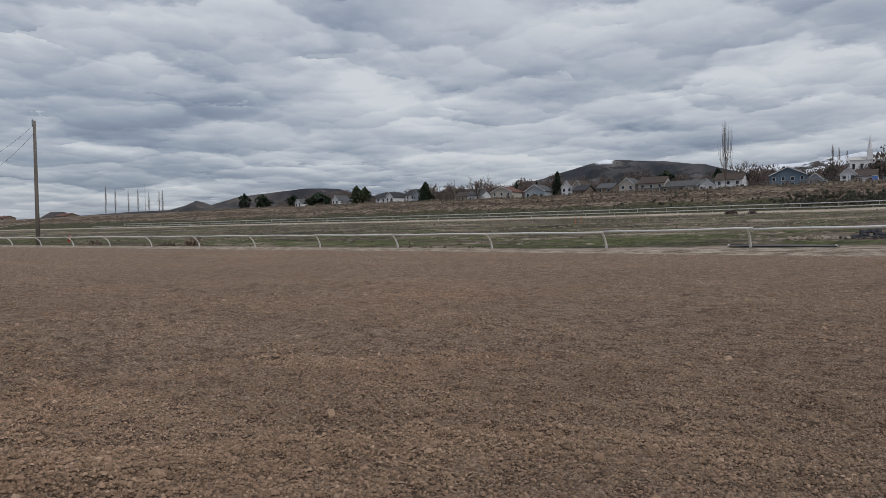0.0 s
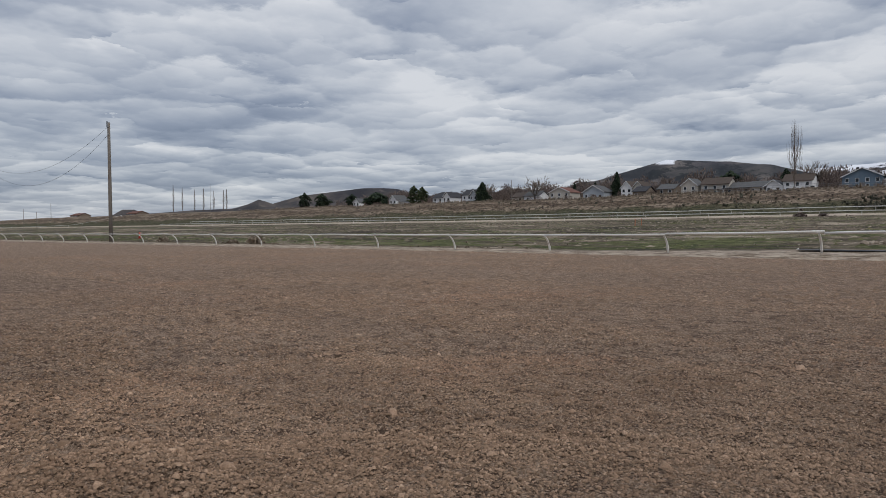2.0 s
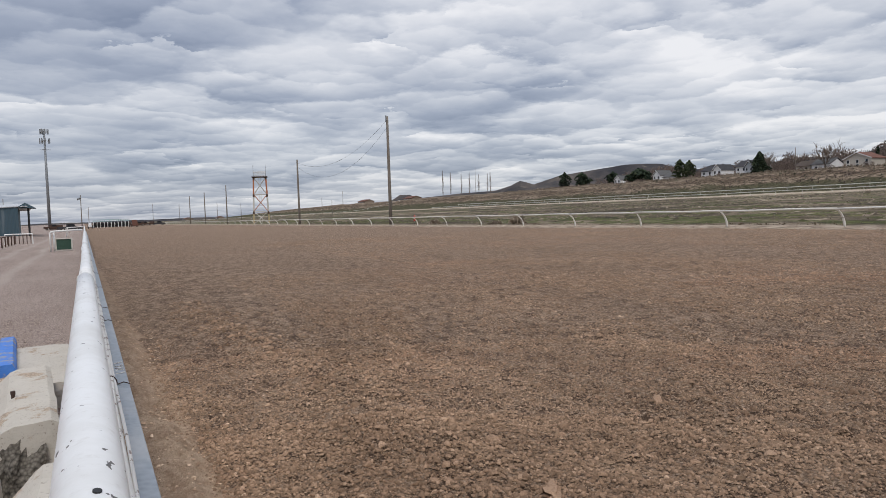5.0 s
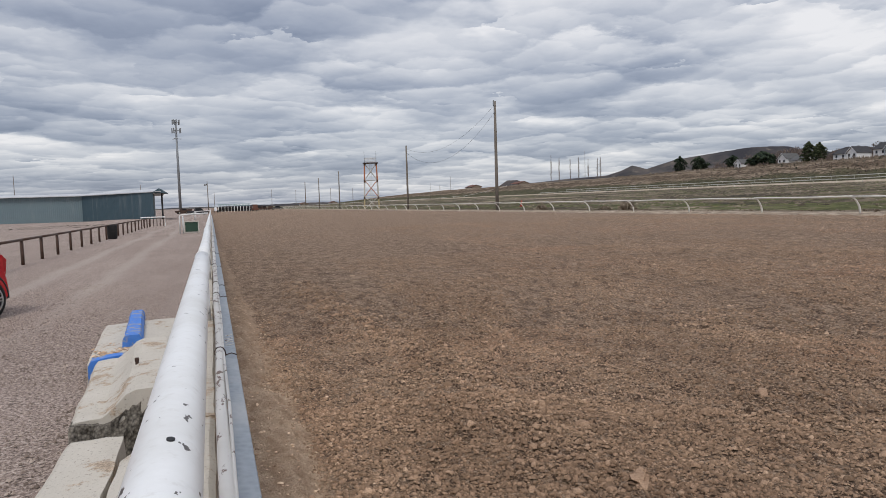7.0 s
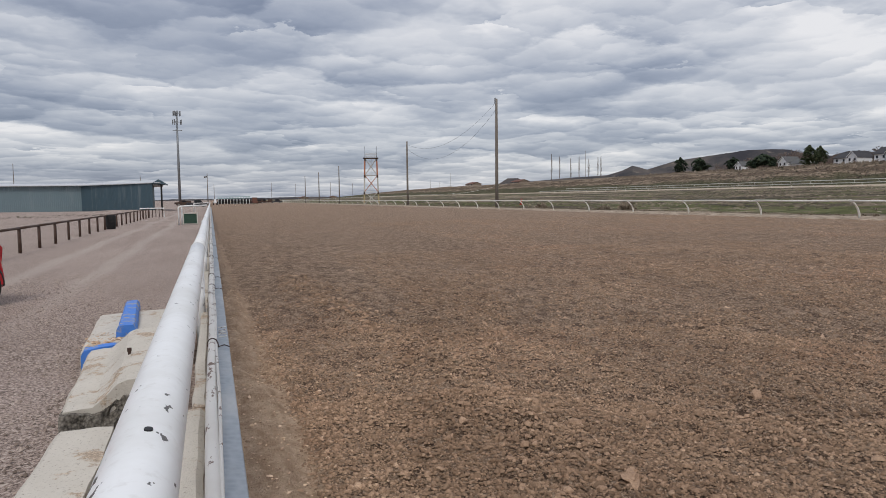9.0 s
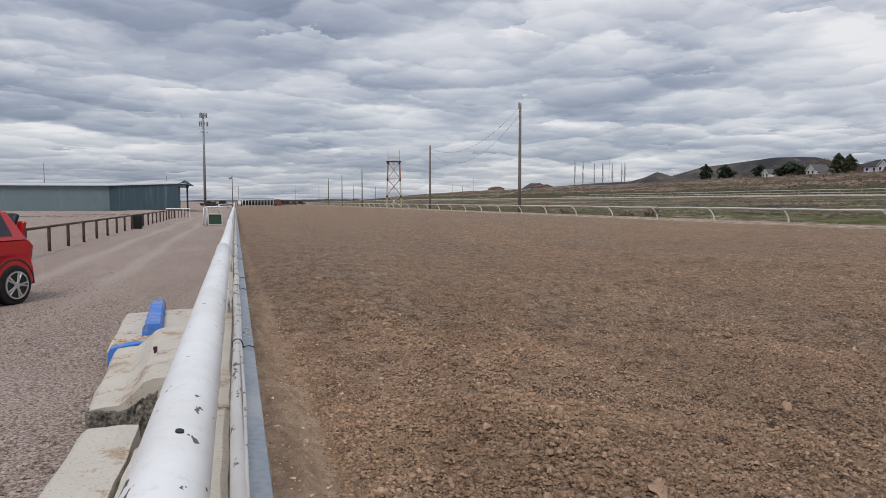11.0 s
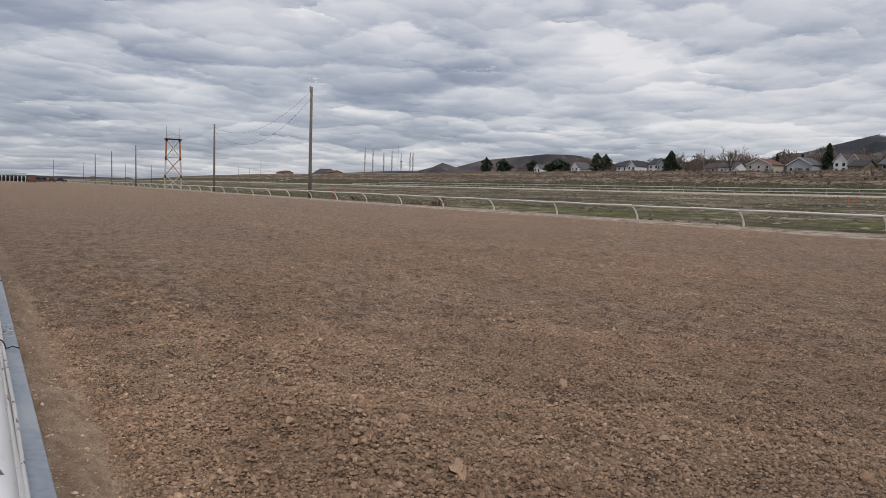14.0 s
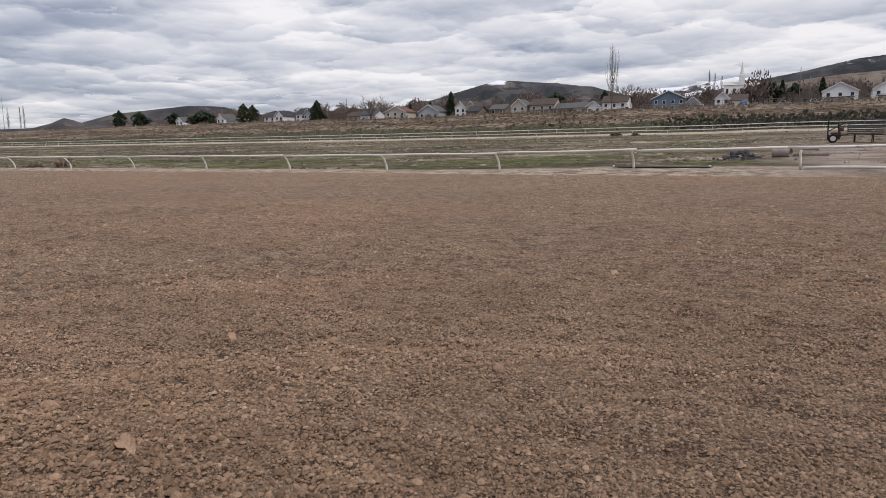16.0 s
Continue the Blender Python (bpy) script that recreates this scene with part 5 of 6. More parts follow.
def side_gate(y, x0, board):
    t = thing("white_pipe_gate", "white pipe arm and post standing at the rail", "gate", (0, y, -0.1))
    bm = bmesh.new()
    bent(bm, [(x0, 0, 0), (x0, 0, 1.20), (x0 + 0.06, 0, 1.30), (x0 + 0.3, 0, 1.33), (-0.25, 0, 1.38)], 0.055, 10)
    part("arm", bm, WHITE, t, smooth=True)
    bm = bmesh.new()
    rod(bm, (x0 + 0.2, 0.25, 0), (x0 + 0.2, 0.25, 1.28), 0.05, None, 10)
    part("brace_post", bm, WHITE, t, smooth=True)
    if board:
        g = thing("green_board", "dark green board in a pale frame leaning by the gate", "board", (-1.37, y + 0.15, -0.08))
        bm = bmesh.new()
        box(bm, (0.84, 0.03, 0.66), (0, 0, 0.45), (-6, 0, 0))
        part("panel", bm, GREENBOARD, g)
        bm = bmesh.new()
        for z in (0.08, 0.82):
            box(bm, (1.0, 0.06, 0.08), (0, 0, z), (0, 0, 0), 0.01)
        for x in (-0.46, 0.46):
            box(bm, (0.08, 0.058, 0.82), (x, 0, 0.45), (0, 0, 0), 0.01)
        part("frame", bm, PALEPAINT, g)


side_gate(51.0, -2.12, True)
side_gate(108.0, -2.4, False)


# ---------------------------------------------------------------- pipe fence, bin and shed on the apron
def pipe_fence():
    t = thing("pipe_fence", "low dark rusty pipe fence along the apron", "fence")
    ys = [26.1 + 2.78 * k for k in range(-8, 19)]
    for y in ys:
        bm = bmesh.new()
        z = float(land(-6.05, y))
        rod(bm, (-6.05, y, z - 0.1), (-6.05, y, z + 0.83), 0.055, None, 10)
        part("post", bm, DARKMETAL, t, smooth=True)
    for a, b in zip(ys, ys[1:]):
        bm = bmesh.new()
        rod(bm, (-6.05, a, float(land(-6.05, a)) + 0.84), (-6.05, b, float(land(-6.05, b)) + 0.84), 0.042, None, 10)
        part("top_rail", bm, DARKMETAL, t, smooth=True)


pipe_fence()
binn = thing("waste_bin", "black plastic barrel bin beside the pipe fence", "bin", (-5.85, 46.6, -0.1))
bm = bmesh.new()
bent(bm, [(0, 0, 0), (0, 0, 0.06), (0, 0, 0.4), (0, 0, 0.8), (0, 0, 0.9)], [0.24, 0.27, 0.29, 0.30, 0.27], 18)
part("barrel", bm, BLACK, binn, smooth=True)
wf = thing("white_bar", "short white barrier with dark railing at the fence's end", "barrier", (-5.6, 77.0, -0.08))
bm = bmesh.new()
bent(bm, [(-1.3, 0, 0), (-1.3, 0, 0.95), (1.0, 0, 0.95), (1.0, 0, 0)], 0.06, 8)
part("bar", bm, WHITE, wf)
for k in range(7):
    bm = bmesh.new()
    rod(bm, (-1.1 + 0.32 * k, 0.4, 0), (-1.1 + 0.32 * k, 0.4, 0.9), 0.04, None, 6)
    part("picket", bm, DARKMETAL, wf)


def shed():
    t = thing("long_shed", "long blue-grey metal shed with a pale low roof", "shed")
    foot = [(-62.0, 142.0), (-21.8, 137.3), (-8.9, 121.7), (-10.8, 152.0), (-60.0, 168.0)]
    hs = 4.55
    def wall(a, b, mat, name):
        a, b = Vector((*a, 0)), Vector((*b, 0))
        d = (b - a)
        n = max(2, int(d.length / 0.32))
        out = Vector((d.y, -d.x, 0)).normalized()
        bm = bmesh.new()
        prev = None
        for k in range(2 * n + 1):
            p = a + d * k / (2 * n) + out * (0.035 if k % 2 else 0.0)
            lo, hi = bm.verts.new((p.x, p.y, -0.3)), bm.verts.new((p.x, p.y, hs))
            if prev:
                bm.faces.new((prev[0], lo, hi, prev[1]))
            prev = (lo, hi)
        part(name, bm, mat, t)
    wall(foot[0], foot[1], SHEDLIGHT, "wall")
    # right-hand walls get the darker copy, shade set by colour
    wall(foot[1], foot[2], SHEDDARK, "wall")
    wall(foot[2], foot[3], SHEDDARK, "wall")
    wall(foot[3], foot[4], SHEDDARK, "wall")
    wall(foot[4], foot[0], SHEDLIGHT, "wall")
    bm = bmesh.new()
    lo = [(-62.4, 141.4, 4.58), (-21.9, 136.6, 4.58), (-8.2, 120.6, 4.66), (-7.0, 121.4, 4.66), (-9.2, 153.0, 4.6), (-60.0, 169.0, 4.6)]
    top = [(-58, 150, 5.15), (-22, 146, 5.15), (-9.5, 128, 5.2), (-8.6, 130, 5.2), (-13, 148, 5.2), (-57, 160, 5.15)]
    a, b, c = ([bm.verts.new(Vector(p) - Vector((0, 0, s_))) for p in q] for q, s_ in ((lo, 0.12), (lo, 0), (top, 0)))
    n = len(lo)
    for u, v in ((a, b), (b, c)):
        for k in range(n):
            bm.faces.new((u[k], u[(k + 1) % n], v[(k + 1) % n], v[k]))
    bm.faces.new(c)
    bm.faces.new(a[::-1])
    part("roof", bm, SHEDROOF, t)
    for x, y in ((-7.5, 121.6), (-7.9, 127.0)):
        bm = bmesh.new()
        rod(bm, (x, y, -0.2), (x, y, 4.6), 0.11, None, 8)
        part("porch_post", bm, TRIM, t)
    bm = bmesh.new()
    prism(bm, [(-8.9, 4.50), (-6.9, 4.30), (-6.9, 4.48), (-7.9, 5.15)], (121.0, 128.5), "y")
    part("porch_gable", bm, SHEDDARK, t, "dark slate porch gable")


shed()
for az, r in ((-10.2, 96), (-12.0, 88), (-8.2, 100)):
    x, y = polar(az, r)
    clods("dry_weeds", 60, x - 5, x + 5, y - 1.2, y + 1.2, 0.09, 0.4, int(r), "low dry weeds on the apron", None, DEADGRASS, land, 0.30)


# ---------------------------------------------------------------- the red car
def red_car():
    h = radians(-118.9)
    wx, wy = -3.53, 12.75
    ox = wx - (math.cos(h) * -1.28 - math.sin(h) * 0.80)
    oy = wy - (math.sin(h) * -1.28 + math.cos(h) * 0.80)
    t = thing("red_car", "parked glossy red compact hatchback with alloy wheels", "car", (ox, oy, -0.085), -118.9)
    bm = bmesh.new()
    side = [(-1.74, 0.42), (-1.70, 0.34), (-1.66, 0.34)]
    side += [(-1.28 + 0.40 * math.cos(a), 0.34 + 0.42 * math.sin(a)) for a in np.linspace(math.pi, 0, 9)]
    side += [(-0.86, 0.26), (0.90, 0.26)]
    side += [(1.30 + 0.40 * math.cos(a), 0.34 + 0.42 * math.sin(a)) for a in np.linspace(math.pi, 0, 9)]
    side += [(1.72, 0.30), (2.04, 0.36), (2.08, 0.62), (1.98, 0.86), (1.20, 1.02), (0.86, 1.06), (-1.60, 1.10), (-1.74, 0.98), (-1.80, 0.70)]
    prism(bm, side, (-0.87, 0.87), "y")
    bmesh.ops.bevel(bm, geom=[e for e in bm.edges if abs(abs((e.verts[0].co.y + e.verts[1].co.y) / 2) - 0.87) < 0.01], offset=0.055, segments=3, affect="EDGES")
    for v in bm.verts:
        if v.co.x < -1.68:
            v.co.y *= 1 - 0.22 * min(1.0, (-1.68 - v.co.x) / 0.12)
    part("lower_body", bm, RED, t, smooth=False)
    bm = bmesh.new()
    lo = [(-1.64, 1.06), (1.00, 1.04)]
    a = [bm.verts.new((x, s_ * 0.85, z)) for s_ in (-1, 1) for x, z in lo]
    b = [bm.verts.new((x, s_ * 0.66, z)) for s_ in (-1, 1) for x, z in ((-1.38, 1.58), (0.30, 1.58))]
    for f_ in ((a[0], a[1], b[1], b[0]), (a[2], b[2], b[3], a[3]), (a[0], b[0], b[2], a[2]), (a[1], a[3], b[3], b[1]), (b[0], b[1], b[3], b[2])):
        bm.faces.new(f_)
    bmesh.ops.recalc_face_normals(bm, faces=bm.faces)
    bmesh.ops.bevel(bm, geom=bm.edges[:], offset=0.07, segments=3, affect="EDGES")
    part("cabin", bm, RED, t, smooth=False)
    for s_ in (-1, 1):
        for pts in ([(-1.30, 1.13), (-0.46, 1.11), (-0.46, 1.48), (-1.22, 1.48)], [(-0.36, 1.11), (0.78, 1.10), (0.24, 1.48), (-0.36, 1.48)]):
            bm = bmesh.new()
            vs = [bm.verts.new((x, s_ * (0.85 - (z - 1.05) * 0.365 + 0.012), z)) for x, z in pts]
            ws = [bm.verts.new((x, s_ * (0.85 - (z - 1.05) * 0.365 - 0.02), z)) for x, z in pts]
            bm.faces.new(vs if s_ < 0 else vs[::-1])
            for k in range(4):
                bm.faces.new((vs[k], ws[k], ws[(k + 1) % 4], vs[(k + 1) % 4]))
            part("side_window", bm, GLASS, t)
        bm = bmesh.new()
        box(bm, (0.22, 0.03, 0.035), (-0.68, s_ * 0.885, 0.94), (0, 0, 0), 0.01)
        part("door_handle", bm, RED, t)
        bm = bmesh.new()
        box(bm, (2.0, 0.03, 0.12), (0.02, s_ * 0.872, 0.30), (0, 0, 0), 0.012)
        part("sill_trim", bm, TRIM, t)
        bm = bmesh.new()
        box(bm, (0.08, 0.14, 0.40), (-1.60, s_ * 0.70, 1.16), (0, -14, 0), 0.03)
        part("tail_lamp", bm, REDLAMP, t, "tall red tail lamp")
        for x in (-1.28, 1.30):
            w = new("wheel")
            w.parent = t
            w.matrix_basis = pose(x, s_ * 0.78, 0.325, 0, 0, 90)
            bm = bmesh.new()
            bent(bm, [(-0.11, 0, 0), (-0.09, 0, 0), (0.09, 0, 0), (0.11, 0, 0)], [0.295, 0.325, 0.325, 0.295], 36)
            part("tyre", bm, BLACK, w)
            bm = bmesh.new()
            o = 0.115 * s_
            rod(bm, (o - 0.004, 0, 0), (o + 0.004, 0, 0), 0.215, None, 30)
            part("wheel_well", bm, TRIM, w)
            bm = bmesh.new()
            ring = []
            for k in range(30):
                q = 2 * math.pi * k / 30
                ring.append([bm.verts.new((o + e * s_, rr * math.cos(q), rr * math.sin(q))) for rr, e in ((0.205, 0.004), (0.205, 0.02), (0.228, 0.02), (0.228, 0.0))])
            for k in range(30):
                u, v = ring[k], ring[(k + 1) % 30]
                for j in range(3):
                    bm.faces.new((u[j], u[j + 1], v[j + 1], v[j]))
            for k in range(5):
                for d in (-0.14, 0.14):
                    q = 2 * math.pi * k / 5 + d
                    q0 = 2 * math.pi * k / 5 + d * 0.4
                    rod(bm, (o + 0.012 * s_, 0.045 * math.cos(q0), 0.045 * math.sin(q0)), (o + 0.014 * s_, 0.21 * math.cos(q), 0.21 * math.sin(q)), 0.018, 0.014, 6)
            rod(bm, (o, 0, 0), (o + 0.024 * s_, 0, 0), 0.06, 0.045, 14)
            part("alloy_rim", bm, ALLOY, w)
            bm = bmesh.new()
            bent(bm, [(x + 0.385 * math.cos(a), s_ * 0.862, 0.34 + 0.405 * math.sin(a)) for a in np.linspace(-0.05, math.pi + 0.05, 16)], 0.018, 6)
            part("arch_trim", bm, TRIM, t)
    bm = bmesh.new()
    box(bm, (0.10, 1.3, 0.40), (-1.545, 0, 1.30), (0, -26, 0), 0.03)
    part("rear_window", bm, GLASS, t)
    bm = bmesh.new()
    box(bm, (0.10, 1.5, 0.26), (-1.76, 0, 0.46), (0, 0, 0), 0.05)
    part("rear_bumper", bm, TRIM, t)
    bm = bmesh.new()
    box(bm, (0.06, 1.28, 0.62), (0.66, 0, 1.30), (0, 52, 0), 0.02)
    part("windscreen", bm, GLASS, t)


red_car()


# ---------------------------------------------------------------- gear on the infield
def infield_at(az, x):
    y = x / math.tan(radians(az))
    return x, y, base_z(Vector((x, y, 0)))


def concrete_drum():
    x, y, z = infield_at(88.4, 50.0)
    t = thing("concrete_pipe", "dusty grey-brown concrete pipe section lying on its side", "pipe", (x, y, z), 68)
    bm = bmesh.new()
    r = 0.33
    rings = []
    for xx, rr in ((-0.55, r), (0.55, r), (0.55, r - 0.06), (-0.55, r - 0.06)):
        rings.append([bm.verts.new((xx, rr * math.cos(a), r - 0.03 + rr * math.sin(a))) for a in (2 * math.pi * k / 28 for k in range(28))])
    for u, v in zip(rings, rings[1:] + rings[:1]):
        for k in range(28):
            bm.faces.new((u[k], u[(k + 1) % 28], v[(k + 1) % 28], v[k]))
    part("shell", bm, DRUM, t)
    bm = bmesh.new()
    rod(bm, (0.42, 0, r - 0.03), (0.46, 0, r - 0.03), r - 0.065, None, 24)
    part("inner_plate", bm, DARKMETAL, t, "rusty plate inside the mouth")
    b = thing("timber_beam", "dark timber beam lying beside the pipe", "timber", infield_at(90.0, 50.4), 86)
    bm = bmesh.new()
    box(bm, (2.6, 0.18, 0.14), (0, 0, 0.09), (0, 0, 0), 0.015)
    part("beam", bm, WOODPOLE, b)


concrete_drum()
px_, py_, pz_ = infield_at(85.2, 46.8)
clods("rubble_pile", 330, px_ - 1.0, px_ + 1.0, py_ - 1.55, py_ + 1.35, 0.10, 0.4, 71, "pile of dark broken rubble on the infield", lambda x, y: np.exp(-((x - px_) / 0.8) ** 2 - ((y - py_ + 0.35) / 0.9) ** 2), ROOFDARK,
      lambda x, y: land(x, y) + 0.42 * np.exp(-((x - px_) / 0.55) ** 2 - ((y - py_ + 0.35) / 0.65) ** 2) + 0.05, 0.8)
clods("straw_litter", 500, px_ - 0.6, px_ + 0.9, py_ + 0.6, py_ + 4.0, 0.07, 0.4, 72, "scattered dry straw beside the rubble", None, STRAW, land)
for k, (az, x, turn, l) in enumerate(((90.9, 62.0, 88, 2.4), (92.2, 61.4, 92, 3.0), (92.0, 63.0, 90, 3.6))):
    p = thing("timber_plank", "pale timber plank lying on the bare ground", "timber", infield_at(az, x), turn)
    bm = bmesh.new()
    box(bm, (l, 0.30, 0.10), (0, 0, 0.06), (0, 0, 0), 0.01)
    part("plank", bm, PALEPAINT if k == 1 else WOODPOLE, p)
tarp = thing("dark_mat", "flat dark rubber mat with rolled edges by the rail", "mat", (38.1, 6.9, base_z(Vector((38.1, 6.9, 0)))))
bm = bmesh.new()
box(bm, (1.0, 5.0, 0.05), (0, -0.1, 0.05), (0, 0, 0), 0.02)
part("sheet", bm, DARKSTEEL, tarp)
for y in (4.3, 9.3):
    bm = bmesh.new()
    rod(bm, (-0.5, y - 6.9, 0.08), (0.5, y - 6.7, 0.08), 0.045, None, 7)
    part("rolled_edge", bm, PALEPAINT, tarp)


def gear_trailer():
    x, y, z = infield_at(93.2, 78.0)
    t = thing("equipment_trailer", "dark steel gear trailer with a slatted box and upright frame", "trailer", (x, y, z), 90)
    for s_ in (-0.8, 0.8):
        wheel(t, (2.15, s_, 0.4), 0.42, 0.24, "y")
        bm = bmesh.new()
        rod(bm, (2.6, s_, 0.3), (2.6, s_, 2.1), 0.05, None, 6)
        rod(bm, (1.6, s_, 0.3), (1.75, s_, 1.95), 0.05, None, 6)
        rod(bm, (2.6, s_, 1.1), (1.2, s_, 1.9), 0.045, None, 6)
        rod(bm, (2.6, s_, 0.7), (0.9, s_, 0.75), 0.06, None, 6)
        part("upright_frame", bm, TRIM, t)
        for x_ in (-2.4, -1.2, 0.3):
            bm = bmesh.new()
            rod(bm, (x_, s_, 0), (x_, s_, 0.8), 0.05, None, 6)
            part("leg", bm, TRIM, t)
    bm = bmesh.new()
    box(bm, (0.9, 0.8, 0.5), (1.9, 0, 0.75), (0, 0, 0), 0.06)
    box(bm, (0.5, 0.5, 0.35), (1.5, 0, 1.25), (0, 0, 0), 0.05)
    part("engine", bm, DARKMETAL, t)
    bm = bmesh.new()
    box(bm, (3.1, 1.7, 0.08), (-0.6, 0, 0.72))
    part("deck", bm, TRIM, t)
    for k in range(7):
        for s_ in (-0.84, 0.84):
            bm = bmesh.new()
            box(bm, (3.1, 0.03, 0.105), (-0.6, s_, 0.86 + 0.185 * k))
            part("side_slat", bm, DARKSTEEL, t)
    for s_ in (-1, 1):
        bm = bmesh.new()
        for z_ in (0.9, 1.4, 2.0):
            rod(bm, (-2.15, s_ * 0.84, z_), (-3.3, s_ * 0.84, z_), 0.04, None, 5)
        rod(bm, (-3.3, s_ * 0.84, 0.6), (-3.3, s_ * 0.84, 2.15), 0.05, None, 5)
        part("end_rack", bm, TRIM, t)


gear_trailer()


def cone(az, x, h, label):
    t = thing("traffic_cone", label, "cone", infield_at(az, x))
    bm = bmesh.new()
    bent(bm, [(0, 0, 0.03), (0, 0, h)], [0.16 * h / 0.7, 0.035], 14)
    part("body", bm, material("cone_red", plain((0.55, 0.05, 0.03), (0.62, 0.08, 0.05), 5, 0.6)), t, smooth=True)
    bm = bmesh.new()
    box(bm, (0.4 * h / 0.7, 0.4 * h / 0.7, 0.04), (0, 0, 0.02), (0, 0, 0), 0.01)
    part("base", bm, material("cone_base", plain((0.40, 0.05, 0.03), (0.45, 0.07, 0.04), 5, 0.7)), t)


cone(25.1, 46.5, 0.95, "red marker cone on the infield grass")
for az, x in ((64.5, 92.0), (65.0, 94.0)):
    t_ = thing("marker_post", "short faded red marker post in the grass", "post", infield_at(az, x), group="red marker posts")
    bm = bmesh.new()
    rod(bm, (0, 0, -0.1), (0, 0, 1.0), 0.07, 0.06, 8)
    part("stake", bm, ORANGE, t_)


# ---------------------------------------------------------------- dry tufts and scrub
def tufts(name, count, region, high, blades, seed, label, mat, keep=None, width=0.16):
    rs = np.random.RandomState(seed)
    x0, x1, y0, y1 = region
    x, y = rs.uniform(x0, x1, count), rs.uniform(y0, y1, count)
    if keep is not None:
        ok = rs.uniform(0, 1, count) < keep(x, y)
        x, y = x[ok], y[ok]
    n = len(x)
    h = high * np.exp(rs.normal(0, 0.35, n))
    g = land(x, y) - 0.03
    a = rs.uniform(0, 2 * np.pi, (n, blades))
    lean = rs.uniform(0.1, 0.75, (n, blades))
    ln = h[:, None] * rs.uniform(0.6, 1.1, (n, blades))
    bx, by = np.cos(a), np.sin(a)
    root = np.stack([x[:, None] + bx * h[:, None] * 0.12, y[:, None] + by * h[:, None] * 0.12, np.repeat(g[:, None], blades, 1)], -1)
    tip = root + np.stack([bx * lean * ln, by * lean * ln, np.sqrt(1 - (lean * 0.8) ** 2) * ln], -1)
    sd = np.stack([-by, bx, np.zeros_like(bx)], -1) * (width * h)[:, None, None]
    verts = np.stack([root - sd, root + sd, tip], 2).reshape(-1, 3)
    return tagged(raw(name, verts, np.arange(len(verts)).reshape(-1, 3), mat), label, "grass", kind="stuff")


crestish = lambda x, y: np.clip(0.35 + 1.8 * fbm(x, y, 0.05, 4, 5), 0.05, 1)
tufts("dry_grass", 6500, (179, 222, -45, 260), 0.38, 9, 1, "dry straw-coloured grass on the bank", STRAW, crestish)
tufts("crest_grass", 4200, (209, 221, -45, 330), 0.5, 9, 8, "pale dry grass along the top of the bank", STRAW)
tufts("bank_scrub", 1600, (181, 212, -45, 240), 0.42, 14, 2, "grey-green scrub on the bank", SCRUB, lambda x, y: np.clip(0.25 + 1.6 * fbm(x, y, 0.045, 4, 15), 0.02, 1), 0.3)
tufts("sage_bushes", 2600, (182, 198, -45, 40), 0.62, 30, 3, "dense grey-green sage bushes at the bank's foot", SCRUB, lambda x, y: np.clip(smooth01(y, 40, 12) * smooth01(x, 199, 192), 0, 1), 0.22)
tufts("brown_brush", 1300, (180, 214, -45, 300), 0.40, 12, 4, "bare brown brush on the bank", BROWNWOOD, lambda x, y: np.clip(0.2 + 1.8 * fbm(x, y, 0.06, 4, 33), 0.02, 1), 0.22)
tufts("infield_straw", 9000, (39.5, 120, -12, 130), 0.09, 8, 5, "dry grass tufts on the infield", STRAW, lambda x, y: np.clip(0.2 + 2.2 * fbm(x, y * 0.15, 0.35, 4, 19), 0.02, 1), 0.25)
tufts("rail_straw", 1200, (38.4, 39.6, 24, 140), 0.10, 8, 6, "dry grass along the inner rail", PALESTRAW, None, 0.3)
strip_ = lambda x, y: smooth01(x, 39.5, 42) * smooth01(x, 64, 46) * smooth01(y, 2, 24)
clumped = lambda sc, seed: (lambda x, y: np.clip(0.30 + 1.9 * fbm(x * 0.5, y, sc, 4, seed), 0.0, 1))
clods("infield_green_tussocks", 16000, 40.0, 150.0, -8, 150, 0.19, 0.45, 81, "low olive-green grass tussocks on the infield", lambda x, y: clumped(0.16, 81)(x, y) * (0.25 + 0.75 * strip_(x, y)) * (y > 0.02 * x), TUSSOCK, lambda x, y: land(x, y) - 0.03, 0.26, coarse=2)
clods("infield_tan_tussocks", 24000, 39.5, 160.0, -14, 170, 0.16, 0.5, 82, "flattened pale dry grass on the infield", clumped(0.13, 82), PALESTRAW, lambda x, y: land(x, y) - 0.03, 0.22, coarse=2)
clods("infield_brown_tussocks", 17000, 39.5, 160.0, -14, 170, 0.22, 0.5, 83, "dark brown dead grass on the infield", clumped(0.10, 83), DEADGRASS, lambda x, y: land(x, y) - 0.03, 0.24, coarse=2)
tufts("back_verge", 2400, (152, 162, -45, 260), 0.16, 9, 7, "dry grass verge of the back straight", STRAW, crestish, 0.25)
tufts("back_verge_far", 2000, (177.5, 182, -45, 260), 0.30, 9, 17, "dry grass beyond the back straight", STRAW, crestish, 0.25)


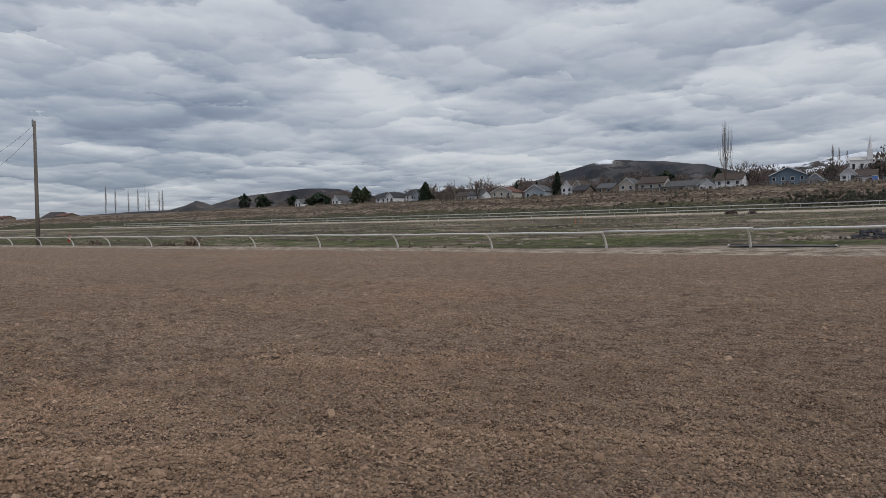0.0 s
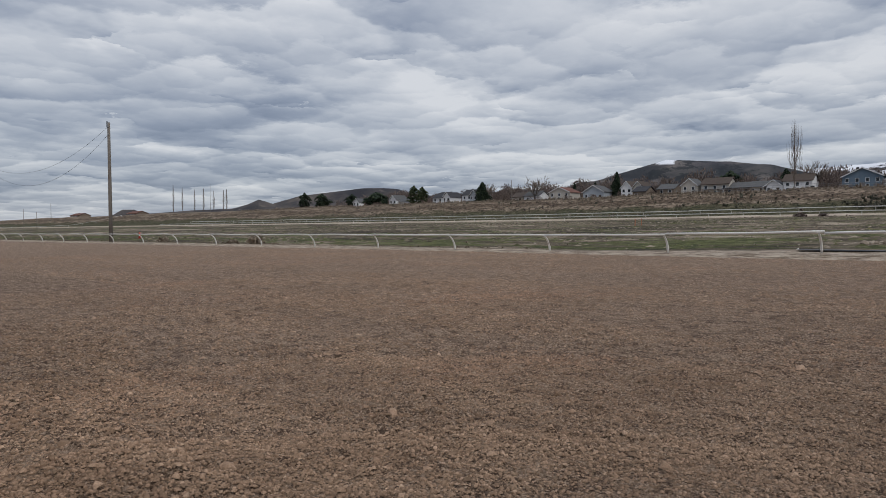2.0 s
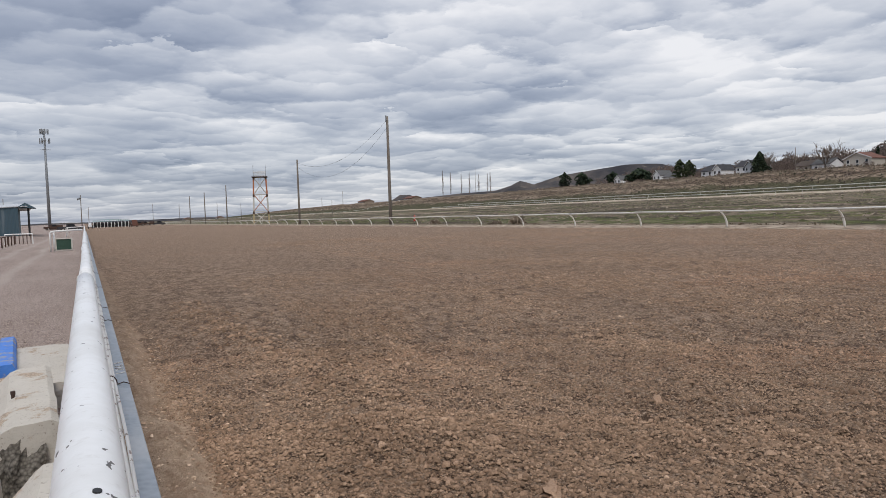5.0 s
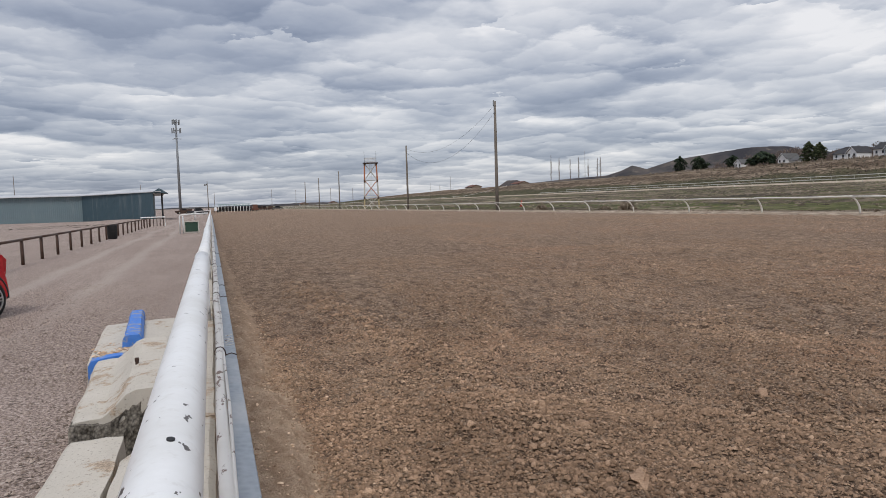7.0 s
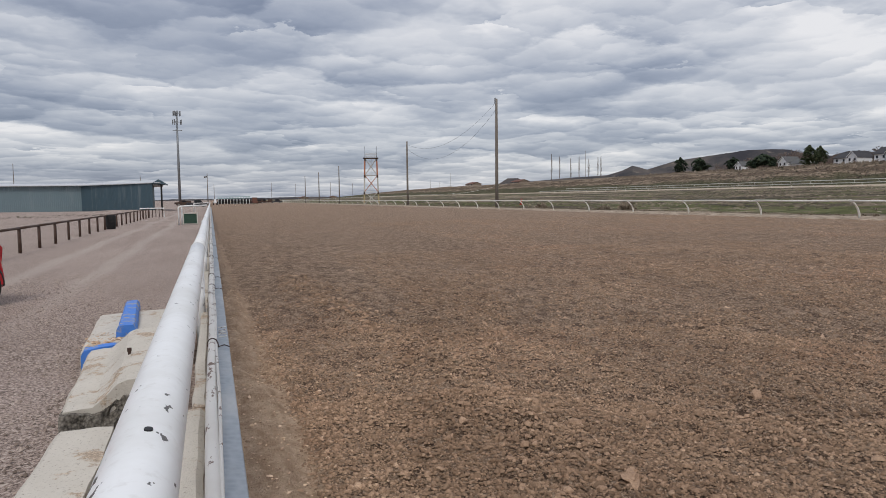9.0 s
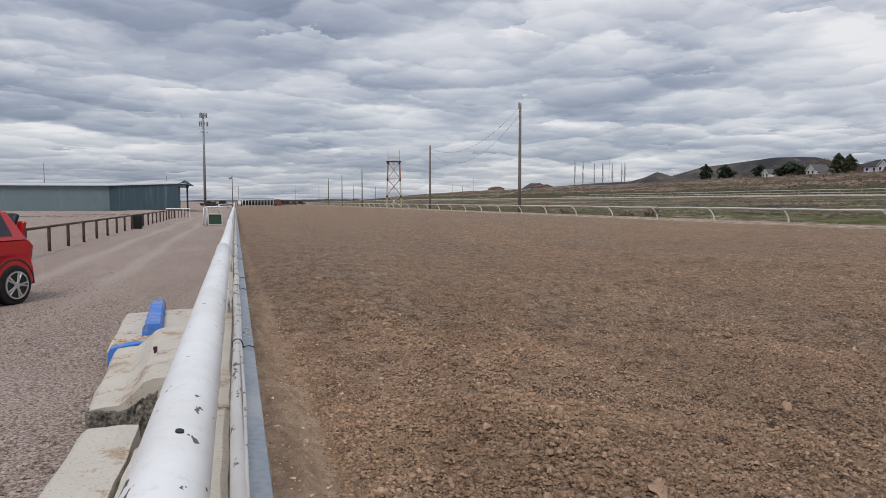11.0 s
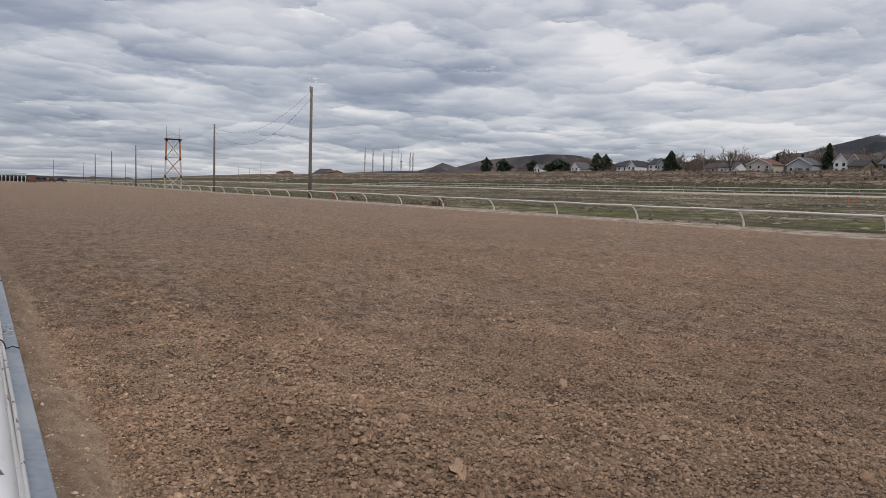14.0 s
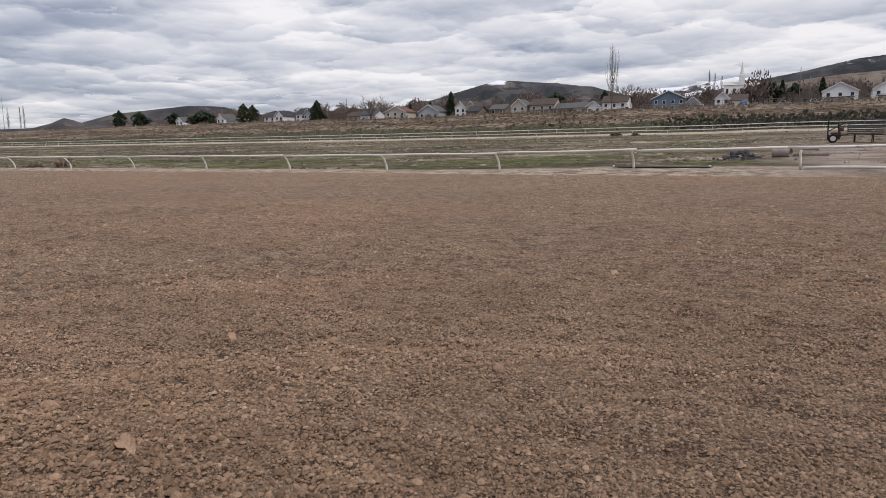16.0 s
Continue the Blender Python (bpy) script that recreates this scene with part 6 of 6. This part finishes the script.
def tumbleweed(x, y, r, mat, label):
    t = thing("dry_shrub", label, "shrub", (x, y, base_z(Vector((x, y, 0)))))
    rs = np.random.RandomState(int(x * 7 + y))
    n = 260
    d = rs.normal(0, 1, (n, 3))
    d /= np.linalg.norm(d, axis=1)[:, None]
    d[:, 2] = np.abs(d[:, 2])
    c = d * r * rs.uniform(0.2, 1.0, (n, 1)) * np.array([1.0, 1.25, 0.8])
    u = rs.normal(0, 1, (n, 3)) * r * 0.20
    w = rs.normal(0, 1, (n, 3)) * r * 0.10
    verts = np.stack([c - u, c + u, c + w + d * r * 0.15], 1).reshape(-1, 3)
    verts[:, 2] = np.maximum(verts[:, 2], 0.0)
    raw("brush", verts, np.arange(3 * n).reshape(-1, 3), mat, t)


tumbleweed(39.0, 77.5, 0.75, STRAW, "dry pale tumbleweed caught beside the rail")
tumbleweed(39.2, 59.0, 0.85, STRAW, "dry straw-brown tumbleweed caught beside the rail")
tumbleweed(39.1, 63.0, 0.5, STRAW, "dry pale tumbleweed caught beside the rail")
tumbleweed(157.0, 38.0, 1.1, BROWNWOOD, "dark brown bush beside the back straight")
tumbleweed(158.0, 34.0, 0.8, BROWNWOOD, "dark brown bush beside the back straight")


# ---------------------------------------------------------------- trees
def ground_thing(name, label, category, x, y, turn=0, group=""):
    return thing(name, label, category, (x, y, base_z(Vector((x, y, 0))) - 0.15), turn, group)


def conifer(x, y, high, wide, mat, label, seed, lumpy=0.3, flat_top=False):
    t = ground_thing("conifer", label, "tree", x, y, group="conifers among the houses")
    rs = np.random.RandomState(seed)
    bm = bmesh.new()
    bent(bm, [(0, 0, 0), (0.05, 0, high * 0.5), (0, 0, high * 0.95)], [wide * 0.06 + 0.08, wide * 0.04 + 0.05, 0.03], 7)
    part("trunk", bm, BARK, t)
    n = 480 if flat_top else 900
    k = rs.uniform(0.06, 1.0, n) ** 0.85
    a = rs.uniform(0, 2 * np.pi, n)
    prof = (np.sin(np.clip(k * 1.05, 0, 1) * np.pi) ** 0.6 if flat_top else (1.02 - k) ** 0.75)
    rad = wide / 2 * prof * (1 + lumpy * np.sin(a * 3 + k * 9 + seed) + 0.25 * rs.normal(0, 1, n)) * rs.uniform(0.35, 1.0, n) ** 0.4
    c = np.stack([rad * np.cos(a), rad * np.sin(a), high * k], -1)
    s_ = wide * (0.11 if flat_top else 0.09) * rs.uniform(0.6, 1.4, (n, 1)) + 0.05
    o = np.stack([np.cos(a), np.sin(a), -0.35 * np.ones(n)], -1)
    q = np.stack([-np.sin(a), np.cos(a), rs.uniform(-0.4, 0.4, n)], -1)
    verts = np.stack([c + o * s_, c - o * s_ * 0.7 + q * s_ * 0.8, c - o * s_ * 0.5 - q * s_ * 0.8, c + np.array([0, 0, 1.0]) * s_ * 0.9], 1).reshape(-1, 3)
    f_ = (np.array([(0, 1, 3), (0, 3, 2), (1, 2, 3), (0, 2, 1)])[None] + 4 * np.arange(n)[:, None, None]).reshape(-1, 3)
    raw("crown", verts, f_, mat, t)
    return t


def bare_tree(x, y, high, wide, label, seed, poplar=False, mat=None):
    t = ground_thing("bare_tree", label, "tree", x, y, group="leafless trees among the houses")
    rnd = random.Random(seed)
    bm, tw = bmesh.new(), bmesh.new()

    def grow(target, p, d, l, r, depth):
        e = p + d * l
        rod(target if depth > 1 else tw, p, e, r, r * 0.62, 4 if depth > 1 else 3, False)
        if depth == 0:
            return
        for k in range(4 if depth > 1 else 5):
            nd = (d + Vector((rnd.uniform(-1, 1), rnd.uniform(-1, 1), rnd.uniform(-0.3, 0.7))) * (0.30 if poplar else 0.75)).normalized()
            grow(target, p + d * l * rnd.uniform(0.45, 1.0), nd, l * rnd.uniform(0.55, 0.8), r * 0.55, depth - 1)
    if poplar:
        big_one = high > 24
        top = high * (0.5 if big_one else 0.98)
        rod(bm, (0, 0, 0), (0, 0, top), 0.007 * high, 0.0015 * high, 6, False)
        thin = 0.72 if big_one else 0.9
        for k in range(46 if big_one else 60):
            z = high * (rnd.uniform(0.08, 0.55) if big_one else rnd.uniform(0.06, 0.93))
            a = rnd.uniform(0, 6.28)
            reach = wide * 0.5 * math.sin(min(1.0, (z / high) * 1.15 + 0.12) * 3.0) ** 0.7 * rnd.uniform(0.6, 1.0)
            l = min(high * 0.24, high - z + 0.4)
            if big_one:
                l = min(high * rnd.uniform(0.30, 0.50), (high - z) * rnd.uniform(0.8, 1.0))
                reach = wide * 0.5 * rnd.uniform(0.15, 1.0)
            taper = 1.0 - 0.45 * max(0.0, (z + l) / high - 0.75) / 0.25 if big_one else 1.0
            tip = Vector((math.cos(a) * reach * taper, math.sin(a) * reach * taper, z + l))
            mid = Vector((math.cos(a) * reach * 0.75, math.sin(a) * reach * 0.75, z + l * 0.4))
            rod(tw, (0, 0, z), mid, 0.0034 * high * thin, 0.0024 * high * thin, 3, False)
            rod(tw, mid, tip, 0.0024 * high * thin, 0.0009 * high * thin, 3, False)
            for j in range(5 if big_one else 0):
                p = mid.lerp(tip, rnd.uniform(0, 0.9))
                rod(tw, p, p + Vector((rnd.uniform(-0.5, 0.5), rnd.uniform(-0.5, 0.5), rnd.uniform(0.9, 2.0))), 0.018, 0.008, 3, False)
    else:
        trunk = high * 0.22
        rod(bm, (0, 0, 0), (0, 0, trunk), 0.035 * high, 0.026 * high, 7)
        for k in range(6):
            a = k * 1.05 + rnd.uniform(-0.3, 0.3)
            sp = wide / high
            grow(bm, Vector((0, 0, trunk * rnd.uniform(0.8, 1.0))), Vector((math.cos(a) * sp, math.sin(a) * sp, 1.0)).normalized(), high * 0.34, 0.016 * high, 3)
    part("trunk", bm, BARK, t)
    part("crown", tw, mat or TWIG, t)
    return t


def bare_mass(name, x0, x1, y0, y1, count, high, seed, mat=None, label="leafless brown trees and brush between the houses", flakes=360):
    """Leafless crowns and brush, each a loose cloud of twigs."""
    rs = np.random.RandomState(seed)
    x, y = rs.uniform(x0, x1, count), rs.uniform(y0, y1, count)
    h = high * np.exp(rs.normal(0, 0.28, count))
    g = land(x, y)
    d = rs.normal(0, 1, (count, flakes, 3))
    d /= np.linalg.norm(d, axis=2)[..., None]
    c = d * rs.uniform(0.15, 1.0, (count, flakes, 1)) ** 0.6 * np.stack([h * 0.42, h * 0.42, h * 0.5], -1)[:, None]
    c[..., 2] += h[:, None] * 0.52
    up_ = c / (np.linalg.norm(c, axis=2)[..., None] + 1e-6) + np.array([0, 0, 0.6])
    ln = (h * 0.060)[:, None, None] * rs.uniform(0.5, 1.3, (count, flakes, 1))
    sd = rs.normal(0, 1, (count, flakes, 3)) * (h * 0.017)[:, None, None]
    o = np.stack([x, y, g], -1)[:, None]
    verts = np.stack([o + c - sd, o + c + sd, o + c + up_ * ln], 2).reshape(-1, 3)
    return tagged(raw(name, verts, np.arange(len(verts)).reshape(-1, 3), mat or BROWNWOOD), label, "trees", kind="stuff")


bare_mass("village_brush", 276, 300, -30, 330, 330, 4.6, 3, flakes=420)
bare_mass("village_trees", 300, 345, -40, 340, 330, 6.4, 9, flakes=420)
bare_mass("village_far_trees", 345, 420, -40, 420, 150, 5.8, 13)
bare_mass("village_hedges", 256, 264, -30, 330, 110, 1.9, 19)
bare_mass("hillside_brush", 430, 900, -150, 420, 240, 3.6, 23, label="leafless trees on the slope behind the houses", flakes=160)

for i, (y, h, w, x) in enumerate(((348, 10.5, 5.6, 268), (331, 9.2, 6.4, 268), (306, 8.0, 6.0, 270), (203, 10.0, 6.6, 262), (140, 11.5, 4.6, 276), (169, 8.5, 2.4, 290), (158, 8.5, 2.6, 290))):
    conifer(x, y, h, w, NEEDLE, "dark green conifer among the houses", 30 + i, 0.45, i < 3)
conifer(266, 281, 8.0, 10.5, NEEDLE, "broad low dark evergreen by the bank", 41, flat_top=True)
conifer(266, 252, 10.6, 5.2, PINE, "open olive-green pine by the houses", 42, 0.5, True)
conifer(266, 246, 9.8, 4.6, PINE, "open olive-green pine by the houses", 43, 0.5, True)
for i, (y, h, w, x) in enumerate(((14, 9.5, 9.0, 285), (9, 9.5, 3.2, 285), (20.5, 8.4, 5.0, 290), (-4, 10, 3.6, 290), (97, 9.5, 8.0, 292), (77, 9.5, 6.0, 296), (36, 8.5, 4.0, 296), (5, 8, 7, 292))):
    conifer(x, y, h, w, NEEDLE, "dark evergreen behind the houses", 60 + i, flat_top=i % 2 == 0)
bare_tree(258, 64.5, 26.0, 5.4, "tall bare poplar beside the white house", 5, True)
for i, y in enumerate((32.5, 30.5, 28.2)):
    bare_tree(330, y * 1.22, 17.5 - 1.5 * i, 2.2, "thin bare poplar above the houses", 120 + i, True)
bare_tree(268, 177, 13.0, 10.0, "spreading leafless tree among the houses", 6)
bare_tree(275, 62, 12.5, 7.0, "spreading leafless tree beside the houses", 7)
for i, (y, h) in enumerate(((213, 11), (222, 11), (229, 9), (196, 9), (150, 9), (118, 9.5), (108, 9), (90, 9), (52, 9), (120, 10))):
    bare_tree(280 + (i % 3) * 9, y, h, h * 0.5, "small leafless tree among the houses", 80 + i)
for i, (y, h) in enumerate(((513, 23), (499, 20.5), (481, 18), (468, 18.5), (454, 16), (441, 16), (437, 16.5))):
    bare_tree(268, y, h, 2.0, "tall thin bare poplar on the skyline", 100 + i, True)


# ---------------------------------------------------------------- houses on the bank
def house(y, wide, peak, wallmat, roofmat, label, x=268.0, deep=9.0, gable_front=True, storeys=2, porch=False, trim=None):
    t = ground_thing("house", label, "house", x, y, group="houses above the bank")
    h = peak * (0.62 if storeys == 2 else 0.55)
    trim = trim or SIDEWHITE
    bm = bmesh.new()
    w2 = wide / 2
    if gable_front:
        prism(bm, [(-w2, 0), (w2, 0), (w2, h), (0, peak - 0.15), (-w2, h)], (0, deep), "x")
        part("wall", bm, wallmat, t)
        for s_ in (-1, 1):
            bm = bmesh.new()
            dn = Vector((0, s_ * w2, h - peak)).normalized()
            a, b = Vector((0, 0, peak)), Vector((0, 0, peak)) + dn * (math.hypot(w2, peak - h) + 0.45)
            prism(bm, [(a.y, a.z), (b.y, b.z), (b.y, b.z + 0.22), (a.y, a.z + 0.22)], (-0.5, deep + 0.5), "x")
            part("roof_slope", bm, roofmat, t)
            bm = bmesh.new()
            prism(bm, [(a.y, a.z - 0.12), (b.y, b.z - 0.12), (b.y, b.z + 0.18), (a.y, a.z + 0.18)], (-0.56, -0.502), "x")
            part("barge_board", bm, trim, t)
    else:
        prism(bm, [(0, 0), (deep, 0), (deep, h), (deep / 2, peak - 0.15), (0, h)], (-w2, w2), "y")
        part("wall", bm, wallmat, t)
        for a, b in (((deep / 2, peak), (-0.5, h - 0.15)), ((deep / 2, peak), (deep + 0.5, h - 0.15))):
            bm = bmesh.new()
            prism(bm, [a, b, (b[0], b[1] + 0.22), (a[0], a[1] + 0.22)], (-w2 - 0.4, w2 + 0.4), "y")
            part("roof_slope", bm, roofmat, t)
    cols = max(2, int(wide / 2.8))
    rows = [h * 0.27, h * 0.72] if storeys == 2 else [h * 0.5]
    for r_, zz in enumerate(rows):
        for c_ in range(cols):
            yy = -w2 + wide * (c_ + 0.5) / cols
            w = new("window")
            w.parent = t
            w.location = (-0.03, yy, zz)
            if r_ == 0 and c_ == 0:
                w.name = "door"
                bm = bmesh.new()
                box(bm, (0.08, 1.0, 2.0), (0, 0, 1.0 - zz + 0.05))
                part("panel", bm, ROOFBROWN, w)
                continue
            bm = bmesh.new()
            for s_ in (-1, 1):
                box(bm, (0.10, 0.10, 1.35), (0, s_ * 0.55, 0))
                box(bm, (0.10, 1.2, 0.10), (0, 0, s_ * 0.66))
            part("frame", bm, trim, w)
            bm = bmesh.new()
            box(bm, (0.05, 1.0, 1.24), (0.01, 0, 0))
            part("pane", bm, GLASS, w)
    if porch:
        bm = bmesh.new()
        box(bm, (2.2, wide * 0.8, 0.16), (-1.1, 0, h * 0.52))
        part("porch_roof", bm, roofmat, t)
        for k in range(4):
            bm = bmesh.new()
            rod(bm, (-2.0, -wide * 0.38 + k * wide * 0.253, 0), (-2.0, -wide * 0.38 + k * wide * 0.253, h * 0.5), 0.09, None, 6)
            part("porch_post", bm, trim, t)
    bm = bmesh.new()
    box(bm, (0.6, 0.6, 1.0), (deep * 0.55, wide * 0.18, peak + 0.1))
    part("chimney", bm, ROOFGREY, t)
    return t


house(300, 5.0, 5.6, SIDEWHITE, ROOFGREY, "small white gabled house behind the bank")
house(270, 5.2, 6.6, SIDEWHITE, ROOFGREY, "white gabled house with a grey roof")
house(261, 9.0, 4.9, SIDEWHITE, ROOFGREY, "long low white house", storeys=1, gable_front=False)
house(237, 7.0, 6.2, SIDEWHITE, ROOFDARK, "white house with a dark shingle roof", gable_front=False)
house(231, 5.0, 6.6, SIDEWHITE, ROOFDARK, "white gabled wing with a dark roof")
house(216, 9.0, 7.4, SIDEWHITE, ROOFDARK, "pale two-storey house with a dark roof", gable_front=False)
house(212.5, 4.6, 7.0, SIDEGREY, ROOFDARK, "pale blue-grey gabled house front", x=267)
house(187, 6.5, 4.8, SIDECREAM, ROOFBROWN, "low cream house with a brown roof", storeys=1, gable_front=False)
house(179, 8.0, 5.2, SIDEWHITE, ROOFGREY, "low white house with a grey roof", storeys=1, gable_front=False)
house(164, 11.0, 6.2, SIDECREAM, ROOFRED, "cream house with a reddish-brown roof")
house(147, 10.0, 6.2, SIDEGREY, ROOFGREY, "blue-grey house with a shallow white-edged gable", storeys=1)
house(131.5, 5.0, 7.2, SIDEWHITE, ROOFBROWN, "white gabled house with a brown roof")
house(126.5, 4.6, 7.0, SIDECREAM, ROOFBROWN, "cream gabled house with a brown roof")
house(123.0, 5.6, 4.8, SIDETAN, ROOFDARK, "low dark-roofed building between houses", storeys=1, gable_front=False, x=262)
house(114.5, 7.0, 5.4, SIDETAN, ROOFGREY, "tan house with a grey roof", gable_front=False)
house(105, 6.5, 7.0, SIDECREAM, ROOFGREY, "cream house with a steep grey gable")
house(95, 10.4, 6.9, SIDECREAM, ROOFBROWN, "cream house with a brown hipped roof and porch", gable_front=False, porch=True)
house(86.5, 9.0, 4.8, SIDETAN, ROOFGREY, "low wide tan house with a grey roof", storeys=1, gable_front=False)
house(79.5, 6.0, 4.8, SIDECREAM, ROOFGREY, "low cream house with a grey roof", storeys=1, gable_front=False)
house(74, 6.2, 4.9, SIDEWHITE, ROOFDARK, "low white house with a dark roof", storeys=1)
house(66, 9.6, 6.8, SIDEWHITE, ROOFBROWN, "white two-storey house with a weathered brown roof", gable_front=False)
house(46, 12.0, 7.4, SIDEBLUE, ROOFDARK, "dark blue-grey house with a broad white-trimmed gable")
house(37.5, 5.0, 4.8, SIDEGREY, ROOFBROWN, "small grey house beside the blue one", storeys=1)
house(27.5, 5.0, 5.8, SIDEWHITE, ROOFBROWN, "white gabled front with a brown roof")
house(22.5, 6.0, 5.0, SIDEWHITE, ROOFBROWN, "white low wing with a brown roof", storeys=1, gable_front=False)
house(-9, 10.5, 7.2, SIDEWHITE, ROOFDARK, "white gabled house with a grey garage roof", porch=True)
house(-23, 9.5, 7.6, SIDEWHITE, ROOFDARK, "white gabled house with a dark roof", porch=True)
for i, (x, y) in enumerate(((315, 110), (322, 141), (318, 84), (326, 60), (312, 172), (330, 205), (335, 30), (320, 8), (345, 120), (350, 75), (318, 225), (325, 255))):
    house(y, 9 + i % 3, 6.4 + (i % 4) * 0.4, (SIDETAN, SIDECREAM, SIDEGREY, SIDEWHITE)[i % 4], (ROOFBROWN, ROOFDARK, ROOFGREY)[i % 3], "house of the second row, half hidden by trees", x=x, gable_front=i % 2 == 0)
for az, r, w in ((24.6, 560, 20), (20.8, 640, 22), (6.9, 900, 30), (9.3, 1000, 26)):
    x, y = polar(az, r)
    house(y, w * 0.8, 3.6, SIDETAN, ROOFRED, "long low building with a reddish roof", x=x, storeys=1, gable_front=False)

# white spired building on the hillside
sx, sy = polar(85.45, 700)
sp = thing("spired_building", "white stone building with a tall slender spire", "building", (sx, sy, 46.0), -85)
bm = bmesh.new()
box(bm, (30, 16, 12), (0, 0, 2.0), (0, 0, 0), 0.3)
part("hall", bm, SIDEWHITE, sp)
for q in range(5):
    bm = bmesh.new()
    box(bm, (2.0, 0.2, 4.5), (-12 + 6 * q, -8.1, 2.5), (0, 0, 0), 0.05)
    part("window", bm, GLASS, sp)
bm = bmesh.new()
prism(bm, [(-8.6, 8.0), (8.6, 8.0), (0, 11.5)], (-15.4, 15.4), "x")
part("roof", bm, PALEPAINT, sp)
bm = bmesh.new()
box(bm, (4.6, 4.6, 10), (0, -6.0, 12.0), (0, 0, 0), 0.2)
part("tower", bm, SIDEWHITE, sp)
bm = bmesh.new()
rod(bm, (0, -6.0, 17), (0, -6.0, 29), 1.9, 0.12, 8)
part("spire", bm, SIDEWHITE, sp)

# small things along the top of the bank
toilet = ground_thing("portable_toilet", "bright blue portable toilet", "toilet", 262, 19.5)
bm = bmesh.new()
box(bm, (1.2, 1.6, 2.6), (0, 0, 1.3), (0, 0, 0), 0.08)
part("cabin", bm, BLUE, toilet)
bm = bmesh.new()
box(bm, (1.3, 1.7, 0.2), (0, 0, 2.7), (0, 0, 0), 0.06)
part("roof", bm, PALEPAINT, toilet)
utility_pole(262, 3.0, 12.5, "street pole among the houses")
utility_pole(262, 0.0, 9.5, "street pole among the houses")
utility_pole(262, 186.0, 10.5, "street pole among the houses")
for i, (y, m_) in enumerate(((58.5, SIDEWHITE), (33.0, SIDEWHITE), (16.0, SIDEGREY), (-1.5, SIDEWHITE), (0.8, ROOFDARK), (7.5, SIDEGREY))):
    truck((258, y, base_z(Vector((258, y, 0)))), 90, m_, "parked vehicle in front of the houses", 5.0, 1.8)
fence = thing("chain_fence", "thin wire fence along the top of the bank", "fence")
for k in range(46):
    y = -40 + k * 3.0
    bm = bmesh.new()
    z = base_z(Vector((224, y, 0)))
    rod(bm, (224, y, z - 0.1), (224, y, z + 1.7), 0.05, None, 5)
    part("post", bm, STEEL, fence)
bm = bmesh.new()
for q in (0.5, 1.1, 1.65):
    bent(bm, [(224, -40 + k * 3.0, base_z(Vector((224, -40 + k * 3.0, 0))) + q) for k in range(46)], 0.025, 4)
part("wires", bm, STEEL, fence)
